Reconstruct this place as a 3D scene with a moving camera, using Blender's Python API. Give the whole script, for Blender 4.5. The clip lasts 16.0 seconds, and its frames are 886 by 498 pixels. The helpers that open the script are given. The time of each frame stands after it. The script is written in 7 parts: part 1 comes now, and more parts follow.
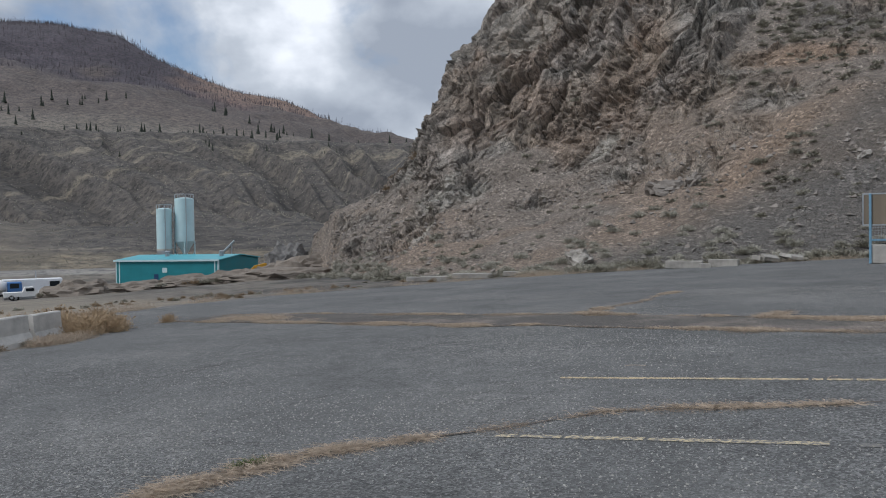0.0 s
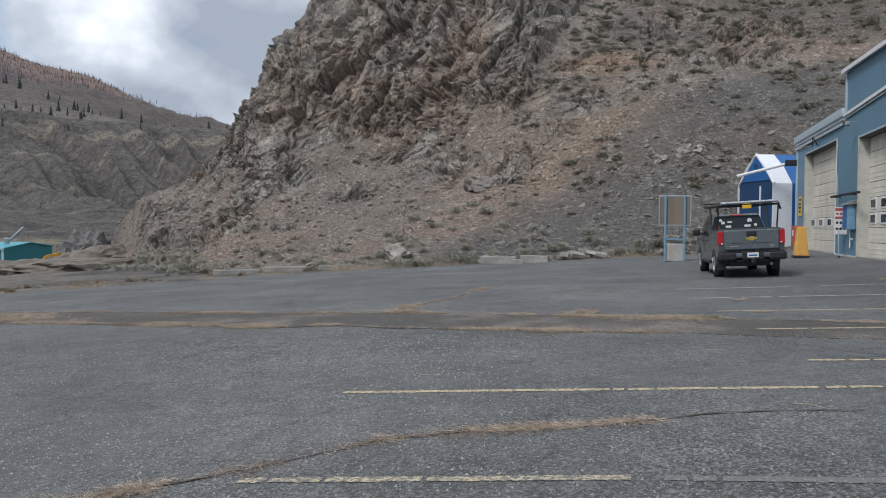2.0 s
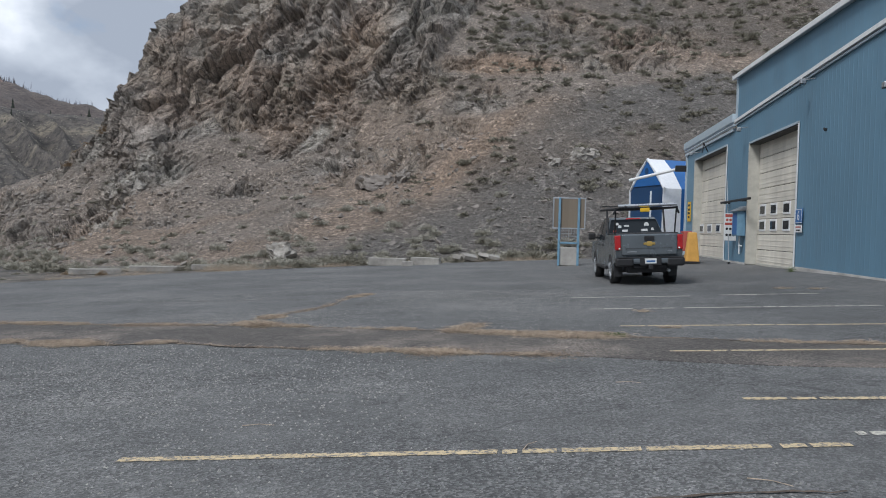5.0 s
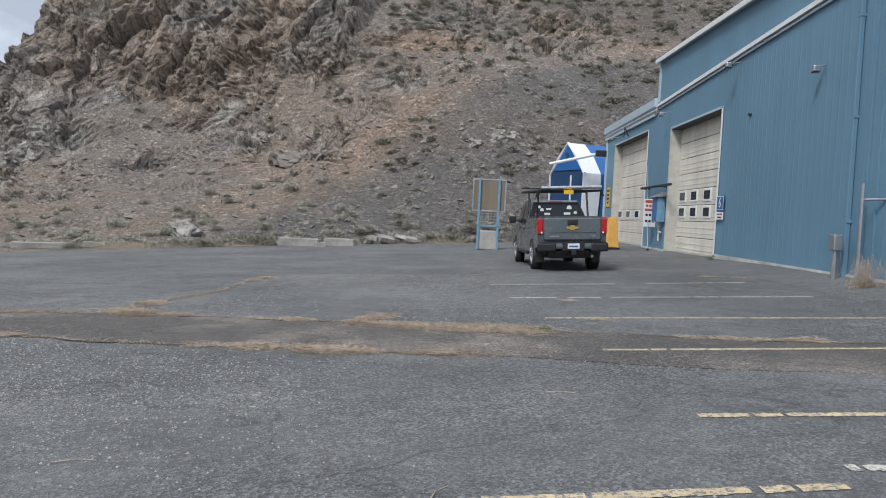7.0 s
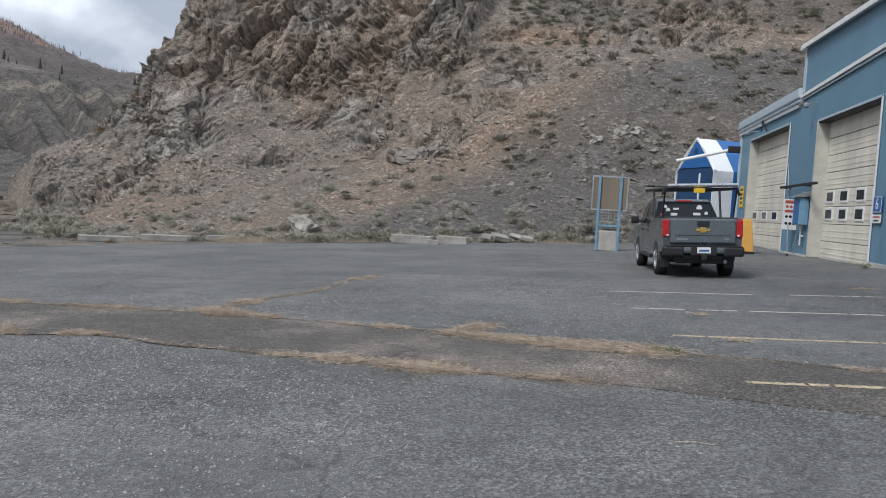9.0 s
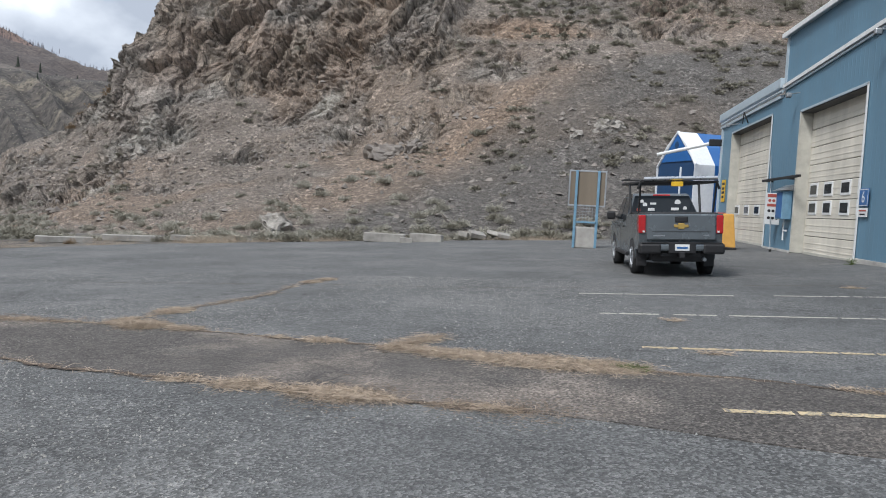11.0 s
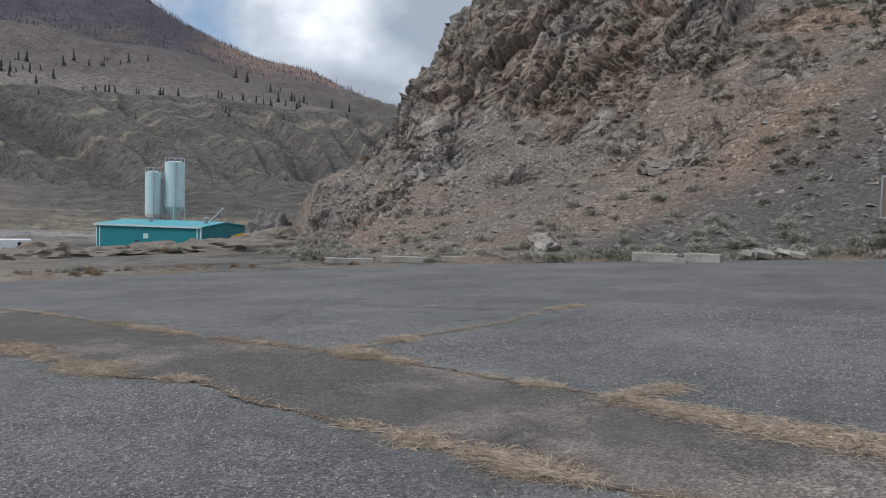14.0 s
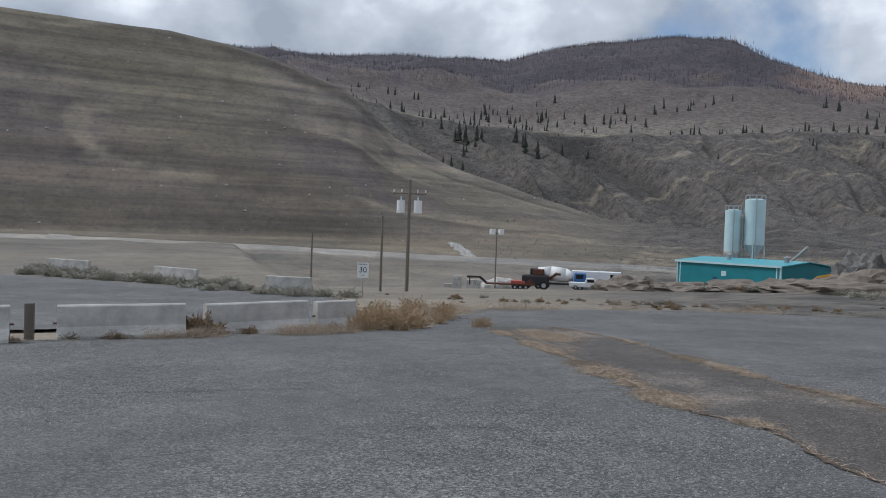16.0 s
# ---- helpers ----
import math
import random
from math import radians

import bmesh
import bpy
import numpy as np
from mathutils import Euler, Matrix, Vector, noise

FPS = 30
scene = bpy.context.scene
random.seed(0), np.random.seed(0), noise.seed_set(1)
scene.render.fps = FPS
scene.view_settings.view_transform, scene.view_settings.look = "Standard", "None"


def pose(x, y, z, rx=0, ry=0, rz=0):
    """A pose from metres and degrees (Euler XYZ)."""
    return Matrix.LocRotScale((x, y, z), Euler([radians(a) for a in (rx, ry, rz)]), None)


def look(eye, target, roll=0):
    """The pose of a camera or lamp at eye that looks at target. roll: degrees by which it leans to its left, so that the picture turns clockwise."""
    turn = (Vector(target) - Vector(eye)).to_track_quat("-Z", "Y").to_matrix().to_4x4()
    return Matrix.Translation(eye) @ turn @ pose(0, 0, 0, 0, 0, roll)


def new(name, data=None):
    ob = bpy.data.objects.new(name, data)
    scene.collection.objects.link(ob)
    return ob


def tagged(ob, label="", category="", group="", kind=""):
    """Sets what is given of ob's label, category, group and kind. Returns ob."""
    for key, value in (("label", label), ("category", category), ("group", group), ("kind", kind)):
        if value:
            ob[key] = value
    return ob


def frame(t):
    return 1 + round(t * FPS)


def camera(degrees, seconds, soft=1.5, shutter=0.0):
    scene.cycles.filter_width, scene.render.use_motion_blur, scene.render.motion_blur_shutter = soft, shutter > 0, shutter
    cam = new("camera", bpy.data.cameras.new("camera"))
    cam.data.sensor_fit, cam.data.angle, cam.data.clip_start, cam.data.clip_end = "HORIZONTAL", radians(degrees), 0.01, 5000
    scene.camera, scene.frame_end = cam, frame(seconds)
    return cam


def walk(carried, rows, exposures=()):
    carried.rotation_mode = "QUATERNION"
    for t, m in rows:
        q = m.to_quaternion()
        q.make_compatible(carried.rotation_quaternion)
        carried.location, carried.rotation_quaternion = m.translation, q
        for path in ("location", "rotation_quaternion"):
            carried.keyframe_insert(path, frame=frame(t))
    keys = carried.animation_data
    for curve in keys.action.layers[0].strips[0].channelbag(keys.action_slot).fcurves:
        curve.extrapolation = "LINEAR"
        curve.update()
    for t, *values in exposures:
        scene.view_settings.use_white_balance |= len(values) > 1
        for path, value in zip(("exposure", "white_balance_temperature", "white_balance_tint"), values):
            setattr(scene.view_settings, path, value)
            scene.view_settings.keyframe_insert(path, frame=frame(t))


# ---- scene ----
# ---- camera ----
cam = camera(61.37, 16.0, 1.0)
PATH = [
    (0.0, -0.130, 0.096, 1.832, 88.90, 0.83, 28.88),
    (0.5, -0.226, 0.425, 1.828, 88.75, -0.08, 20.13),
    (1.0, -0.199, 0.766, 1.795, 88.57, -0.08, 17.52),
    (1.5, -0.126, 1.112, 1.818, 88.44, -0.05, 16.99),
    (2.0, -0.208, 1.483, 1.806, 88.34, -0.45, 15.51),
    (2.5, -0.223, 1.801, 1.800, 88.45, -0.64, 15.03),
    (3.0, -0.202, 2.194, 1.828, 88.47, -1.34, 19.58),
    (3.5, -0.302, 2.516, 1.815, 88.82, -1.89, 20.60),
    (4.0, -0.354, 2.848, 1.821, 89.05, -1.80, 20.57),
    (4.5, -0.323, 3.286, 1.829, 89.13, -1.60, 16.52),
    (5.0, -0.304, 3.693, 1.792, 88.49, -1.54, 7.55),
    (7.5, -0.293, 5.468, 1.740, 87.09, -2.80, 1.35),
    (8.0, -0.266, 5.758, 1.757, 86.86, -2.73, 10.03),
    (10.5, -0.072, 7.251, 1.748, 86.56, -3.98, 10.30),
    (11.0, 0.080, 7.585, 1.770, 86.51, -3.04, 9.32),
    (11.5, 0.131, 7.879, 1.751, 85.89, -2.56, 7.43),
    (12.0, 0.143, 8.171, 1.779, 85.72, -2.72, 5.63),
    (12.5, 0.269, 8.417, 1.785, 86.02, -2.65, 4.93),
    (13.0, 0.329, 8.633, 1.781, 85.60, -2.38, 5.27),
    (13.5, 0.243, 8.844, 1.789, 86.55, -2.60, 16.16),
    (14.0, 0.262, 8.990, 1.800, 87.10, -1.57, 30.51),
    (14.5, 0.344, 9.110, 1.827, 87.76, -1.23, 40.04),
    (15.0, 0.319, 9.129, 1.834, 88.22, -1.18, 46.97),
    (15.5, 0.299, 9.049, 1.837, 88.66, -1.69, 59.75),
    (16.0, 0.288, 8.974, 1.825, 88.60, -2.05, 72.89),
]
# stops and white balance as the clip's camera drifts
EXPOSURE = [(0.0, 0.12, 6065, 10), (0.5, 0.29, 6065, 10), (1.5, 0.31, 6065, 10), (2.5, 0.25, 6085, 10), (3.5, 0.09, 6065, 10), (4.5, 0.15, 6045, 10), (5.0, 0.32, 6035, 10), (7.5, 0.62, 6085, 10), (8.0, 0.50, 6105, 10), (10.5, 0.55, 6135, 10), (11.0, 0.68, 6155, 10), (11.5, 0.60, 6155, 10), (12.0, 0.74, 6155, 10), (12.5, 0.77, 6205, 10), (13.0, 0.65, 6205, 10), (13.5, 0.59, 6185, 10), (14.0, 0.27, 6115, 10), (14.5, 0.22, 6065, 10), (15.5, 0.03, 6005, 10), (16.0, 0.15, 5985, 10)]
walk(cam, [(t, pose(x, y, z, rx, ry, rz)) for t, x, y, z, rx, ry, rz in PATH], EXPOSURE)

# ---- world, sun, exposure ----
SUN_EL, SUN_AZ = 48.0, 215.0


def make_world():
    w = bpy.data.worlds.new("sky")
    scene.world = w
    w.use_nodes = True
    nt = w.node_tree
    nt.nodes.clear()
    N, L = nt.nodes.new, nt.links.new
    out, bg = N("ShaderNodeOutputWorld"), N("ShaderNodeBackground")
    sky = N("ShaderNodeTexSky")
    sky.sky_type, sky.sun_disc = "NISHITA", False
    sky.sun_elevation, sky.sun_rotation = radians(SUN_EL), radians(SUN_AZ)
    tc, mp = N("ShaderNodeTexCoord"), N("ShaderNodeMapping")
    mp.inputs["Scale"].default_value = (1.0, 1.0, 1.5)
    L(tc.outputs["Generated"], mp.inputs["Vector"])
    big, small = N("ShaderNodeTexNoise"), N("ShaderNodeTexNoise")
    big.inputs["Scale"].default_value, big.inputs["Detail"].default_value, big.inputs["Roughness"].default_value = 2.3, 7, 0.55
    big.inputs["Distortion"].default_value = 0.3
    small.inputs["Scale"].default_value, small.inputs["Detail"].default_value = 4.5, 6
    for n in (big, small):
        L(mp.outputs["Vector"], n.inputs["Vector"])
    cover, shade = N("ShaderNodeValToRGB"), N("ShaderNodeValToRGB")
    cover.color_ramp.elements[0].position, cover.color_ramp.elements[1].position = 0.33, 0.43
    e = shade.color_ramp.elements
    e[0].position, e[0].color = 0.36, (3.3, 3.6, 4.1, 1)
    e[1].position, e[1].color = 0.62, (9.0, 9.1, 9.3, 1)
    e = shade.color_ramp.elements.new(0.5)
    e.color = (5.3, 5.6, 6.0, 1)
    L(big.outputs["Fac"], cover.inputs["Fac"])
    L(small.outputs["Fac"], shade.inputs["Fac"])
    mix = N("ShaderNodeMix")
    mix.data_type = "RGBA"
    L(cover.outputs["Color"], mix.inputs["Factor"])
    L(sky.outputs["Color"], mix.inputs["A"])
    L(shade.outputs["Color"], mix.inputs["B"])
    L(mix.outputs["Result"], bg.inputs["Color"])
    bg.inputs["Strength"].default_value = 0.1
    L(bg.outputs["Background"], out.inputs["Surface"])


make_world()
sun = bpy.data.lights.new("sun", "SUN")
sun.energy, sun.angle, sun.color = 1.75, radians(14), (1.0, 0.95, 0.88)
sun_ob = new("sun", sun)
# SUN_AZ counts clockwise from +y, as the sky's sun_rotation does
sdir = Vector((math.sin(radians(SUN_AZ)) * math.cos(radians(SUN_EL)), math.cos(radians(SUN_AZ)) * math.cos(radians(SUN_EL)), math.sin(radians(SUN_EL))))
sun_ob.matrix_world = look(sdir * 100, (0, 0, 0))

# ---- materials ----


def material(name, rough=0.8, metal=0.0):
    m = bpy.data.materials.new(name)
    m.use_nodes = True
    b = m.node_tree.nodes["Principled BSDF"]
    b.inputs["Roughness"].default_value, b.inputs["Metallic"].default_value = rough, metal
    return m, m.node_tree, b


def noise_node(nt, scale, detail=6, rough=0.6, stretch=(1, 1, 1), dist=0.0):
    tc, mp, n = nt.nodes.new("ShaderNodeTexCoord"), nt.nodes.new("ShaderNodeMapping"), nt.nodes.new("ShaderNodeTexNoise")
    mp.inputs["Scale"].default_value = stretch
    nt.links.new(tc.outputs["Object"], mp.inputs["Vector"])
    nt.links.new(mp.outputs["Vector"], n.inputs["Vector"])
    n.inputs["Scale"].default_value, n.inputs["Detail"].default_value, n.inputs["Roughness"].default_value = scale, detail, rough
    n.inputs["Distortion"].default_value = dist
    return n.outputs["Fac"]


def ramp(nt, fac, stops):
    r = nt.nodes.new("ShaderNodeValToRGB")
    e = r.color_ramp.elements
    while len(e) < len(stops):
        e.new(0.5)
    for k, (p, c) in zip(e, stops):
        k.position, k.color = p, (*c, 1) if len(c) == 3 else c
    nt.links.new(fac, r.inputs["Fac"])
    return r.outputs["Color"]


def blend(nt, fac, a, b, mode="MIX"):
    m = nt.nodes.new("ShaderNodeMix")
    m.data_type, m.blend_type = "RGBA", mode
    for key, v in (("Factor", fac), ("A", a), ("B", b)):
        if isinstance(v, bpy.types.NodeSocket):
            nt.links.new(v, m.inputs[key])
        elif key == "Factor":
            m.inputs[key].default_value = v
        else:
            m.inputs[key].default_value = (*v, 1)
    return m.outputs["Result"]


def bump(nt, b, height, dist, strength=1.0):
    n = nt.nodes.new("ShaderNodeBump")
    n.inputs["Distance"].default_value, n.inputs["Strength"].default_value = dist, strength
    nt.links.new(height, n.inputs["Height"])
    if b.inputs["Normal"].links:
        nt.links.new(b.inputs["Normal"].links[0].from_socket, n.inputs["Normal"])
    nt.links.new(n.outputs["Normal"], b.inputs["Normal"])


def attribute(nt, name):
    a = nt.nodes.new("ShaderNodeAttribute")
    a.attribute_name = name
    return a


def plain(name, color, rough=0.6, metal=0.0, vary=0.12, scale=6.0, grain=80.0, relief=0.0, stretch=(1, 1, 1)):
    """Painted, coated or bare surface: a colour with two scales of variation."""
    m, nt, b = material(name, rough, metal)
    f1, f2 = noise_node(nt, scale, 5, 0.6, stretch), noise_node(nt, grain, 3, 0.6)
    lo, hi = [max(0, c * (1 - vary)) for c in color], [min(1, c * (1 + vary)) for c in color]
    c1 = ramp(nt, f1, [(0.3, lo), (0.7, hi)])
    c2 = ramp(nt, f2, [(0.3, (1 - vary * 0.6,) * 3), (0.7, (1 + 0,) * 3)])
    nt.links.new(blend(nt, 1.0, c1, c2, "MULTIPLY"), b.inputs["Base Color"])
    r = ramp(nt, f1, [(0.3, (max(0.02, rough - 0.07),) * 3), (0.7, (min(1, rough + 0.07),) * 3)])
    nt.links.new(r, b.inputs["Roughness"])
    if relief:
        bump(nt, b, f2, relief)
    return m


def asphalt_material(name, base, tint, pale=1.3):
    m, nt, b = material(name, 0.9)
    patches, mid, grain = noise_node(nt, 0.35, 6, 0.6), noise_node(nt, 3.0, 5, 0.65), noise_node(nt, 90, 3, 0.7)
    vor = nt.nodes.new("ShaderNodeTexVoronoi")
    vor.inputs["Scale"].default_value = 52
    tc = nt.nodes.new("ShaderNodeTexCoord")
    nt.links.new(tc.outputs["Object"], vor.inputs["Vector"])
    c = ramp(nt, patches, [(0.28, [k * 0.74 for k in base]), (0.5, base), (0.72, [k * pale for k in tint])])
    c = blend(nt, 1.0, c, ramp(nt, mid, [(0.3, (0.8,) * 3), (0.7, (1.15,) * 3)]), "MULTIPLY")
    stones = ramp(nt, vor.outputs["Color"], [(0.3, (0.42,) * 3), (0.55, (0.95,) * 3), (0.78, (1.4,) * 3), (0.92, (2.1, 2.05, 2.0))])
    rough_area = noise_node(nt, 0.22, 4, 0.6)
    c = blend(nt, ramp(nt, rough_area, [(0.38, (0.4,) * 3), (0.62, (1.0,) * 3)]), c, blend(nt, 1.0, c, stones, "MULTIPLY"))
    c = blend(nt, 1.0, c, ramp(nt, grain, [(0.34, (0.66,) * 3), (0.66, (1.3,) * 3)]), "MULTIPLY")
    # thin wandering cracks
    wob = nt.nodes.new("ShaderNodeTexVoronoi")
    wob.feature = "DISTANCE_TO_EDGE"
    wob.inputs["Scale"].default_value = 0.3
    warp = nt.nodes.new("ShaderNodeTexNoise")
    warp.inputs["Scale"].default_value, warp.inputs["Detail"].default_value = 1.3, 6
    add = nt.nodes.new("ShaderNodeVectorMath")
    add.operation = "MULTIPLY_ADD"
    add.inputs[1].default_value = (1.6, 1.6, 0)
    nt.links.new(warp.outputs["Color"], add.inputs[0])
    nt.links.new(tc.outputs["Object"], add.inputs[2])
    nt.links.new(tc.outputs["Object"], warp.inputs["Vector"])
    nt.links.new(add.outputs["Vector"], wob.inputs["Vector"])
    crack = ramp(nt, wob.outputs["Distance"], [(0.0, (0.62,) * 3), (0.006, (1,) * 3)])
    c = blend(nt, 1.0, c, crack, "MULTIPLY")
    nt.links.new(c, b.inputs["Base Color"])
    bump(nt, b, vor.outputs["Distance"], 0.008)
    bump(nt, b, mid, 0.01)
    return m


def cells(nt, vector, scale, stretch, turn=0.35):
    """Angular broken-stone cells: a random value for each stone and its rounded distance."""
    mp, v = nt.nodes.new("ShaderNodeMapping"), nt.nodes.new("ShaderNodeTexVoronoi")
    mp.inputs["Rotation"].default_value = (0.2, turn, 0.3)
    mp.inputs["Scale"].default_value = stretch
    v.inputs["Scale"].default_value = scale
    nt.links.new(vector, mp.inputs["Vector"])
    nt.links.new(mp.outputs["Vector"], v.inputs["Vector"])
    sep = nt.nodes.new("ShaderNodeSeparateColor")
    nt.links.new(v.outputs["Color"], sep.inputs["Color"])
    return sep.outputs["Red"], v.outputs["Distance"], mp.outputs["Vector"]


def rock_material():
    m, nt, b = material("cliff rock", 0.93)
    rock, red, slate, pale = (attribute(nt, k).outputs["Fac"] for k in ("rock", "tone", "slate", "pale"))
    big, mid, fine, tiny = noise_node(nt, 0.11, 5, 0.6), noise_node(nt, 0.7, 7, 0.7), noise_node(nt, 3.2, 7, 0.75), noise_node(nt, 12, 5, 0.75)
    tc, warp, add = nt.nodes.new("ShaderNodeTexCoord"), nt.nodes.new("ShaderNodeTexNoise"), nt.nodes.new("ShaderNodeVectorMath")
    warp.inputs["Scale"].default_value, warp.inputs["Detail"].default_value = 0.8, 6
    add.operation = "MULTIPLY_ADD"
    add.inputs[1].default_value = (0.8, 0.8, 0.8)
    nt.links.new(tc.outputs["Object"], warp.inputs["Vector"])
    nt.links.new(warp.outputs["Color"], add.inputs[0])
    nt.links.new(attribute(nt, "slab").outputs["Vector"], add.inputs[2])
    warped = add.outputs["Vector"]
    r1, _, _ = cells(nt, warped, 0.75, (1, 1, 0.35), 0.0)
    r2, _, _ = cells(nt, warped, 2.0, (1, 1, 0.45), 0.0)
    r3, d3, _ = cells(nt, tc.outputs["Object"], 4.5, (1, 1, 1), 0.0)
    # cleavage: thin grain that leans with the slabs
    grain = nt.nodes.new("ShaderNodeTexNoise")
    grain.inputs["Scale"].default_value, grain.inputs["Detail"].default_value, grain.inputs["Roughness"].default_value = 1.6, 8, 0.72
    squeeze = nt.nodes.new("ShaderNodeMapping")
    squeeze.inputs["Scale"].default_value = (1.3, 1.3, 0.45)
    nt.links.new(warped, squeeze.inputs["Vector"])
    nt.links.new(squeeze.outputs["Vector"], grain.inputs["Vector"])
    streak = grain.outputs["Fac"]
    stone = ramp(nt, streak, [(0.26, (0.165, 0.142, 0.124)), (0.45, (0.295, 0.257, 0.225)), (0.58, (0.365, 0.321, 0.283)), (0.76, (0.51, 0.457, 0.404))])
    stone = blend(nt, ramp(nt, big, [(0.42, (0,) * 3), (0.6, (0.9,) * 3)]), stone, blend(nt, 1.0, stone, (0.84, 0.91, 0.93), "MULTIPLY"))
    stone = blend(nt, red, stone, blend(nt, 1.0, stone, (1.16, 0.98, 0.84), "MULTIPLY"))
    stone = blend(nt, 1.0, stone, ramp(nt, r1, [(0.0, (0.78,) * 3), (0.6, (1.0,) * 3), (1.0, (1.2,) * 3)]), "MULTIPLY")
    stone = blend(nt, 1.0, stone, ramp(nt, r2, [(0.0, (0.80,) * 3), (0.6, (1.0,) * 3), (1.0, (1.22,) * 3)]), "MULTIPLY")
    # crack lines darkened in the colour: dirt in the joints and shade together
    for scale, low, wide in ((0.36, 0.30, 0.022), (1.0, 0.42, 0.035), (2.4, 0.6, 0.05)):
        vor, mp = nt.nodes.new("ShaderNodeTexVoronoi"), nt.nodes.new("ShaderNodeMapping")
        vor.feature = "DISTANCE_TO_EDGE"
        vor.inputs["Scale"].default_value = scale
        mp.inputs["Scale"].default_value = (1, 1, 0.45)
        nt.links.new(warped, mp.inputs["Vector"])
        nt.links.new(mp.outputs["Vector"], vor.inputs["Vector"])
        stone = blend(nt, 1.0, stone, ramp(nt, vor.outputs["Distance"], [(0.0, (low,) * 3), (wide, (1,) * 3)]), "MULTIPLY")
    dirt = ramp(nt, mid, [(0.3, (0.200, 0.171, 0.146)), (0.7, (0.30, 0.258, 0.222))])
    dirt = blend(nt, red, dirt, blend(nt, 1.0, dirt, (1.18, 1.02, 0.88), "MULTIPLY"))
    dirt = blend(nt, slate, dirt, blend(nt, 1.0, dirt, (0.63, 0.68, 0.725), "MULTIPLY"))
    # loose stones among the dirt, in drifts
    loose = blend(nt, 1.0, dirt, ramp(nt, r3, [(0.0, (0.5,) * 3), (0.45, (0.9,) * 3), (0.8, (1.3,) * 3), (1.0, (2.0,) * 3)]), "MULTIPLY")
    dirt = blend(nt, ramp(nt, mid, [(0.42, (0.1,) * 3), (0.58, (0.9,) * 3)]), dirt, loose)
    c = blend(nt, rock, dirt, stone)
    c = blend(nt, pale, c, blend(nt, 0.75, c, ramp(nt, streak, [(0.3, (0.34, 0.325, 0.295)), (0.65, (0.58, 0.545, 0.48))])))
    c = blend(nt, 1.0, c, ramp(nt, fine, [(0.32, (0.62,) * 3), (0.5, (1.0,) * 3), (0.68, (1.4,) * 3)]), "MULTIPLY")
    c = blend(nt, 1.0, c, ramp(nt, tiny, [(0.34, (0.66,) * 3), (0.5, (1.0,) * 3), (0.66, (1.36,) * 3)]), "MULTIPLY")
    nt.links.new(c, b.inputs["Base Color"])
    bump(nt, b, streak, 0.5)
    bump(nt, b, r2, 0.10)
    bump(nt, b, fine, 0.24)
    bump(nt, b, d3, 0.06)
    bump(nt, b, tiny, 0.04)
    return m


def ground_material():
    m, nt, b = material("open ground", 0.95)
    col = attribute(nt, "tone").outputs["Color"]
    far, mid, near = noise_node(nt, 0.012, 8, 0.7), noise_node(nt, 0.12, 7, 0.7), noise_node(nt, 2.5, 6, 0.7)
    c = blend(nt, 1.0, col, ramp(nt, far, [(0.3, (0.78,) * 3), (0.7, (1.2,) * 3)]), "MULTIPLY")
    c = blend(nt, 1.0, c, ramp(nt, mid, [(0.34, (0.6, 0.62, 0.64)), (0.5, (1,) * 3), (0.66, (1.32, 1.28, 1.2))]), "MULTIPLY")
    c = blend(nt, 1.0, c, ramp(nt, near, [(0.3, (0.75,) * 3), (0.7, (1.2,) * 3)]), "MULTIPLY")
    tufts = noise_node(nt, 0.55, 4, 0.7)
    c = blend(nt, 1.0, c, ramp(nt, tufts, [(0.36, (0.58, 0.58, 0.6)), (0.48, (1,) * 3), (0.7, (1.18, 1.16, 1.1))]), "MULTIPLY")
    grazed = blend(nt, 0.5, c, col)
    speck = noise_node(nt, 0.25, 3, 0.75)
    c = blend(nt, 1.0, c, ramp(nt, speck, [(0.40, (0.5, 0.5, 0.52)), (0.50, (1,) * 3), (0.72, (1.2, 1.18, 1.12))]), "MULTIPLY")
    plain_land = c
    # old grazing terraces and mown strips that follow the contours
    level = noise_node(nt, 1.0, 8, 0.72, (0.006, 0.006, 0.24))
    c = blend(nt, 1.0, grazed, ramp(nt, level, [(0.34, (0.62, 0.60, 0.62)), (0.48, (0.95,) * 3), (0.64, (1.45, 1.4, 1.28))]), "MULTIPLY")
    c = blend(nt, attribute(nt, "tone").outputs["Alpha"], plain_land, c)
    nt.links.new(c, b.inputs["Base Color"])
    bump(nt, b, mid, 0.9)
    bump(nt, b, near, 0.06)
    return m


def glass_material(name, tint=(0.02, 0.025, 0.03)):
    m, nt, b = material(name, 0.06)
    b.inputs["Base Color"].default_value = (*tint, 1)
    b.inputs["Specular IOR Level"].default_value = 0.2
    return m


ASPHALT = asphalt_material("worn asphalt", (0.132, 0.134, 0.134), (0.140, 0.140, 0.137))
PATCH = asphalt_material("brown old patch", (0.108, 0.098, 0.090), (0.165, 0.140, 0.119), 1.95)
ROCK, GROUND = rock_material(), ground_material()
BLUE = plain("blue steel siding", (0.125, 0.235, 0.325), 0.55, 0, 0.10, 0.9, 30, 0, (1, 1, 0.25))
BLUE_TRIM = plain("pale blue trim", (0.42, 0.5, 0.56), 0.5, 0, 0.1)
DOOR = plain("cream door steel", (0.67, 0.635, 0.555), 0.55, 0, 0.17, 1.0, 30, 0, (1, 1, 0.4))
JAMB = plain("dirty white jamb", (0.50, 0.49, 0.44), 0.6, 0, 0.16, 2.5)
DARK = plain("black rubber and plastic", (0.018, 0.018, 0.02), 0.55, 0, 0.2)
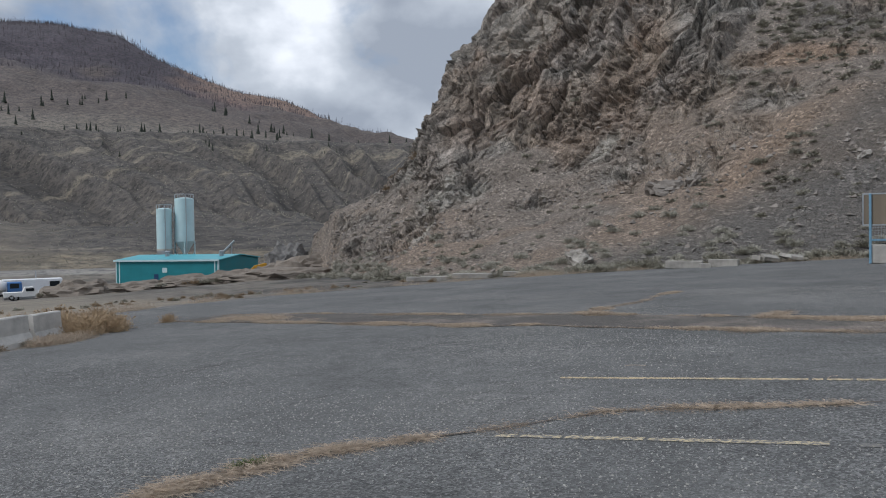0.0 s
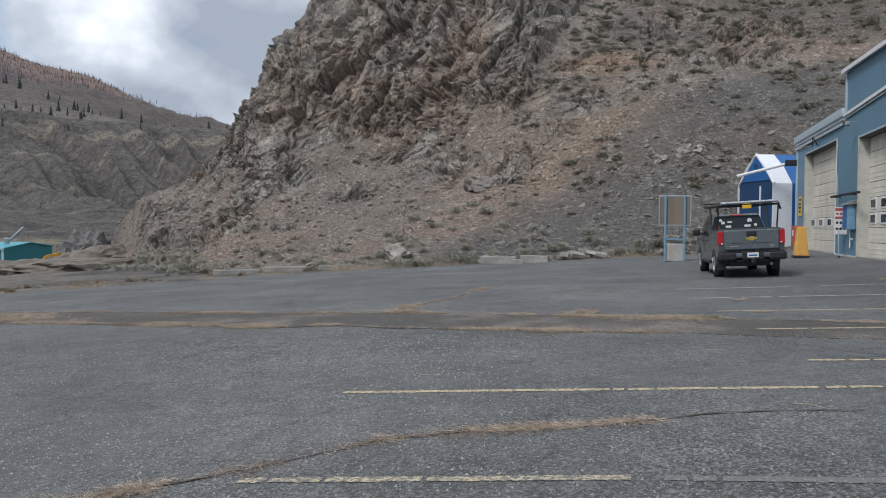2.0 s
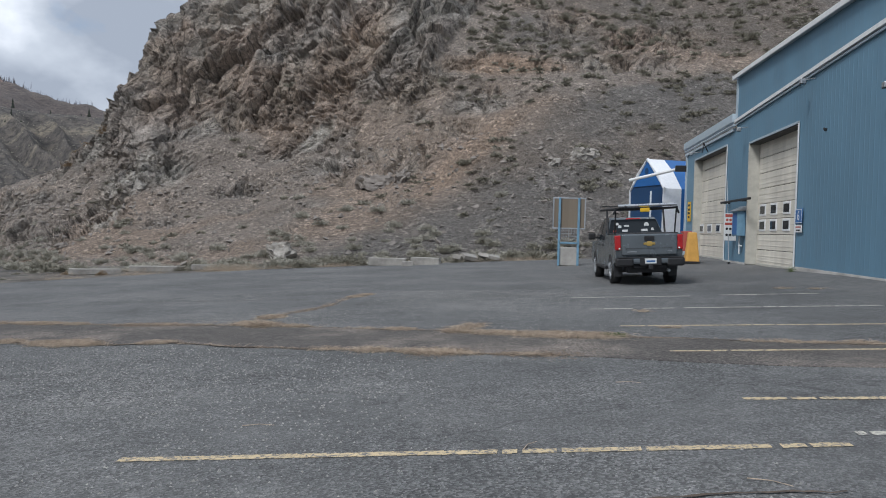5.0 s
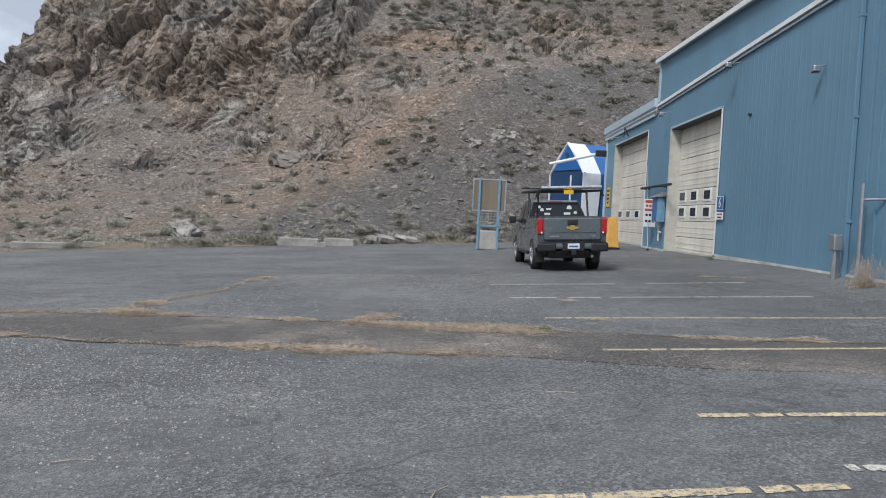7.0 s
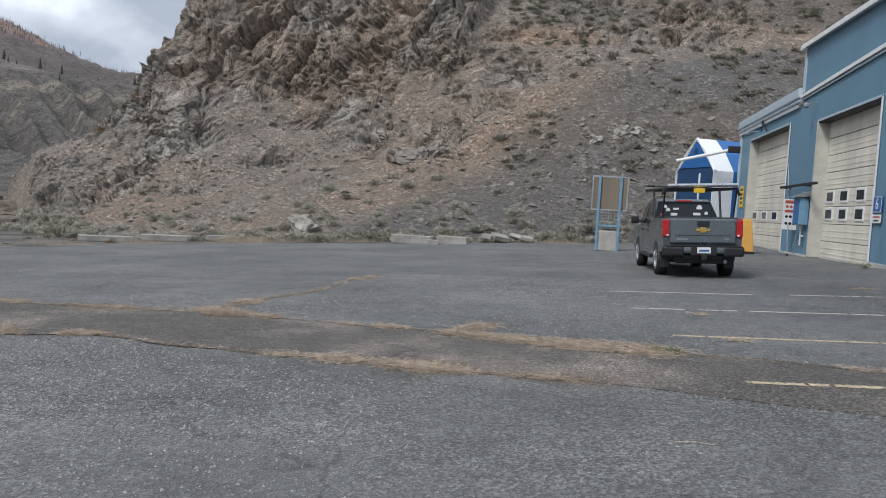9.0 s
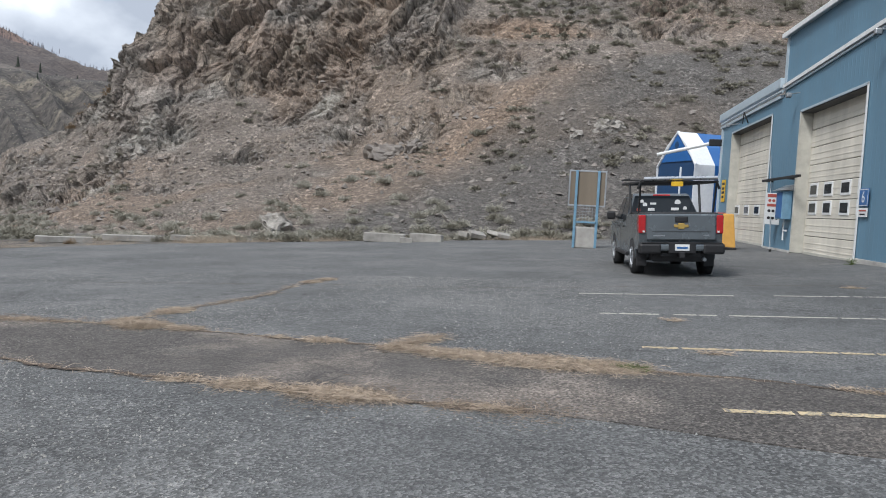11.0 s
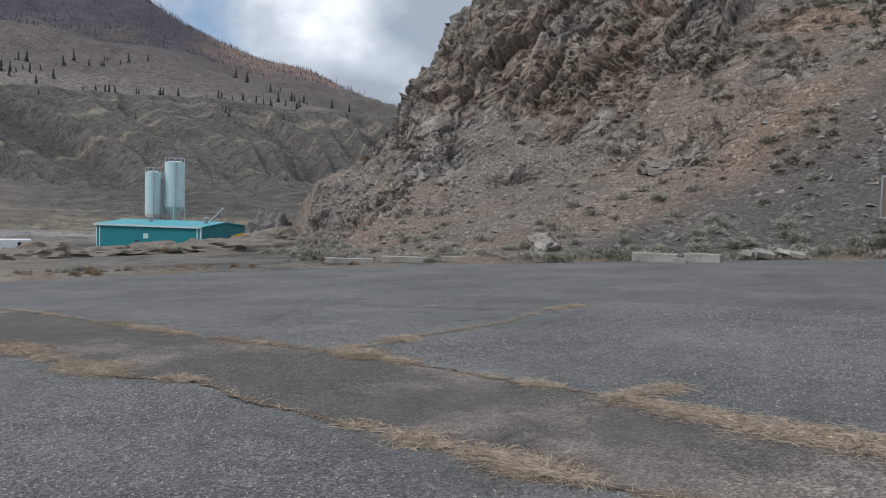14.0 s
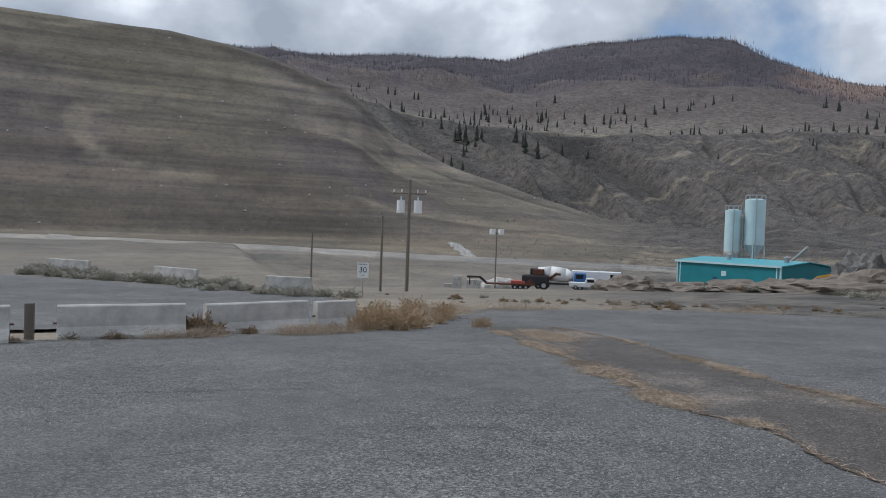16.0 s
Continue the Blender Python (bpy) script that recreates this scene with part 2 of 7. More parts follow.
TYRE = plain("tyre rubber", (0.02, 0.02, 0.021), 0.85, 0, 0.2)
TRUCK = plain("dark grey car paint", (0.145, 0.165, 0.18), 0.24, 0.4, 0.07, 2)
CHROME = plain("bright alloy", (0.62, 0.63, 0.65), 0.3, 1.0, 0.06)
RED = plain("red lamp lens", (0.42, 0.016, 0.02), 0.2, 0, 0.1)
REDPAINT = plain("faded red paint", (0.42, 0.09, 0.07), 0.6, 0, 0.15)
GLASS = glass_material("tinted glass")
WHITE = plain("white paint", (0.72, 0.73, 0.73), 0.6, 0, 0.08)
WHITE_TARP = plain("white tarpaulin", (0.78, 0.80, 0.83), 0.5, 0, 0.06)
BLUE_TARP = plain("blue tarpaulin", (0.02, 0.12, 0.36), 0.45, 0, 0.12, 1.5)
NAVY_TARP = plain("dark blue tarpaulin", (0.012, 0.05, 0.13), 0.5, 0, 0.12, 1.5)
YELLOW = plain("yellow plastic", (0.66, 0.36, 0.08), 0.55, 0, 0.12, 3)
SIGNYELLOW = plain("yellow sign", (0.75, 0.46, 0.02), 0.5)
GOLD = plain("gold badge", (0.62, 0.42, 0.12), 0.35, 0.7)
CONCRETE = plain("weathered concrete", (0.40, 0.385, 0.36), 0.9, 0, 0.2, 2.2, 60, 0.004)
PALECONC = plain("pale barrier concrete", (0.49, 0.475, 0.45), 0.9, 0, 0.32, 1.7, 40, 0.006)
def worn_paint(name, color, wear):
    """Road paint with the asphalt showing through where it has flaked off."""
    m, nt, b = material(name, 0.85)
    flake, tint = noise_node(nt, 26, 8, 0.75), noise_node(nt, 2.5, 4)
    c = ramp(nt, tint, [(0.3, [k * 0.8 for k in color]), (0.7, [k * 1.1 for k in color])])
    nt.links.new(blend(nt, ramp(nt, flake, [(wear, (0,) * 3), (wear + 0.08, (1,) * 3)]), (0.15, 0.148, 0.144), c), b.inputs["Base Color"])
    return m


LINE = worn_paint("worn yellow line paint", (0.56, 0.45, 0.28), 0.43)
LINEWHITE = worn_paint("worn pale line paint", (0.54, 0.52, 0.45), 0.41)
LINEOLD = worn_paint("old yellow line paint", (0.52, 0.44, 0.29), 0.47)
LINEFAINT = worn_paint("nearly gone line paint", (0.40, 0.36, 0.28), 0.55)
STEELBLUE = plain("blue painted post", (0.16, 0.30, 0.42), 0.55, 0, 0.15)
PLY = plain("weathered plywood", (0.20, 0.165, 0.125), 0.85, 0, 0.22, 1.5, 50, 0.001, (1, 1, 0.1))
GALV = plain("galvanised steel", (0.42, 0.44, 0.46), 0.45, 0.8, 0.12)
WOODPOLE = plain("grey wooden pole", (0.17, 0.145, 0.12), 0.9, 0, 0.25, 4, 60, 0.003, (1, 1, 0.1))
TEAL = plain("teal steel siding", (0.014, 0.20, 0.235), 0.5, 0, 0.10, 0.5, 20)
TEALROOF = plain("light teal roof", (0.07, 0.36, 0.43), 0.4, 0.0, 0.08, 0.6)
SILO = plain("pale blue silo paint", (0.5, 0.66, 0.69), 0.5, 0, 0.07, 0.5)
STRAW = plain("dry straw", (0.46, 0.375, 0.29), 0.9, 0, 0.45, 14, 80)
TANWEED = plain("tall tan weeds", (0.42, 0.31, 0.195), 0.9, 0, 0.35, 6, 40)
WEED = plain("green weed", (0.085, 0.12, 0.035), 0.85, 0, 0.3, 9)
SAGE = plain("grey sagebrush", (0.265, 0.25, 0.2), 0.95, 0, 0.35, 5, 40)
SAGEPALE = plain("pale sagebrush", (0.375, 0.36, 0.305), 0.95, 0, 0.3, 5, 40)
DRYBUSH = plain("dry brown bush", (0.26, 0.19, 0.12), 0.95, 0, 0.3, 5, 40)
TWIG = plain("bare grey twigs", (0.13, 0.11, 0.095), 0.9, 0, 0.2)
PINE = plain("dark pine", (0.028, 0.036, 0.026), 0.9, 0, 0.3)
SNAG = plain("burnt snags", (0.085, 0.074, 0.08), 0.95, 0, 0.2)
SCREE = plain("scree stones", (0.24, 0.216, 0.194), 0.92, 0, 0.3, 1.0, 20, 0.01)
PALEROCK = plain("pale rock", (0.33, 0.31, 0.28), 0.9, 0, 0.45, 1.6, 9, 0.05)
OLDCONC = plain("weathered grey concrete", (0.33, 0.315, 0.29), 0.92, 0, 0.3, 2.0, 30, 0.01)
RUST = plain("rusty brown steel", (0.13, 0.055, 0.035), 0.8, 0.2, 0.3)
DIRT = plain("heaped dirt", (0.2, 0.172, 0.145), 0.95, 0, 0.25, 1.0, 12, 0.03)
ORANGE = plain("yellow excavator paint", (0.62, 0.33, 0.03), 0.5)
SIGNBLUE = plain("blue sign", (0.04, 0.14, 0.36), 0.5)
BLACKINK = plain("black ink", (0.015, 0.015, 0.018), 0.6)

# ---- building helpers ----


def mesh_from(name, verts, faces, mat, smooth=False):
    me = bpy.data.meshes.new(name)
    me.from_pydata(verts, [], faces)
    me.materials.append(mat)
    if smooth:
        me.polygons.foreach_set("use_smooth", [True] * len(me.polygons))
    me.update()
    return me


def part(name, bm, mat, parent=None, label="", smooth=False):
    """Links a bmesh as one mesh object, under a thing or a part if given."""
    me = bpy.data.meshes.new(name)
    bmesh.ops.recalc_face_normals(bm, faces=bm.faces)
    bm.to_mesh(me)
    bm.free()
    me.materials.append(mat)
    if smooth:
        me.polygons.foreach_set("use_smooth", [True] * len(me.polygons))
    ob = new(name, me)
    ob.parent = parent
    if label:
        ob["label"] = label
    return ob


def thing(name, m, label, category, group="", kind=""):
    ob = new(name)
    ob.matrix_world = m
    return tagged(ob, label, category, group, kind)


def box(bm, x0, x1, y0, y1, z0, z1, bevel=0.0, m=None):
    """Adds a box, bevelled if asked, to a bmesh."""
    r = bmesh.ops.create_cube(bm, size=1)
    vs = r["verts"]
    t = Matrix.LocRotScale(((x0 + x1) / 2, (y0 + y1) / 2, (z0 + z1) / 2), None, (abs(x1 - x0), abs(y1 - y0), abs(z1 - z0)))
    bmesh.ops.transform(bm, matrix=(m @ t) if m else t, verts=vs)
    if bevel:
        es = list({e for v in vs for e in v.link_edges})
        bmesh.ops.bevel(bm, geom=es, offset=bevel, segments=2, profile=0.5, affect="EDGES")
    return bm


def bx(x0, x1, y0, y1, z0, z1, bevel=0.0):
    return box(bmesh.new(), x0, x1, y0, y1, z0, z1, bevel)


def tube(bm, a, b, r0, r1=None, n=10):
    """Adds a capped tube from a to b."""
    a, b = Vector(a), Vector(b)
    d = b - a
    res = bmesh.ops.create_cone(bm, cap_ends=True, segments=n, radius1=r0, radius2=r0 if r1 is None else r1, depth=d.length)
    bmesh.ops.transform(bm, matrix=Matrix.Translation((a + b) / 2) @ d.to_track_quat("Z", "Y").to_matrix().to_4x4(), verts=res["verts"])
    return bm


def tb(a, b, r0, r1=None, n=10):
    return tube(bmesh.new(), a, b, r0, r1, n)


def prism(points, axis, lo, hi, bevel=0.0):
    """A bmesh of a polygon drawn in the plane across axis ('x' or 'y'), extruded from lo to hi."""
    bm = bmesh.new()

    def at(p, k):
        return (k, p[0], p[1]) if axis == "x" else (p[0], k, p[1])
    a, b = [bm.verts.new(at(p, lo)) for p in points], [bm.verts.new(at(p, hi)) for p in points]
    bm.faces.new(a), bm.faces.new(b[::-1])
    for i in range(len(points)):
        j = (i + 1) % len(points)
        bm.faces.new((a[i], b[i], b[j], a[j]))
    if bevel:
        es = [e for e in bm.edges if len(e.link_faces) == 2 and e.calc_face_angle() > 0.6]
        bmesh.ops.bevel(bm, geom=es, offset=bevel, segments=2, profile=0.6, affect="EDGES")
    return bm


def text_mesh(name, body, size, mat, m, parent=None, label=""):
    """Writing as a flat mesh in its own x-y plane, laid by m."""
    cu = bpy.data.curves.new(name, "FONT")
    cu.body, cu.size, cu.align_x, cu.align_y, cu.extrude, cu.resolution_u = body, size, "CENTER", "CENTER", 0.002, 3
    tmp = new("tmp", cu)
    me = bpy.data.meshes.new_from_object(tmp.evaluated_get(bpy.context.evaluated_depsgraph_get()))
    bpy.data.objects.remove(tmp)
    me.materials.clear()
    me.materials.append(mat)
    ob = new(name, me)
    ob.parent = parent
    ob.matrix_local = m
    if label:
        ob["label"] = label
    return ob


# ---- noise on arrays ----
PERM = np.random.RandomState(7).permutation(4096)


def hash3(i, j, k, salt=0):
    return PERM[(PERM[(PERM[(i + salt) & 4095] + j) & 4095] + k) & 4095] / 4096.0


def vnoise(p):
    """Smooth value noise, -1 to 1, of an array of points."""
    i = np.floor(p).astype(np.int64)
    f = p - i
    f = f * f * f * (f * (f * 6 - 15) + 10)
    out = 0
    for a in (0, 1):
        for b in (0, 1):
            for c in (0, 1):
                w = (f[:, 0] if a else 1 - f[:, 0]) * (f[:, 1] if b else 1 - f[:, 1]) * (f[:, 2] if c else 1 - f[:, 2])
                out = out + w * hash3(i[:, 0] + a, i[:, 1] + b, i[:, 2] + c)
    return out * 2 - 1


def fbm(p, octaves=5, gain=0.5, ridged=False):
    out, amp, tot = 0, 1.0, 0
    for o in range(octaves):
        n = vnoise(p * 2 ** o + 17.3 * o)
        out, tot, amp = out + amp * (1 - 2 * np.abs(n) if ridged else n), tot + amp, amp * gain
    return out / tot


def blocks(p, salt=0):
    """Facets of broken rock: each cell a tilted plane of its own depth; also the distance to the nearest joint."""
    i0 = np.floor(p).astype(np.int64)
    best, second = np.full(len(p), 9e9), np.full(len(p), 9e9)
    val = np.zeros(len(p))
    for a in (-1, 0, 1):
        for b in (-1, 0, 1):
            for c in (-1, 0, 1):
                q = i0 + (a, b, c)
                h = [hash3(q[:, 0], q[:, 1], q[:, 2], salt + s * 131) for s in range(6)]
                d = p - q - np.stack(h[:3], -1)
                r = (d * d).sum(-1)
                v = (h[3] - 0.5) + d[:, 0] * (h[4] - 0.5) * 1.6 + d[:, 2] * (h[5] - 0.5) * 1.6
                near = r < best
                second = np.where(near, best, np.minimum(second, r))
                val, best = np.where(near, v, val), np.where(near, r, best)
    return val, np.sqrt(second) - np.sqrt(best)


def smoothstep(a, b, x):
    t = np.clip((x - a) / (b - a), 0, 1)
    return t * t * (3 - 2 * t)


def lot(x, y):
    """Height of the paved lot and the yard that goes on from it."""
    x, y = np.asarray(x, float), np.asarray(y, float)
    z = 0.247 + 0.0526 * np.clip(x, -150, 14) + 0.0007 * np.clip(y, -50, 150) - 0.024 * np.clip(-45 - x, 0, 80)
    return z + smoothstep(19, 12, y) * smoothstep(-24, -32, x) * (np.maximum(z, -1.72) - z)


def lot_z(x, y):
    return float(lot(x, y))


# ---- the open ground: yard, road, hills and mountain in one sheet ----
EYE0 = (0.3, 9.0, 1.82)
AZ_GRASS = ([40, 54, 59.5, 65.8, 72.4, 76.8, 79.4, 81.2, 85.4, 89.5, 93.4, 98.8, 104, 125], [-0.6, -0.2, 1.06, 2.56, 4.7, 6.7, 9.3, 10.4, 11.7, 12.7, 13.2, 13.2, 13.2, 12])
AZ_RIB = ([25, 35, 42.5, 47, 52, 57, 64, 70.7, 75, 79.4, 84, 120], [7.2, 7.3, 7.5, 7.9, 7.75, 7.6, 7.9, 8.3, 8.8, 9.9, 10, 9])
AZ_MOUNT = ([15, 25, 34.8, 40.9, 44.9, 46.5, 47.7, 49.9, 52.3, 56, 62, 65, 68.4, 71.8, 77, 83.3, 89.5, 125], [3, 5, 7.4, 10, 10.7, 11.4, 11.9, 12.9, 14.1, 14.4, 14.2, 13.8, 12.8, 13.1, 12.9, 12.7, 12.8, 9])


def make_ground():
    az = np.concatenate([np.arange(26, 112, 0.15), np.arange(112, 386, 4.0)])
    rr = np.concatenate([[0.01, 4, 10, 18], np.arange(25, 140, 5), np.arange(140, 340, 2.5), np.arange(340, 700, 4.5), np.arange(700, 1900, 22), [2000, 2300, 3000, 4600]])
    A, R = np.meshgrid(az, rr, indexing="ij")
    a, r = A.ravel(), R.ravel()
    x, y = EYE0[0] - np.sin(np.radians(a)) * r, EYE0[1] + np.cos(np.radians(a)) * r
    front = smoothstep(20, 32, a) * smoothstep(190, 130, a)
    e_g, e_r, e_m = (np.interp(a, *t) for t in (AZ_GRASS, AZ_RIB, AZ_MOUNT))
    e_r, e_m = np.where(a > 200, 3, e_r), np.where(a > 200, 4, e_m)

    def high(e, d):
        return EYE0[2] + np.tan(np.radians(e)) * d
    road = high(np.interp(a, [56, 73, 89, 104], [-2.1, -1.95, -1.5, -1.2]), 185)
    grassy = smoothstep(54, 66, a)
    spur = grassy * high(e_g, 330) + (1 - grassy) * high(e_r * 0.28 - 0.2, 330)
    dip = np.where(a > 82, spur + 3, spur * (1 - 0.18 * smoothstep(55, 62, a)) + (1 - smoothstep(54, 62, a)) * 9)
    crest = high(e_r, 620)
    low = lot(x, y) - 0.05 - 0.2 * smoothstep(16.5, 14.5, -x) * smoothstep(14, 12.5, x) * smoothstep(44, 40, y) * smoothstep(-15, -12, y)
    nodes = [(0, low), (135, low), (172, road - 0.9), (180, road), (192, road), (198, road - 1.6), (235, high(-0.9, 235)), (330, spur), (420, dip), (620, crest), (740, crest + 6), (1150, high((e_r + e_m) * 0.5, 1150)), (1750, high(e_m, 1750)), (2300, high(e_m, 1750) * 0.7), (4600, 20 + 0 * r)]
    z = nodes[0][1].copy()
    for (r0, z0), (r1, z1) in zip(nodes, nodes[1:]):
        k = np.clip((r - r0) / (r1 - r0), 0, 1)
        z = np.where(r >= r0, z0 + (z1 - z0) * k, z)
    flat = low + 0.02 * np.clip(r - 140, 0, 600)
    z = flat + (z - flat) * front
    # ravines down the slopes, broken crests, rolling ground
    P = np.stack([x, y, 0 * x], -1)
    slope = smoothstep(225, 330, r) * smoothstep(700, 600, r) * front
    ribbed = slope * (1 - grassy * smoothstep(420, 340, r))
    skew = np.stack([a * 0.36 - r * 0.010 + 0.9 * vnoise(P / 90), r * 0.0022, 0 * r], -1)
    gully = 1 - fbm(skew, 3, 0.5, True)
    z = z - ribbed * 13.0 * gully * smoothstep(240, 420, r) * smoothstep(660, 560, r)
    z = z + ribbed * (3.0 * fbm(P / 40, 4) + 0.6 * fbm(P / 14, 3))
    z = z + slope * grassy * smoothstep(420, 340, r) * 1.8 * fbm(P / 70, 4)
    z = z + 2.0 * slope * smoothstep(235, 300, r) * np.abs(((r + 8 * vnoise(P / 60)) % 22) / 22 - 0.5)
    far = smoothstep(720, 1100, r) * front
    z = z + far * (26 * fbm(P / 260, 5, 0.5, True) - 6) * smoothstep(1750, 1500, r) + far * 10 * fbm(P / 130, 4) * smoothstep(2200, 1800, r)
    z = z + 0.35 * fbm(P / 9, 3) * smoothstep(46, 70, r) * smoothstep(240, 140, r)
    # base colours by kind of land; haze, sun and shade are painted in where noted
    n = fbm(P / 55, 4)[:, None]
    fine = fbm(P / 7, 4)[:, None]

    def band(r0, r1, soft=12.0):
        return (smoothstep(r0 - soft, r0, r) * smoothstep(r1 + soft, r1, r))[:, None]
    dirt, gravel = np.array([0.18, 0.162, 0.14]), np.array([0.25, 0.24, 0.225])
    grass, grey = np.array([0.128, 0.112, 0.097]), np.array([0.088, 0.080, 0.074])
    # the mountain's bluish cast is distance haze put into its colour
    mount = np.array([0.064, 0.055, 0.069])
    col = dirt + 0 * n
    col = col + (np.array([0.135, 0.124, 0.110]) - col) * band(42, 165)
    col = col + (gravel - col) * band(175, 197, 1.5)
    col = col + (np.array([0.145, 0.125, 0.095]) - col) * band(199, 240, 2)
    low = smoothstep(306, 262, r + 14 * n[:, 0])[:, None]
    grass = grass + (np.array([0.105, 0.088, 0.083]) - grass) * low
    olive = grass + np.array([0.012, 0.012, -0.002]) * smoothstep(-0.2, 0.4, n)
    col = col + (olive - col) * band(240, 420) * grassy[:, None]
    col = col + (grey - col) * band(240, 690) * (1 - (grassy * smoothstep(430, 330, r))[:, None])
    col = col + (np.array([0.24, 0.212, 0.155]) - col) * smoothstep(52, 62, a)[:, None] * band(640, 740, 20) * smoothstep(-0.3, 0.3, n + 0.15)
    col = col + (mount - col) * smoothstep(780, 1000, r)[:, None]
    # sunlight on the east shoulder is painted in as a redder tint, lower flanks are grey-brown
    sun_reddened = (smoothstep(51, 44, a + 5 * n[:, 0]) * smoothstep(1150, 1400, r + 160 * n[:, 0]) * front)[:, None]
    col = col + (np.array([0.27, 0.185, 0.145]) - col) * 0.8 * sun_reddened
    flank = (smoothstep(780, 900, r) * smoothstep(1320, 1150, r + 220 * n[:, 0]) * front)[:, None]
    col = col + (np.array([0.115, 0.095, 0.085]) - col) * 0.8 * flank
    bluff = (smoothstep(63, 69, a) * smoothstep(82, 79, a) * smoothstep(400, 430, r) * smoothstep(600, 560, r))[:, None]
    col = col + (np.array([0.10, 0.09, 0.082]) - col) * 0.75 * bluff
    dark = smoothstep(0.12, 0.5, n + 0.5 * fine) * band(240, 700)
    # ravines are painted darker, for shade in them as well as brush; old contour tracks and mown strips cross the
    # grassy hill
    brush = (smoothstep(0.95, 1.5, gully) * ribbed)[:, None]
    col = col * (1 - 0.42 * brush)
    strip = vnoise(np.c_[r / 7.0 + 0.8 * vnoise(P / 80), a / 14.0, 0 * r])[:, None]
    col = col * (1 + 0.42 * strip * band(198, 420, 4) * grassy[:, None])
    track = smoothstep(0.90, 0.97, 1 - np.abs(vnoise(np.c_[r / 26.0 + 0.7 * vnoise(P / 120), a / 40.0, 3 + 0 * r])))[:, None]
    col = col + (np.array([0.26, 0.23, 0.18]) - col) * 0.5 * track * band(205, 600, 4)
    col = col * (1 - 0.33 * dark * (1 - 0.8 * (grassy * smoothstep(430, 330, r))[:, None]))
    col = np.clip(col * (1 + 0.22 * fine), 0.02, 0.6)
    na, nr = len(az), len(rr)
    idx = np.arange(na * nr).reshape(na, nr)
    nxt = np.roll(idx, -1, 0)
    faces = np.stack([idx[:, :-1], nxt[:, :-1], nxt[:, 1:], idx[:, 1:]], -1).reshape(-1, 4)
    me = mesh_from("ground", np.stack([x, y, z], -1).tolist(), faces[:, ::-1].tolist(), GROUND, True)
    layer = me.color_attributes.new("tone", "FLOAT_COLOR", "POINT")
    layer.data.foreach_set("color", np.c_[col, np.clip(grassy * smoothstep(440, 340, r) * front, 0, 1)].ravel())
    tagged(new("ground", me), "bare dirt yard, grassy slopes and burnt mountain", "ground", kind="structure")
    return a, r, x, y, z


GA, GR, GX, GY, GZ = make_ground()

# ---- the cliff: profiles along its foot ----
STATIONS = []


def station(x, y, heading, *profile):
    """A foot point, the way inwards (degrees from +y towards -x), and (distance, height) pairs up the slope."""
    STATIONS.append((x, y, heading, profile))


station(-62, 165, 0, (0, -6), (6, -2), (12, 1), (20, 2), (40, 0), (60, -2))
station(-76, 122, 0, (0, -6.4), (6, -2), (12, 1), (20, 2), (40, 0), (60, -2))
station(-82.5, 100, 20, (0, -6.6), (4, -3.5), (8, 0.5), (14, 1), (40, -1), (60, -2))
station(-62, 80, 33, (0, -4.6), (6, -1), (13.8, 5.4), (20, 6.0), (40, 4), (60, 2))
station(-46, 62, 32.6, (0, -2.9), (9, 0.8), (20, 4.2), (29.7, 6.9), (45, 7.0), (60, 6))
station(-35, 53, 31.5, (0, -2.0), (18, 1.6), (29, 5.6), (36, 9.4), (48, 10), (64, 9.5))
station(-28, 49.5, 30.8, (0, -1.6), (19, 1.8), (29, 6.8), (36, 14.4), (44, 17.8), (64, 19))
station(-22, 47.7, 29, (0, -1.2), (20, 1.8), (30, 7.0), (40, 16.5), (49, 25.5), (70, 33))
station(-16, 47, 22, (0, -0.8), (24, 4.0), (33, 9.0), (40, 18.5), (50, 32), (70, 49))
station(-7, 46.5, 15, (0, -0.35), (21, 5.6), (28, 11.0), (35, 19.0), (46, 31), (70, 50))
station(2, 48, 8, (0, 0.1), (11, 4.6), (20, 10.2), (32, 18.5), (46, 29), (70, 54))
station(12, 50, 0, (0, 0.6), (10, 5.4), (17, 10.0), (30, 18), (46, 28.5), (70, 54))
station(30, 53, -5, (0, 1.0), (10, 5.5), (17, 10), (30, 20), (43, 30), (70, 54))
station(62, 58, -8, (0, 1.0), (12, 5), (20, 9), (32, 15), (45, 24), (70, 44))


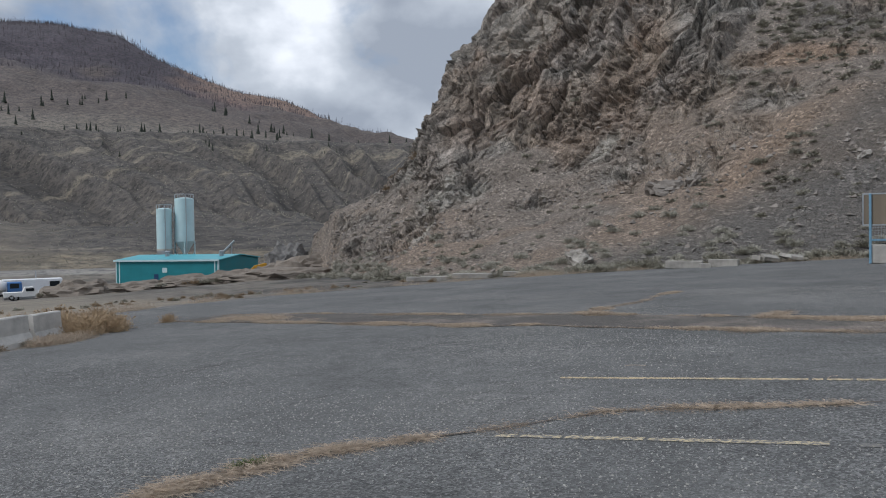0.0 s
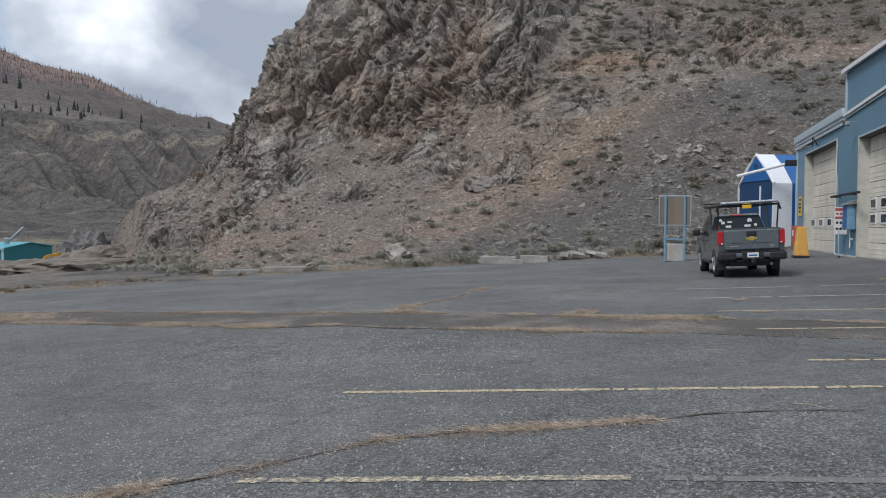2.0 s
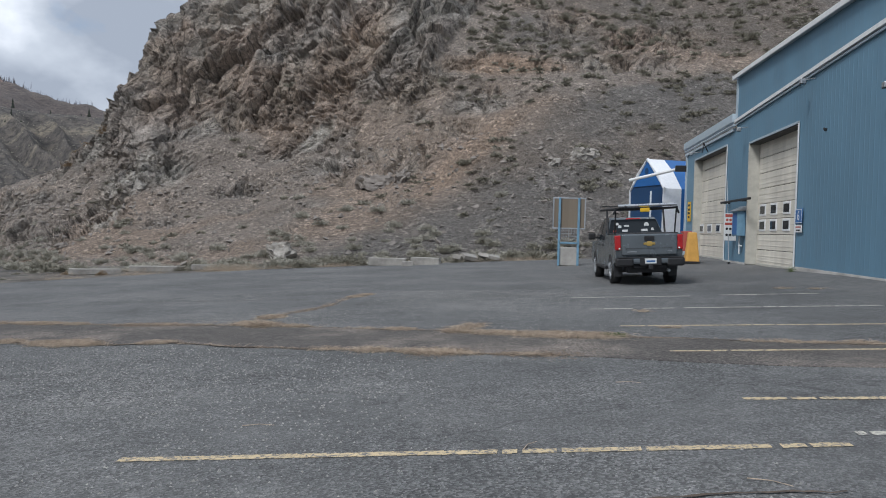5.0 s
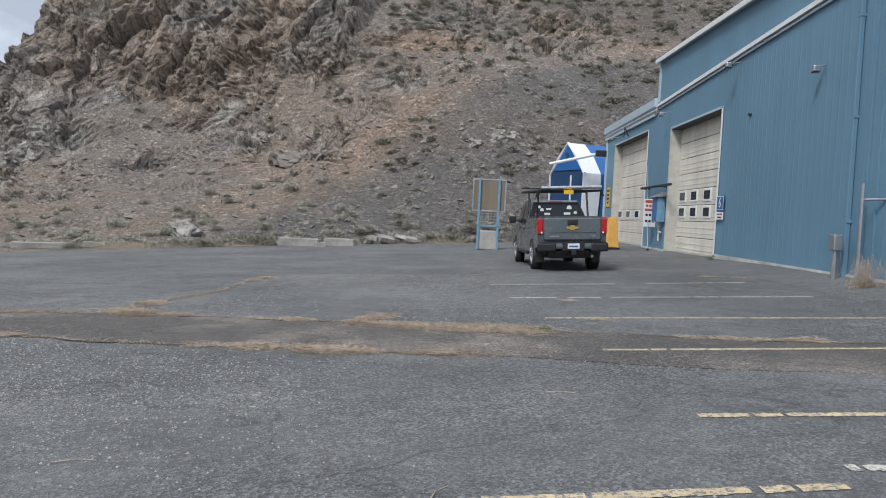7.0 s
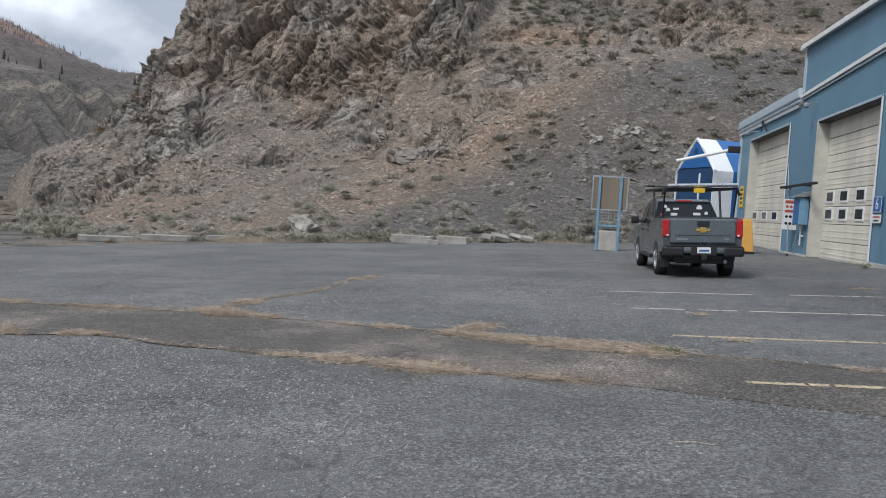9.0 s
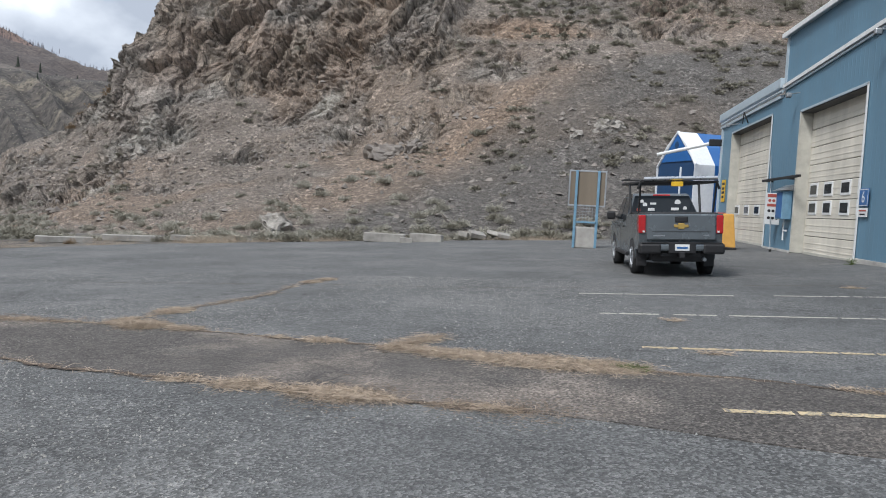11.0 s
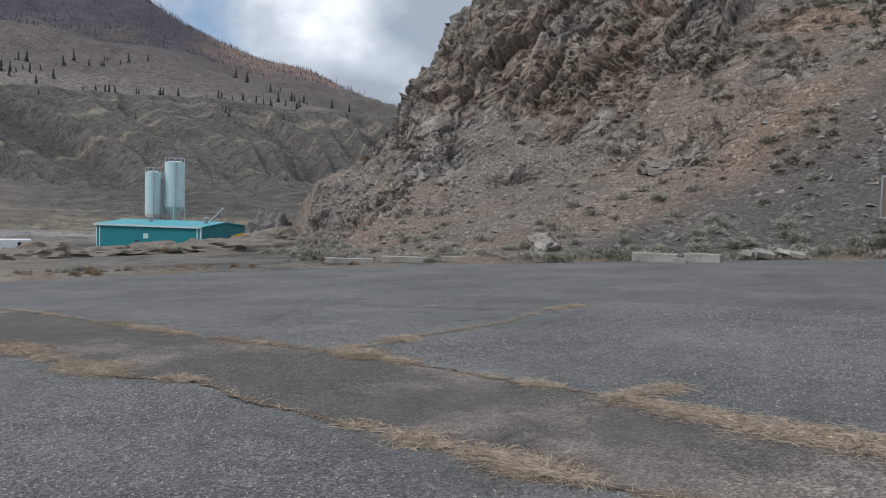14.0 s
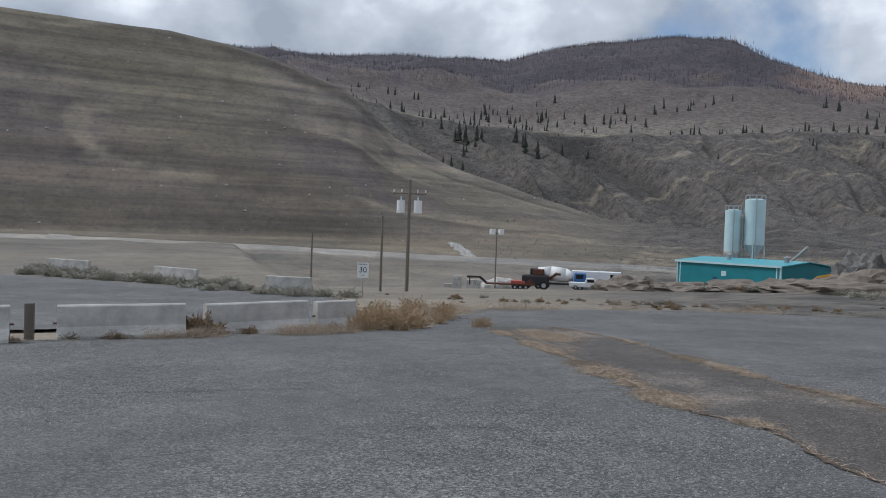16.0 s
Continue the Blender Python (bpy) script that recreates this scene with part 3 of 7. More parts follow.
def cliff_grid():
    foot = np.array([s[:2] for s in STATIONS], float)
    cum = np.r_[0, np.cumsum(np.linalg.norm(np.diff(foot, axis=0), axis=1))]
    lo, hi = cum[2] - 8, cum[-2] + 4
    u = np.concatenate([np.arange(0, lo, 2.0), np.arange(lo, hi, 0.2), np.arange(hi, cum[-1], 2.0)])

    def along(values):
        v = np.array(values, float)
        m = np.gradient(v, cum)
        k = np.clip(np.searchsorted(cum, u, "right") - 1, 0, len(cum) - 2)
        h = cum[k + 1] - cum[k]
        t = (u - cum[k]) / h
        return (2 * t ** 3 - 3 * t ** 2 + 1) * v[k] + (t ** 3 - 2 * t ** 2 + t) * h * m[k] * 0.6 + (-2 * t ** 3 + 3 * t ** 2) * v[k + 1] + (t ** 3 - t ** 2) * h * m[k + 1] * 0.6
    fx, fy, hd = along(foot[:, 0]), along(foot[:, 1]), np.radians(along([s[2] for s in STATIONS]))
    D = np.stack([along([s[3][k][0] for s in STATIONS]) for k in range(6)], -1)
    Z = np.stack([along([s[3][k][1] for s in STATIONS]) for k in range(6)], -1)
    steps = [50, 100, 100, 100, 50]
    v = np.concatenate([np.linspace(k, k + 1, n, endpoint=False) for k, n in enumerate(steps)] + [[5.0]])
    k = np.clip(v.astype(int), 0, 4)
    t = v - k
    d, z = D[:, k] * (1 - t) + D[:, k + 1] * t, Z[:, k] * (1 - t) + Z[:, k + 1] * t
    for _ in range(6):
        z[:, 1:-1] = (z[:, :-2] + 2 * z[:, 1:-1] + z[:, 2:]) / 4
        d[:, 1:-1] = (d[:, :-2] + 2 * d[:, 1:-1] + d[:, 2:]) / 4
    x, y = fx[:, None] - np.sin(hd)[:, None] * d, fy[:, None] + np.cos(hd)[:, None] * d
    return u, v, np.stack([x, y, z], -1)


def blob(x, z, w, cx, cz, rx, rz, lean=0.0, soft=0.45):
    """An uneven patch on the slope, by its middle, half width and half height; lean leans it to the east."""
    dz = z - cz
    d = np.hypot((x - cx - lean * dz) / rx, dz / rz) + 0.38 * w
    return smoothstep(1 + soft, 1 - soft, d)


# where bare rock begins above the soil, and where the dark talus ends in the west
FACE_EDGE = ([-70, -58, -50, -45, -42, -38, -34, -27, -22, -17, -12, -9, -7, -4], [6, 7.5, 8.0, 8.0, 8.5, 10.5, 12, 13.5, 14.5, 15.5, 19, 25, 34, 60])
TALUS_EDGE = ([-2, 2, 5, 8, 12, 15, 18, 19], [-16, -13, -9, -5, -0.5, 4, 16, 40])
CRAGS = [(-13.5, 16, 4, 3.4), (-7, 14.2, 3.2, 1.8), (-18.5, 8, 4.2, 1.7), (-12.3, 8, 2.6, 1.9), (-23, 11, 3.2, 2.4), (-41.3, 6.4, 3.2, 4.2), (-37.5, 7.2, 3, 1.8), (-41, 1.6, 2.4, 2.2), (-45, 1.2, 1.8, 1.8), (-50, 0, 3, 1.6), (-55, 3.6, 4, 1.3), (5, 19.3, 7, 1.3), (10, 23, 5, 2.4), (1.5, 24.5, 4.5, 3.0), (-29, 5.0, 2.2, 1.0), (-27, 9, 2.2, 1.4), (-9, 11, 2.0, 1.2)]


def make_cliff():
    u, v, G = cliff_grid()
    nu, nv = G.shape[:2]
    du, dv = np.gradient(G, axis=0), np.gradient(G, axis=1)
    N = np.cross(du, dv)
    N /= np.linalg.norm(N, axis=-1, keepdims=True) + 1e-9
    if N[nu // 2, nv // 3, 2] < 0:
        N = -N

    def soften(a, times):
        g = a.reshape(nu, nv).copy()
        for _ in range(times):
            g[1:-1] = (g[:-2] + 2 * g[1:-1] + g[2:]) / 4
            g[:, 1:-1] = (g[:, :-2] + 2 * g[:, 1:-1] + g[:, 2:]) / 4
        return g.ravel()
    P, N = G.reshape(-1, 3), N.reshape(-1, 3)
    V, U = np.tile(v, nu), np.repeat(u, nv)
    X, Z = P[:, 0], P[:, 2]
    wave, ripple = fbm(P / 11.0, 4), fbm(P / 4.0 + 17, 4)
    # bare rock: the main face and the crags below it
    face = smoothstep(-1.0, 1.6, Z - np.interp(X, *FACE_EDGE) + 2.2 * wave + 1.6 * ripple)
    rock = face
    for c in CRAGS:
        rock = np.maximum(rock, blob(X, Z, wave + 1.3 * ripple, *c, lean=0.35))
    ledge = smoothstep(0.22, 0.4, fbm(P / 3.2 + 31, 4)) * smoothstep(0.4, 0.9, V) * smoothstep(2, -10, X)
    rock = soften(np.clip(np.maximum(rock, 0.75 * ledge), 0, 1), 2)
    # slabs and joints lean steeply to the east; three sizes of block
    bend = np.stack([fbm(P / 5.0 + 3, 3), fbm(P / 5.0 + 9, 3), fbm(P / 5.0 + 15, 3)], -1)
    along = Vector((0.20, 0.68, 0.70)).normalized()
    across = along.cross(Vector((0.0, -0.67, 0.74))).normalized()
    Q = (P + 2.0 * bend) @ np.array([across, along.cross(across), along]).T
    b0, j0 = blocks(Q / np.array([5.5, 5.5, 14.0]), 41)
    b1, j1 = blocks(Q / np.array([2.3, 2.3, 5.2]), 3)
    b2, j2 = blocks(Q / np.array([1.05, 1.05, 1.7]), 11)
    b3, j3 = blocks(Q / np.array([0.55, 0.55, 0.7]), 23)
    calm = smoothstep(0.28, -0.1, fbm(P / 6.0 + 50, 3))
    tall = face * smoothstep(9, 16, Z)
    crisp = b0 * 1.8 * tall + b1 * (0.7 + 0.4 * tall) + b2 * (0.25 + 0.45 * calm) + b3 * (0.10 + 0.22 * calm)
    joints = 0.8 * tall * smoothstep(0.06, 0.0, j0) + 0.55 * smoothstep(0.08, 0.0, j1) + 0.22 * calm * smoothstep(0.12, 0.0, j2)
    off = rock * (crisp - joints + 0.8 * ripple * tall - 0.35)
    # soil: washed down in shallow runnels, strewn with stones
    run = fbm(np.stack([U / 2.2 + 0.6 * wave, V * 0.9, 0 * U], -1), 4)
    stony = smoothstep(-0.15, 0.35, fbm(P / 2.6 + 5, 4))
    off = off + (1 - rock) * (0.4 * wave + 0.32 * run + 0.10 * fbm(P / 0.9, 3) + stony * (0.18 * b3 + 0.20 * np.maximum(b2, 0)))
    P = P + N * (off * smoothstep(0, 0.35, V))[:, None]
    talus = smoothstep(-2.5, 2.5, X - np.interp(Z, *TALUS_EDGE) + 4 * wave + 2 * run) * smoothstep(19, 16, Z + 3 * wave)
    talus = np.maximum(talus, 0.95 * smoothstep(-8, 0, X + 4 * wave) * smoothstep(20.5, 22.5, Z + 2 * ripple))
    tan = np.maximum.reduce([blob(X, Z, ripple, -4.5, 18.7, 7, 1.4), 0.8 * blob(X, Z, ripple, -7.5, 7.5, 2.2, 5.5, 0.9), 0.55 * smoothstep(-0.05, 0.4, fbm(P / 12.0 + 5, 4)), 0.7 * blob(X, Z, ripple, -22, 21, 4, 6, 0.4)])
    pale = np.maximum.reduce([0.55 * blob(X, Z, 1.6 * ripple, -38, 27, 4.5, 5), blob(X, Z, ripple, -23.3, 11, 0.9, 1.7, 0.5), blob(X, Z, ripple, -41.3, 6.6, 1.0, 2.8, 0.45), blob(X, Z, ripple, -39, 2, 0.8, 1.0), 0.5 * blob(X, Z, ripple, -36.5, 6.5, 1.8, 1.4)])
    idx = np.arange(nu * nv).reshape(nu, nv)
    faces = np.stack([idx[:-1, :-1], idx[1:, :-1], idx[1:, 1:], idx[:-1, 1:]], -1).reshape(-1, 4)
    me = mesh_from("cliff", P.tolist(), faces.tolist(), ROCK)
    for key, val in (("rock", rock), ("tone", tan), ("slate", talus * (1 - 0.6 * rock)), ("pale", pale)):
        at = me.attributes.new(key, "FLOAT", "POINT")
        at.data.foreach_set("value", val.astype(np.float32))
    me.attributes.new("slab", "FLOAT_VECTOR", "POINT").data.foreach_set("vector", Q.astype(np.float32).ravel())
    tagged(new("cliff", me), "craggy grey-brown rock cliff above a scree slope", "cliff", kind="structure")
    return P.reshape(nu, nv, 3), rock.reshape(nu, nv), u, v


CLIFF, CROCK, CU, CV = make_cliff()


# ---- the paved lot ----
def sheet(name, outline, mat, lift, label, category, step=0.5, kind="structure", ragged=0.0):
    """A paved area that follows the lot's height: the outline is cut into small faces."""
    bm = bmesh.new()
    pts = []
    for (x0, y0), (x1, y1) in zip(outline, outline[1:] + outline[:1]):
        n = max(1, int(math.hypot(x1 - x0, y1 - y0) / step))
        for k in range(n):
            px, py = x0 + (x1 - x0) * k / n, y0 + (y1 - y0) * k / n
            w = ragged * noise.noise(Vector((px * 1.3, py * 1.3, 3))) + ragged * 0.5 * noise.noise(Vector((px * 5, py * 5, 9)))
            pts.append((px + w, py + w))
    top = [bm.verts.new((px, py, lot_z(px, py) + lift)) for px, py in pts]
    f = bm.faces.new(top)
    ext = bmesh.ops.extrude_face_region(bm, geom=[f])
    bmesh.ops.translate(bm, vec=(0, 0, -0.06), verts=[g for g in ext["geom"] if isinstance(g, bmesh.types.BMVert)])
    bmesh.ops.triangulate(bm, faces=[g for g in bm.faces if len(g.verts) > 4])
    ob = part(name, bm, mat)
    return tagged(ob, label, category, kind=kind)


LOT = [(-15.4, -14), (-15.5, 4), (-16.4, 8.2), (-17.4, 12), (-18.6, 14.6), (-21, 15.6), (-27, 19), (-26.5, 23), (-25.4, 28), (-21, 33), (-18, 37.3), (-14, 39.5), (-9.2, 42), (-5, 43.4), (-1, 44.6), (4, 45), (8.05, 45.4), (8.05, 16.2), (13, 16.2), (13, -14)]
sheet("parking_lot", LOT, ASPHALT, 0.0, "worn grey asphalt parking lot with cracks", "asphalt", ragged=0.14)

# ---- the blue garage ----
WX = 7.9
FLOOR = 0.72
garage = thing("garage_building", pose(0, 0, 0), "long blue steel-sided garage with two overhead doors", "building")


def ribbed(name, y0, y1, z0, z1, x=WX, pitch=0.3, parent=garage, rise=0.0):
    """A stretch of the west wall: a steel sheet with shallow upright ribs, and thickness behind it."""
    bm = bmesh.new()
    prof, y = [], y0
    while y < y1 - 1e-6:
        for dy, dx in ((0, 0), (pitch * 0.72, 0), (pitch * 0.8, -0.0035), (pitch * 0.92, -0.0035)):
            if y + dy < y1:
                prof.append((y + dy, x + dx))
        y += pitch
    prof.append((y1, x))
    lo, hi = [bm.verts.new((px, py, z0)) for py, px in prof], [bm.verts.new((px, py, z1 + rise * (py - y0))) for py, px in prof]
    for i in range(len(prof) - 1):
        bm.faces.new((lo[i], hi[i], hi[i + 1], lo[i + 1]))
    back = [bm.verts.new((x + 0.3, yy, zz)) for yy, zz in ((y0, z0), (y1, z0), (y1, z1 + rise * (y1 - y0)), (y0, z1))]
    bm.faces.new(back)
    bm.faces.new([hi[0]] + hi[1:] + [back[2], back[3]])
    bm.faces.new((lo[0], hi[0], back[3], back[0])), bm.faces.new((lo[-1], back[1], back[2], hi[-1]))
    return part(name, bm, BLUE, parent)


D2, D1 = (29.35, 35.15), (38.85, 46.0)
DOOR_TOP2, DOOR_TOP1 = 5.55, 5.9
STEP_Y, END_Y, TALL = 37.4, 48.3, 8.62
for y0, y1, z0, z1 in ((13.0, D2[0], FLOOR, 6.9), (D2[1], D1[0], FLOOR, 6.4), (D1[1], END_Y, 0.5, 6.4), (D2[0], D2[1], DOOR_TOP2, 6.9), (D1[0], D1[1], DOOR_TOP1, 6.4)):
    ribbed("wall_panel", y0, y1, z0, z1)
SLOPE = 0.03
ribbed("wall_panel", 13.0, STEP_Y, 6.9, TALL - SLOPE * (STEP_Y - 13.0), rise=SLOPE)
ribbed("wall_panel", D2[1], STEP_Y, 6.4, 6.9)
part("end_wall", bx(WX, 22, END_Y, END_Y + 0.3, 0.3, 6.4), BLUE, garage)
part("end_wall", bx(WX + 0.3, 22, STEP_Y, STEP_Y + 0.25, 6.4, TALL - 0.02), BLUE, garage)
part("end_wall", bx(WX + 0.3, 22, 12.7, 13.0, 0.5, 7.7), BLUE, garage)
part("back_wall", bx(22, 22.3, 12.7, END_Y + 0.3, 0.5, 6.3), BLUE, garage)


def tilted(bm):
    """Lower a roof piece towards its near end, with the fall of the tall roof."""
    for vtx in bm.verts:
        vtx.co.z -= SLOPE * (STEP_Y - vtx.co.y)
    return bm


part("roof", tilted(prism([(WX - 0.15, TALL), (15, TALL + 1.0), (22.4, TALL), (22.4, TALL + 0.12), (15, TALL + 1.14), (WX - 0.15, TALL + 0.14)], "y", 12.6, STEP_Y + 0.3)), BLUE_TRIM, garage, "pale steel roof")
part("roof", prism([(WX - 0.1, 6.4), (15, 7.2), (22.4, 6.4), (22.4, 6.5), (15, 7.32), (WX - 0.1, 6.52)], "y", STEP_Y + 0.3, END_Y + 0.35), BLUE_TRIM, garage, "pale steel roof")
# fascia and gutter along the low eave, trim that runs on along the tall wall
part("fascia", bx(WX - 0.2, WX - 0.02, STEP_Y + 0.02, END_Y + 0.3, 6.74, 7.12, 0.03), BLUE_TRIM, garage, "pale weathered fascia board")
part("gutter", tb((WX - 0.1, STEP_Y, 6.62), (WX - 0.1, END_Y + 0.2, 6.62), 0.055, n=8), BLUE_TRIM, garage, "pale metal gutter")
part("wall_trim", prism([(13, 7.33), (STEP_Y, 6.72), (STEP_Y, 6.84), (13, 7.45)], "x", WX - 0.12, WX - 0.02, 0.01), WHITE, garage, "white trim rail along the wall")
part("drip_edge", prism([(13, 7.23), (STEP_Y, 6.62), (STEP_Y, 6.68), (13, 7.29)], "x", WX - 0.07, WX - 0.021), BLUE_TRIM, garage)
part("roof_edge", tilted(bx(WX - 0.2, WX - 0.152, 12.6, STEP_Y + 0.3, TALL - 0.03, TALL + 0.15, 0.015)), WHITE, garage, "white roof edge flashing")
part("corner_trim", bx(WX - 0.06, WX + 0.1, STEP_Y - 0.12, STEP_Y + 0.06, 6.93, TALL - 0.02), BLUE_TRIM, garage)
part("corner_trim", bx(WX - 0.05, WX + 0.1, END_Y - 0.08, END_Y + 0.32, 0.5, 6.4), BLUE_TRIM, garage)
for y in (20.6, 20.2, 19.5):
    part("wall_seam", bx(WX - 0.035, WX, y - 0.07, y, FLOOR, 6.6), BLUE, garage)
part("base_strip", bx(WX - 0.06, WX - 0.02, 13, D2[0] - 0.1, FLOOR - 0.12, FLOOR + 0.17, 0.01), PALECONC, garage, "pale concrete footing strip")
part("base_strip", bx(WX - 0.06, WX - 0.02, D2[1] + 0.1, D1[0] - 0.1, FLOOR - 0.14, FLOOR + 0.05, 0.01), PALECONC, garage, "pale concrete footing strip")


def overhead_door(y0, y1, top, rows, windows):
    """A recessed sectional door with its frame: window rows are given by panel row, with the y of each pane."""
    x, z0 = WX + 0.37, FLOOR
    d = thing("overhead_door", pose(0, 0, 0), "closed cream sectional overhead door with small windows", "door", "overhead doors of the garage")
    for ya, yb in ((y0, y0 + 0.03), (y1 - 0.03, y1)):
        part("jamb", bx(WX - 0.02, x + 0.06, ya - 0.0, yb, z0, top), JAMB, d, "dirty white door jamb")
    # black plate paints in the shade under the door's head
    part("head", bx(WX - 0.02, x + 0.06, y0, y1, top - 0.03, top), DARK, d, "black head plate standing for the shaded recess above the door")
    part("jamb_trim", bx(WX - 0.05, WX - 0.021, y0 - 0.05, y0 + 0.05, z0, top + 0.06, 0.01), WHITE, d)
    part("jamb_trim", bx(WX - 0.05, WX - 0.021, y1 - 0.05, y1 + 0.07, z0, top + 0.06, 0.01), JAMB, d)
    part("head_trim", bx(WX - 0.05, WX - 0.022, y0 - 0.05, y1 + 0.05, top, top + 0.08, 0.01), BLUE_TRIM, d)
    h = (top - z0) / rows
    for k in range(rows):
        p = part("door_panel", bx(x, x + 0.05, y0 + 0.03, y1 - 0.03, z0 + k * h + 0.010, z0 + (k + 1) * h - 0.010, 0.012), DOOR, d)
        rib = bmesh.new()
        for f in (0.3, 0.62):
            box(rib, x - 0.009, x + 0.004, y0 + 0.05, y1 - 0.05, z0 + (k + f) * h - 0.02, z0 + (k + f) * h + 0.02, 0.004)
        part("rib", rib, DOOR, p)
    for row, ys in windows:
        zc = z0 + (row + 0.58) * h
        for yc, w, hh in ys:
            f = part("window_frame", bx(x - 0.03, x + 0.01, yc - w / 2 - 0.09, yc + w / 2 + 0.09, zc - hh / 2 - 0.08, zc + hh / 2 + 0.08, 0.015), WHITE, d)
            part("pane", bx(x - 0.036, x - 0.029, yc - w / 2, yc + w / 2, zc - hh / 2, zc + hh / 2), GLASS, f, "dark window pane")
    bot = part("bottom_seal", bx(x - 0.02, x + 0.05, y0 + 0.03, y1 - 0.03, z0 - 0.06, z0 + 0.07, 0.01), JAMB, d)
    return d


ROW2 = [(34.4, 0.62, 0.3), (33.0, 0.62, 0.3), (31.5, 0.62, 0.3), (30.15, 0.62, 0.3)]
overhead_door(*D2, DOOR_TOP2, 8, [(2, ROW2), (3, ROW2)])
overhead_door(*D1, DOOR_TOP1, 9, [(2, [(45.6, 0.75, 0.3), (43.7, 0.75, 0.3), (41.8, 0.75, 0.3)])])
part("sill", bx(WX - 0.25, WX + 0.5, D2[0] - 0.05, D2[1] + 0.05, 0.4, FLOOR - 0.055), CONCRETE, garage)
part("sill", bx(WX - 0.25, WX + 0.5, D1[0] - 0.05, D1[1] + 0.05, 0.4, FLOOR - 0.055), CONCRETE, garage)
# black backing added close behind each door, so the panel gaps look dark
for y0, y1 in ((D2[0] - 0.3, D2[1] + 0.3), (D1[0] - 0.3, D1[1] + 0.3)):
    part("dark_backing", bx(WX + 0.5, WX + 0.6, y0, y1, 0.5, 6.3), DARK, garage)


def wall_lamp(y, z, reach=0.35):
    d = thing("wall_lamp", pose(WX - 0.02, y, z), "small grey floodlight on a wall bracket", "lamp", "floodlights on the garage")
    part("arm", tb((0.0, 0, 0.08), (-reach, 0, 0.02), 0.018), GALV, d)
    part("lamp_head", bx(-reach - 0.1, -reach + 0.07, -0.09, 0.09, -0.1, 0.06, 0.03), GALV, d)
    part("lens", bx(-reach - 0.09, -reach + 0.05, -0.075, 0.075, -0.112, -0.098), GLASS, d)


wall_lamp(28.05, 6.66)
wall_lamp(35.5, 6.2)
wall_lamp(44.6, 6.15, 0.5)
wall_lamp(22.7, 5.52, 0.18)
v = thing("wall_vent", pose(WX - 0.02, 27.0, 5.03), "small dark round vent on blue siding", "vent")
part("cap", tb((0.02, 0, 0), (-0.05, 0, 0), 0.045), DARK, v)
part("hood", tb((-0.03, 0, 0.02), (-0.06, 0, 0.0), 0.05, 0.035), DARK, v)
d = thing("downspout", pose(WX - 0.07, 21.1, 0), "blue downspout fixed to the siding", "pipe")
part("pipe", bx(-0.05, 0.05, -0.06, 0.06, FLOOR, 7.0, 0.015), BLUE, d)
for z in (2.0, 4.2, 6.3):
    part("strap", bx(-0.056, 0.07, -0.075, 0.075, z - 0.03, z + 0.03, 0.005), BLUE, d)


def conduit():
    c = thing("door_cable", pose(0, 0, 0), "black cable arm above the far door", "cable")
    part("arm", tb((WX - 0.02, 43.0, 6.1), (WX - 0.6, 41.2, 6.3), 0.03, n=6), DARK, c)
    part("hook", tb((WX - 0.6, 41.2, 6.3), (WX - 0.5, 41.8, 5.9), 0.02, n=6), DARK, c)


conduit()


def signs():
    face = pose(0, 0, 0, 90, 0, -90)
    s = thing("bay_number_sign", pose(WX - 0.06, 28.92, 2.52), "blue sign with a white 6", "sign")
    part("plate", bx(-0.01, 0.01, -0.31, 0.31, -0.24, 0.24, 0.008), SIGNBLUE, s)
    part("border", bx(-0.013, -0.009, -0.285, 0.285, -0.22, 0.22), WHITE, s)
    part("field", bx(-0.0165, -0.0125, -0.265, 0.265, -0.2, 0.2), SIGNBLUE, s)
    text_mesh("number", "6", 0.44, WHITE, Matrix.Translation((-0.02, 0, 0)) @ face, s)
    s = thing("small_wall_sign", pose(WX - 0.06, 28.92, 2.12), "small white sign with a dark bar", "sign")
    part("plate", bx(-0.01, 0.01, -0.3, 0.3, -0.12, 0.12, 0.006), WHITE, s)
    part("text_bar", bx(-0.014, -0.009, -0.24, 0.24, 0.03, 0.07), REDPAINT, s)
    part("text_bar", bx(-0.014, -0.009, -0.17, 0.17, -0.07, -0.03), BLACKINK, s)
    s = thing("safety_sign", pose(WX - 0.27, 36.8, 2.22), "red and white safety notice board", "sign")
    part("board", bx(-0.25, 0.25, -0.012, 0.012, -0.58, 0.58, 0.008), WHITE, s)
    for z0, z1 in ((0.42, 0.54), (0.08, 0.18)):
        part("red_band", bx(-0.22, 0.22, -0.017, -0.011, z0, z1), REDPAINT, s)
    for zc in (0.3, -0.08, -0.34):
        for xc in (-0.14, 0.0, 0.14):
            part("pictogram", tb((xc, -0.012, zc), (xc, -0.018, zc), 0.055, n=14), REDPAINT if zc > 0 else BLACKINK, s)
    part("bracket", bx(0.2, 0.26, 0.012, 0.04, -0.1, 0.1), GALV, s)
    s = thing("warning_sign", pose(WX - 0.03, 47.2, 3.15), "yellow warning sign with black bars", "sign")
    part("board", bx(-0.012, 0.012, -0.42, 0.42, -0.55, 0.55, 0.008), SIGNYELLOW, s)
    for z, w in ((0.36, 0.3), (0.12, 0.26), (-0.08, 0.3), (-0.3, 0.22)):
        part("text_bar", bx(-0.017, -0.011, -w, w, z - 0.06, z + 0.06), BLACKINK, s)


signs()


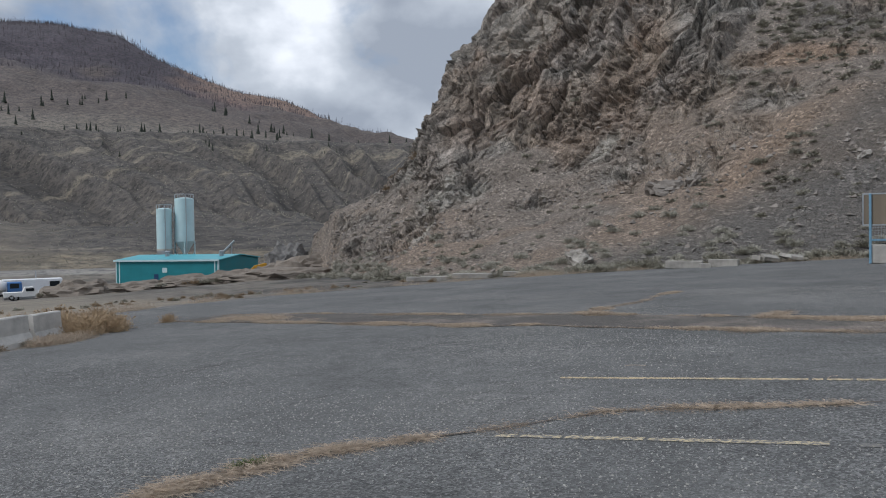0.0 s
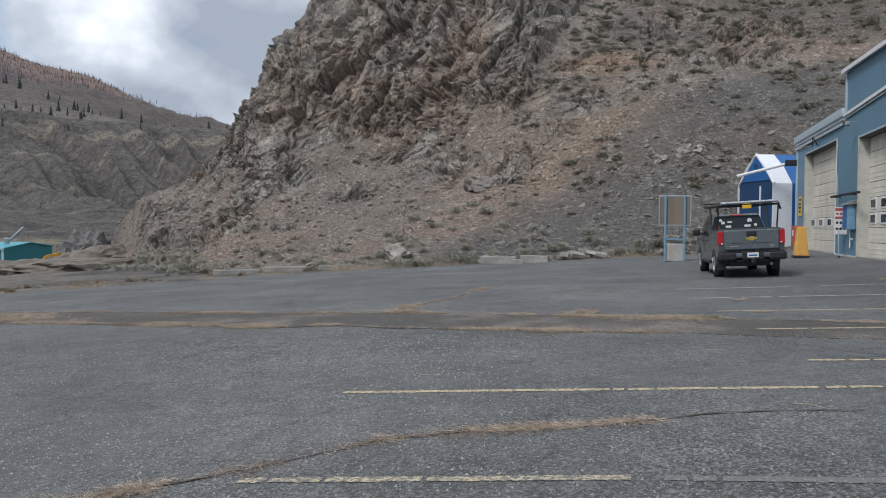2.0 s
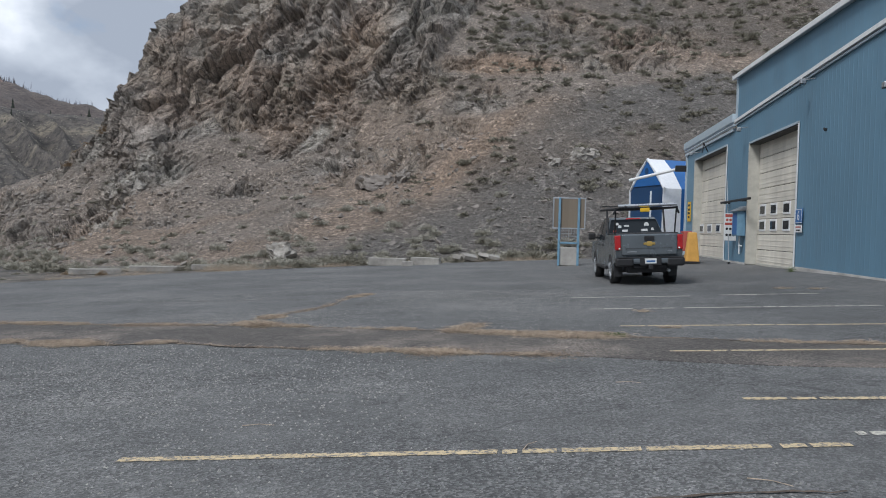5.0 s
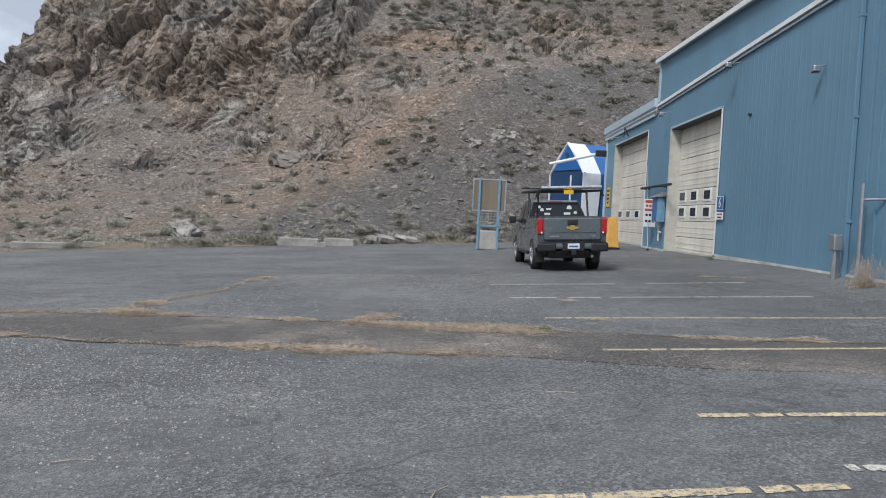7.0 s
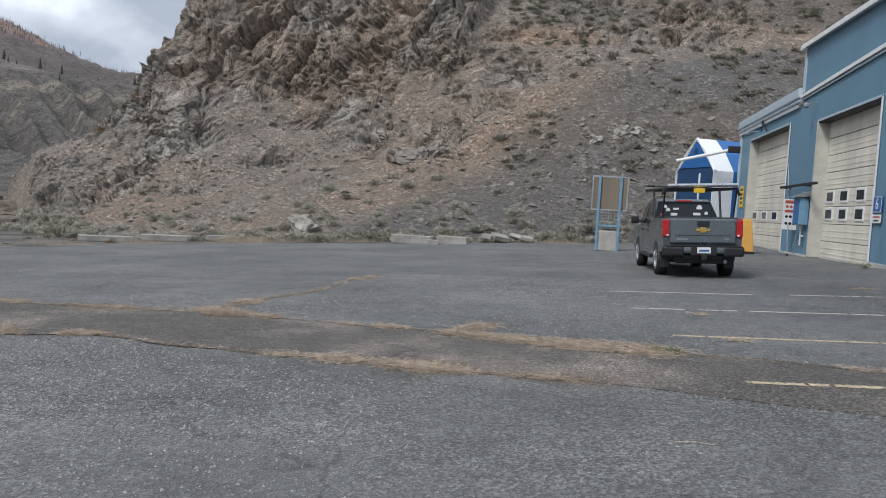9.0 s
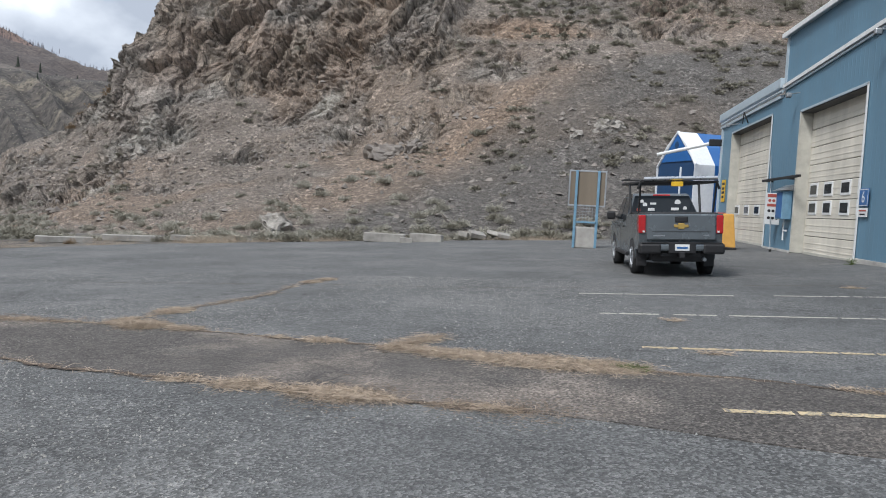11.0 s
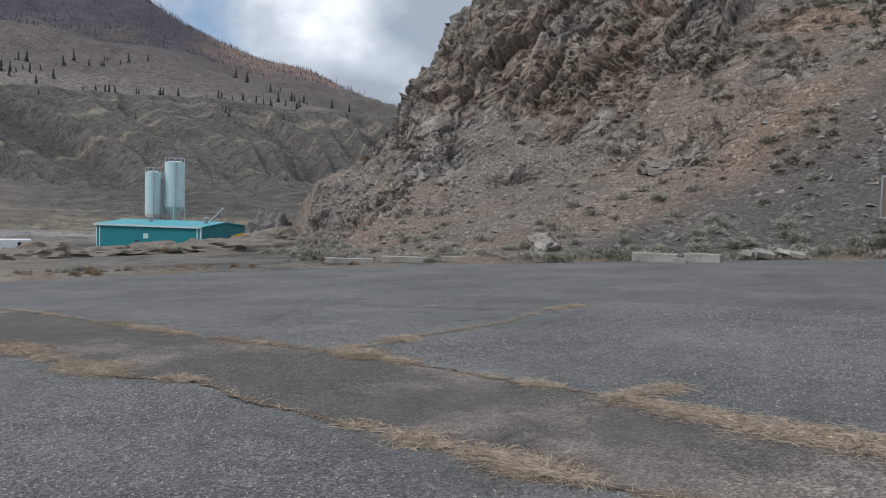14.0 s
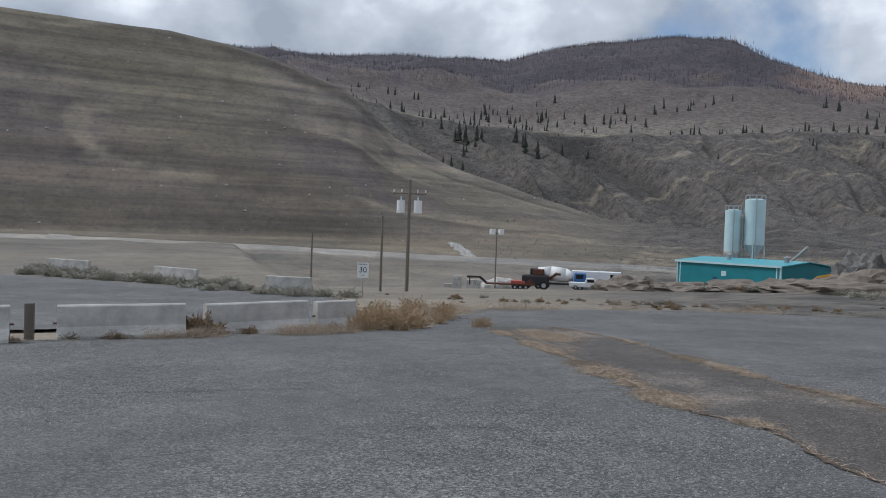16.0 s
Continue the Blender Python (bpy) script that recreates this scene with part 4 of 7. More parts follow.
def wall_box():
    b = thing("wall_cabinet", pose(WX - 0.02, 35.8, 2.4), "blue steel wall cabinet under a dark shelf", "cabinet")
    part("case", bx(-0.32, 0, -0.4, 0.4, -0.55, 0.45, 0.02), STEELBLUE, b)
    part("hood", prism([(-0.45, 0.46), (0, 0.68), (0, 0.48)], "y", -0.5, 0.5), GALV, b, "grey sloping hood")
    part("door", bx(-0.335, -0.321, -0.34, 0.34, -0.5, 0.4, 0.006), SIGNBLUE, b)
    part("pipe", tb((-0.1, 0.05, -0.55), (-0.1, 0.05, -1.3), 0.03, n=8), WHITE, b)
    part("pipe", tb((-0.1, -0.3, -0.95), (-0.1, 0.1, -0.95), 0.03, n=8), WHITE, b)
    s = thing("wall_beam", pose(WX - 0.04, 36.0, 3.3), "dark steel bar mounted across the wall", "beam")
    part("bar", bx(-0.34, -0.24, -2.3, 2.3, -0.045, 0.045, 0.015), DARK, s)
    for y in (-0.6, 2.1):
        part("bracket", bx(-0.23, 0.03, y - 0.05, y + 0.05, -0.05, 0.05, 0.01), DARK, s)
    p = thing("leaning_pole", pose(0, 0, 0), "thin grey pole leaning on the wall", "pole")
    part("shaft", tb((WX - 0.5, 35.9, lot_z(WX - 0.5, 35.9) + 0.02), (WX - 0.06, 38.5, 4.3), 0.015, n=8), GALV, p)
    part("foot", bx(WX - 0.54, WX - 0.46, 35.86, 35.94, lot_z(7.4, 36), lot_z(7.4, 36) + 0.1, 0.015), DARK, p)


wall_box()


def apron():
    """Asphalt along the wall, banked up a hand's breadth towards its near end."""
    bm = bmesh.new()
    rows = []
    for k in range(71):
        y = 13 + k * 0.5
        bank = 0.19 * float(smoothstep(34, 23, y))
        rows.append([bm.verts.new((x, y, lot_z(x, y) + 0.003 + (0.009 + bank) * (x - 6.6) / (WX + 0.25 - 6.6))) for x in (6.6, 7.0, 7.4, WX + 0.25)])
    for a, b in zip(rows, rows[1:]):
        for q in range(3):
            bm.faces.new((a[q], a[q + 1], b[q + 1], b[q]))
    tagged(part("apron", bm, ASPHALT), "asphalt apron along the garage wall", "asphalt", kind="structure")


apron()

# bollard and fence by the near end of the wall
b = thing("meter_post", pose(WX - 0.35, 20.95, lot_z(7.55, 20.95) + 0.11), "grey steel meter post beside the wall", "post")
part("post", tb((0, 0, 0), (0, 0, 0.7), 0.06), GALV, b)
part("box", bx(-0.09, 0.09, -0.12, 0.12, 0.62, 0.95, 0.02), GALV, b)
part("pipe", tb((0.12, 0.1, 0), (0.12, 0.1, 0.75), 0.035), GALV, b)


def fence():
    f = thing("chain_fence", pose(0, 0, 0), "galvanised fence posts with a top rail", "fence")
    z = lot_z(7.5, 20.5)
    for x, y in ((7.62, 20.15), (9.6, 17.6), (11.6, 14.6)):
        part("post", tb((x, y, lot_z(x, y) - 0.05), (x, y, z + 2.1), 0.04), GALV, f)
    part("rail", tb((7.62, 20.15, z + 1.78), (9.6, 17.6, z + 1.85), 0.025), GALV, f)
    part("rail", tb((9.6, 17.6, z + 1.85), (11.6, 14.6, z + 1.9), 0.025), GALV, f)


fence()

# yellow barrier cover and the red box beside it
yb = thing("yellow_barrier", pose(6.18, 37.3, lot_z(6.18, 37.3)), "tall tapered yellow plastic barrier on black foot", "barrier")
bm = bmesh.new()
r = bmesh.ops.create_cube(bm, size=1)
for vtx in r["verts"]:
    up = vtx.co.z > 0
    vtx.co = ((0.17 if up else 0.29) * (1 if vtx.co.x > 0 else -1), (0.17 if up else 0.29) * (1 if vtx.co.y > 0 else -1), 1.36 if up else 0.08)
bmesh.ops.bevel(bm, geom=list(bm.edges), offset=0.05, segments=2, profile=0.6, affect="EDGES")
part("shell", bm, YELLOW, yb)
part("foot", bx(-0.32, 0.32, -0.32, 0.32, 0, 0.1, 0.03), DARK, yb)
hx = thing("hose_cabinet", pose(WX - 0.03, 46.6, 1.5), "faded red box mounted by the door", "box")
part("case", bx(-0.45, 0, -0.5, 0.5, -0.55, 0.55, 0.03), REDPAINT, hx)
part("label_plate", bx(-0.456, -0.449, -0.2, 0.2, 0.0, 0.3), WHITE, hx)

# ---- the pickup ----


def pickup():
    t = thing("pickup_truck", Matrix.Translation((2.62, 25.85, lot_z(2.62, 26))) @ pose(0, 0, 0, 0, -3.0, 3.5), "dark grey pickup truck with a ladder rack", "truck")
    t.matrix_world = t.matrix_world @ Matrix.Diagonal((0.968, 1.0, 1.07, 1.0))
    W = 0.93

    def arc(c, r, n=9):
        return [(c + r * math.cos(math.pi * k / n), 0.36 + r * math.sin(math.pi * k / n)) for k in range(n + 1)]
    R, F = 0.0, 3.26
    prof = [(-1.0, 0.62), (-1.06, 1.0), (-1.05, 1.33), (0.98, 1.31), (1.02, 1.10), (3.1, 1.12), (3.9, 1.08), (4.12, 0.95), (4.16, 0.5), (F + 0.52, 0.42)] + arc(F, 0.44)[0:] + [(F - 0.52, 0.42), (R + 0.52, 0.42)] + arc(R, 0.44) + [(R - 0.5, 0.55)]
    part("body", prism(prof, "x", -W, W, 0.035), TRUCK, t, "dark grey metallic body")
    # cab: a tapered greenhouse from the belt line to the roof
    bm = bmesh.new()
    rows = [(1.02, 0.86, 1.08), (1.06, 0.88, 1.3), (1.30, 0.72, 1.72), (1.5, 0.70, 1.79), (2.4, 0.70, 1.80), (2.62, 0.72, 1.74), (3.25, 0.87, 1.16), (3.3, 0.87, 1.08)]
    up = [[bm.verts.new((s * hw, y, z)) for s in (-1, 1)] for y, hw, z in rows]
    side = [[bm.verts.new((s * 0.9, y, 1.08)) for s in (-1, 1)] for y, _, _ in rows]
    for i in range(len(rows) - 1):
        bm.faces.new((up[i][0], up[i][1], up[i + 1][1], up[i + 1][0]))
        for s in (0, 1):
            bm.faces.new((side[i][s], up[i][s], up[i + 1][s], side[i + 1][s]))
    bmesh.ops.remove_doubles(bm, verts=bm.verts, dist=0.001)
    part("cab", bm, TRUCK, t)

    def pane(name, pts, push):
        bm = bmesh.new()
        vs = [bm.verts.new(p) for p in pts]
        f = bm.faces.new(vs)
        e = bmesh.ops.extrude_face_region(bm, geom=[f])
        bmesh.ops.translate(bm, vec=push, verts=[g for g in e["geom"] if isinstance(g, bmesh.types.BMVert)])
        return part(name, bm, GLASS, t, "dark tinted window")
    w = pane("rear_window", [(-0.83, 1.06, 1.30), (0.83, 1.06, 1.30), (0.68, 1.28, 1.70), (-0.68, 1.28, 1.70)], (0, -0.06, 0.034))
    for x, z, a, bb, mt in ((-0.62, 1.40, 0.09, 0.05, REDPAINT), (-0.45, 1.52, 0.07, 0.06, WHITE), (-0.3, 1.41, 0.12, 0.06, WHITE), (-0.52, 1.6, 0.06, 0.05, WHITE), (-0.24, 1.55, 0.11, 0.04, WHITE), (0.38, 1.57, 0.08, 0.09, WHITE), (0.30, 1.42, 0.14, 0.06, WHITE), (0.55, 1.44, 0.08, 0.05, WHITE)):
        yy = 1.0 + (z - 1.334) * 0.55 - 0.012
        part("sticker", tb((x, yy - 0.004, z), (x, yy + 0.003, z), min(a, bb) * 0.95, n=12) if a < 0.1 else box(bmesh.new(), x - a * 0.7, x + a * 0.7, -0.003, 0.003, z - bb * 0.6, z + bb * 0.6, 0.0, Matrix.Translation((0, yy, 0))), mt, w)
    part("brake_light", bx(-0.22, 0.22, 1.24, 1.30, 1.715, 1.765, 0.012), RED, t, "red third brake light")
    for s in (-1, 1):
        pane("side_window", [(s * 0.87, 1.16, 1.17), (s * 0.875, 2.05, 1.17), (s * 0.735, 2.05, 1.68), (s * 0.735, 1.42, 1.68)], (s * 0.03, 0, 0.008))
        pane("side_window", [(s * 0.875, 2.15, 1.17), (s * 0.89, 3.05, 1.17), (s * 0.745, 2.55, 1.68), (s * 0.735, 2.15, 1.68)], (s * 0.03, 0, 0.008))
        mir = part("mirror", bx(s * 0.97, s * 1.2, 2.78, 2.95, 1.16, 1.36, 0.04), DARK, t)
        part("mirror_arm", bx(s * 0.88, s * 0.99, 2.84, 2.9, 1.2, 1.25), DARK, mir)
        for y in (1.3, 2.2):
            part("door_handle", bx(s * 0.93, s * 0.965, y, y + 0.2, 1.0, 1.04, 0.01), DARK, t)
        part("door_gap", bx(s * 0.922, s * 0.933, 2.08, 2.1, 0.5, 1.1), DARK, t)
        part("side_step", tb((s * 0.95, 0.62, 0.4), (s * 0.95, 2.66, 0.4), 0.05, n=8), DARK, t)
        lamp = part("taillight", bx(s * 0.79, s * 0.945, -1.085, -0.86, 0.92, 1.30, 0.025), RED, t, "tall red taillight")
        part("reverse_lens", bx(s * 0.81, s * 0.86, -1.089, -1.07, 0.94, 0.98, 0.006), WHITE, lamp)
        part("bumper_corner", bx(s * 0.46, s * 0.95, -1.26, -0.98, 0.50, 0.72, 0.05), DARK, t, "dark grey bumper corner")
        for y in (R, F):
            wh = part("wheel", tb((s * 0.68, y, 0.36), (s * 0.93, y, 0.36), 0.365, n=28), TYRE, t, "black tyre", True)
            part("rim", tb((s * 0.90, y, 0.36), (s * 0.945, y, 0.36), 0.235, n=20), CHROME, wh, "bright alloy rim")
            hub = bmesh.new()
            for k in range(6):
                an = k * math.pi / 3
                tube(hub, (s * 0.95, y, 0.36), (s * 0.95, y + 0.2 * math.cos(an), 0.36 + 0.2 * math.sin(an)), 0.03, 0.02, 6)
            part("spokes", hub, GALV, wh)
        part("wheel_well", bx(s * 0.5, s * 0.925, R - 0.45, R + 0.45, 0.34, 0.84, 0.02), DARK, t)
        part("wheel_well", bx(s * 0.5, s * 0.925, F - 0.45, F + 0.45, 0.34, 0.84, 0.02), DARK, t)
        part("mud_flap", bx(s * 0.66, s * 0.9, -0.5, -0.46, 0.2, 0.55, 0.01), DARK, t)
        part("headlight", bx(s * 0.6, s * 0.9, 4.02, 4.15, 0.78, 0.94, 0.03), WHITE, t)
    gate = part("tailgate", bx(-0.775, 0.775, -1.10, -1.02, 0.78, 1.32, 0.03), TRUCK, t)
    part("handle_recess", bx(-0.14, 0.14, -1.112, -1.095, 1.15, 1.27, 0.02), DARK, gate, "black tailgate handle")
    bm = bmesh.new()
    box(bm, -0.16, 0.16, -1.118, -1.1, 1.045, 1.105, 0.01)
    box(bm, -0.07, 0.07, -1.119, -1.1, 1.015, 1.135, 0.01)
    part("badge", bm, GOLD, gate, "gold badge")
    part("name_plate", bx(-0.62, -0.36, -1.108, -1.098, 0.86, 0.885), GALV, gate)
    part("name_plate", bx(0.5, 0.62, -1.108, -1.098, 0.87, 0.895), GALV, gate)
    # black strip draws the shaded line of the tailgate's fold
    part("crease_shade", bx(-0.66, 0.66, -1.108, -1.098, 0.955, 0.965), DARK, gate)
    part("bed_cover", bx(-0.84, 0.84, -1.02, 0.98, 1.31, 1.355, 0.02), DARK, t, "black bed cover")
    bump_ = part("bumper", bx(-0.94, 0.94, -1.24, -1.0, 0.56, 0.72, 0.05), TRUCK, t, "dark grey step bumper")
    part("step_pad", bx(-0.9, 0.9, -1.245, -1.05, 0.715, 0.735, 0.008), DARK, bump_)
    pl = part("plate", bx(-0.16, 0.16, -1.256, -1.236, 0.57, 0.70, 0.006), WHITE, bump_, "white number plate")
    part("text_bar", bx(-0.12, 0.12, -1.26, -1.255, 0.61, 0.65), SIGNBLUE, pl)
    part("plate_well", bx(-0.3, 0.3, -1.247, -1.2, 0.52, 0.74, 0.01), DARK, bump_)
    part("hitch", bx(-0.06, 0.06, -1.28, -1.0, 0.42, 0.54, 0.01), DARK, t)
    part("hitch_bar", bx(-0.45, 0.45, -1.1, -1.0, 0.44, 0.52, 0.01), DARK, t)
    part("underbody", bx(-0.6, 0.6, -0.9, 3.9, 0.32, 0.58, 0.03), DARK, t)
    part("axle", tb((-0.7, 0, 0.36), (0.7, 0, 0.36), 0.07), DARK, t)
    part("exhaust", tb((0.55, -1.05, 0.38), (0.55, 0.2, 0.4), 0.04), GALV, t)
    part("front_bumper", bx(-0.9, 0.9, 3.98, 4.22, 0.42, 0.66, 0.05), DARK, t)
    part("grille", bx(-0.58, 0.58, 4.1, 4.17, 0.68, 0.95, 0.02), DARK, t)
    # ladder rack
    rack = part("ladder_rack", tb((-0.86, -0.75, 2.0), (0.86, -0.75, 2.0), 0.022), DARK, t, "black ladder rack")
    for s in (-1, 1):
        part("upright", tb((s * 0.86, -0.45, 1.32), (s * 0.86, -0.75, 2.0), 0.022), DARK, rack)
        part("upright", tb((s * 0.86, 0.75, 1.32), (s * 0.86, 0.95, 2.0), 0.03), DARK, rack)
        part("side_rail", tb((s * 0.86, -0.8, 2.0), (s * 0.86, 2.3, 2.03), 0.03), DARK, rack)
        part("basket_rail", tb((s * 0.86, 1.0, 2.12), (s * 0.86, 2.4, 2.14), 0.018, n=6), DARK, rack)
        part("end_cap", tb((s * 0.86, -0.74, 1.99), (s * 0.93, -0.72, 1.85), 0.03), DARK, rack)
    for y in (0.95, 1.7, 2.3):
        part("crossbar", tb((-0.86, y, 2.03), (0.86, y, 2.03), 0.028), DARK, rack)
    part("basket_rail", tb((-0.86, 2.4, 2.14), (0.86, 2.4, 2.14), 0.018, n=6), DARK, rack)
    part("tube", tb((-0.80, -0.8, 2.06), (0.86, -0.8, 2.08), 0.042, n=12), CHROME, rack, "bright metal tube on the rack")
    part("level", bx(-0.18, 0.08, -0.86, -0.78, 1.9, 2.0, 0.01), SIGNYELLOW, rack, "yellow tool clipped to the rack")
    return t


pickup()


# ---- the blue and white shelter ----
def shelter():
    s = thing("tarp_shelter", pose(6.0, 51.4, lot_z(6, 50) - 0.4, 0, 0, 24), "blue and white striped tarpaulin storage shelter", "tent")
    hw, ev, pk = 1.95, 4.4, 6.3
    edges = [0.0, 0.15, 1.25, 3.4, 6.2, 9.0]
    mats = [WHITE_TARP, WHITE_TARP, BLUE_TARP, WHITE_TARP, BLUE_TARP]
    for x0, x1, mt in zip(edges, edges[1:], mats):
        bm = prism([(-hw, 0), (-hw, ev), (-hw * 0.55, ev + 1.05), (0, pk), (hw * 0.55, ev + 1.05), (hw, ev), (hw, 0), (hw - 0.06, 0), (hw - 0.06, ev - 0.04), (hw * 0.53, ev + 0.98), (0, pk - 0.08), (-hw * 0.53, ev + 0.98), (-hw + 0.06, ev - 0.04), (-hw + 0.06, 0)], "x", x0, x1)
        part("cover", bm, mt, s)
    part("gable", prism([(-hw + 0.06, 0), (-hw + 0.06, ev - 0.05), (0, pk - 0.12), (hw - 0.06, ev - 0.05), (hw - 0.06, 0)], "x", 0.1, 0.14), NAVY_TARP, s, "dark blue gable")
    part("gable_peak", prism([(-hw * 0.8, ev + 0.22), (0, pk - 0.16), (hw * 0.8, ev + 0.22)], "x", 0.04, 0.09), BLUE_TARP, s)
    part("vent", tb((0.02, 0, pk - 0.75), (0.05, 0, pk - 0.75), 0.2, n=14), NAVY_TARP, s)
    part("door_seam", bx(0.05, 0.11, -0.55, -0.43, 0, ev - 0.1), WHITE_TARP, s)
    part("gable_edge", tb((0.08, -hw, ev), (0.08, 0, pk), 0.07, n=8), WHITE_TARP, s)
    part("gable_edge", tb((0.08, hw, ev), (0.08, 0, pk), 0.07, n=8), WHITE_TARP, s)
    part("end", bx(8.9, 8.98, -hw + 0.06, hw - 0.06, 0, ev), NAVY_TARP, s)
    a = thing("swing_arm", pose(0, 0, 0), "white steel beam on a dark wall bracket", "beam")
    part("beam", tb((WX - 0.1, END_Y + 0.2, 5.75), (4.75, 49.3, 5.0), 0.09, n=8), WHITE, a)
    part("bracket", bx(WX - 0.65, WX + 0.1, END_Y + 0.05, END_Y + 0.32, 5.5, 5.85, 0.03), DARK, a)


shelter()


# ---- the board on posts, the blocks, rubble and kerb at the foot of the slope ----
def board_stand():
    x, y = 0.87, 37.6
    s = thing("board_stand", pose(x, y, lot_z(x, y)), "weathered plywood board on blue posts with concrete base", "sign board")
    part("block", bx(-0.40, 0.40, -0.4, 0.4, 0, 0.82, 0.04), CONCRETE, s, "pale concrete base block")
    for k in (-0.42, 0.42):
        part("post", bx(k - 0.05, k + 0.05, -0.46, -0.38, 0, 3.02, 0.01), STEELBLUE, s)
    part("panel", bx(-0.66, 0.66, -0.375, -0.345, 1.68, 2.98, 0.004), PLY, s)
    for z in (1.66, 3.0):
        part("frame_rail", bx(-0.70, 0.70, -0.385, -0.335, z - 0.03, z + 0.03, 0.008), GALV, s)
    for k in (-0.69, 0.69):
        part("frame_stile", bx(k - 0.03, k + 0.03, -0.387, -0.334, 1.63, 3.03, 0.008), GALV, s)
    part("cross_rail", bx(-0.42, 0.42, -0.46, -0.41, 0.98, 1.05, 0.008), STEELBLUE, s)
    mesh = bmesh.new()
    for k in range(7):
        tube(mesh, (-0.36 + k * 0.12, -0.42, 0.85), (-0.36 + k * 0.12, -0.42, 1.64), 0.006, n=4)
    for k in range(6):
        tube(mesh, (-0.38, -0.42, 0.95 + k * 0.12), (0.38, -0.42, 0.95 + k * 0.12), 0.006, n=4)
    part("wire_mesh", mesh, GALV, s)


board_stand()


def rough_block(name, w, d, h, mat, label, category, m, seed, group=""):
    """A worn concrete block: bevelled, with chipped and uneven corners."""
    bm = bx(-w / 2, w / 2, -d / 2, d / 2, 0, h, min(w, d, h) * 0.08)
    bmesh.ops.subdivide_edges(bm, edges=bm.edges, cuts=2, use_grid_fill=True)
    for vtx in bm.verts:
        n = noise.noise_vector(vtx.co * 2.1 + Vector((seed * 7.1, 0, 0)))
        vtx.co += n * min(w, d, h) * 0.06
    ob = part(name, bm, mat)
    ob.matrix_world = m
    return tagged(ob, label, category, group)


for x, y, w, h, rz in ((-8.2, 41.6, 1.9, 0.42, 6), (-6.95, 40.6, 0.5, 0.26, 20), (-6.2, 41.7, 1.5, 0.4, -3), (-20.2, 40.3, 2.6, 0.3, 32), (-22.6, 38.7, 2.4, 0.28, 34), (-17.8, 41.4, 1.8, 0.26, 24)):
    rough_block("concrete_block", w, 0.5, h, OLDCONC, "weathered concrete block lying at the slope's foot", "concrete block", pose(x, y, lot_z(x, y) - 0.03, 0, 0, rz), x, "blocks along the lot's edge")
for k, (x, y, w, h, rx, rz) in enumerate(((-4.3, 45.2, 1.1, 0.3, 20, 30), (-3.4, 45.6, 1.2, 0.26, -28, -40), (-4.9, 45.0, 0.6, 0.3, 8, 70), (-2.9, 44.9, 0.8, 0.22, 12, 10))):
    rough_block("concrete_rubble", w * 0.75, 0.5, h * 0.8, OLDCONC, "broken slab of pale concrete rubble", "rubble", pose(x, y, lot_z(x, y) + 0.12, rx, 8, rz), k + 40, "rubble heap")

# ---- markings, cracks, dry grass ----


def stall_line(x0, y0, x1, y1, w, mat, gaps=()):
    """A painted stripe a few millimetres proud, worn into uneven lengths."""
    bm = bmesh.new()
    n = max(2, int(math.hypot(x1 - x0, y1 - y0) / 0.035))
    rnd = random.Random(int(y0 * 100))
    for k in range(n):
        if noise.noise(Vector((x0 * 3 + k * 0.05, y0 * 7, 2))) > 0.66 or rnd.random() < 0.05:
            continue
        a, b = k / n, (k + 1) / n
        pa, pb = (x0 + (x1 - x0) * a, y0 + (y1 - y0) * a), (x0 + (x1 - x0) * b, y0 + (y1 - y0) * b)
        h0, h1 = w / 2 * rnd.uniform(0.75, 1.05), w / 2 * rnd.uniform(0.75, 1.05)
        q = [(pa[0], pa[1] - h0), (pb[0], pb[1] - h0), (pb[0], pb[1] + h1), (pa[0], pa[1] + h1)]
        bm.faces.new([bm.verts.new((px, py, lot_z(px, py) + (0.013 if 11.6 < py < 14 else 0.005))) for px, py in q])
    ob = part("stall_line", bm, mat)
    return tagged(ob, "worn pale yellow parking stall line on asphalt", "road marking", "parking stall lines", "structure")


for x0, y0, x1, y1, m in ((-2.83, 5.88, -0.3, 6.3, LINEOLD), (-0.1, 6.32, 5.9, 6.9, LINEFAINT), (-3.25, 8.64, 1.9, 9.25, LINE), (2.05, 9.55, 6.2, 9.6, LINEWHITE), (1.54, 10.7, 6.2, 10.85, LINE), (1.34, 13.36, 6.2, 13.5, LINE), (1.0, 15.96, 6.1, 15.92, LINE), (0.66, 18.62, 1.5, 18.64, LINEWHITE), (1.7, 18.64, 2.3, 18.65, LINEWHITE), (2.47, 18.66, 6.1, 18.7, LINEWHITE), (0.41, 21.2, 3.07, 21.25, LINEWHITE), (3.76, 21.36, 5.95, 21.5, LINEWHITE)):
    stall_line(x0, y0, x1, y1, 0.11, m)

NEAR = [(-18.6, 16.0), (-13.9, 15.4), (-10.0, 14.8), (-6.7, 14.15), (-5.9, 14.4), (-4.5, 13.9), (-3.4, 13.7), (-2.1, 13.45), (-0.9, 13.2), (0.0, 13.1)]
FAR = [(-18.0, 17.9), (-15.0, 17.95), (-11.5, 17.3), (-8.7, 16.8), (-6.8, 16.6), (-5.5, 16.45), (-4.2, 16.15), (-3.0, 15.8), (-2.0, 15.6), (-1.3, 15.3), (-0.5, 15.0), (0.8, 14.7), (1.7, 14.5), (3.0, 14.05), (5.5, 13.6)]
BRANCH = [(-5.7, 16.6), (-5.4, 18.3), (-5.0, 19.9), (-5.1, 21.8), (-4.8, 23.0)]
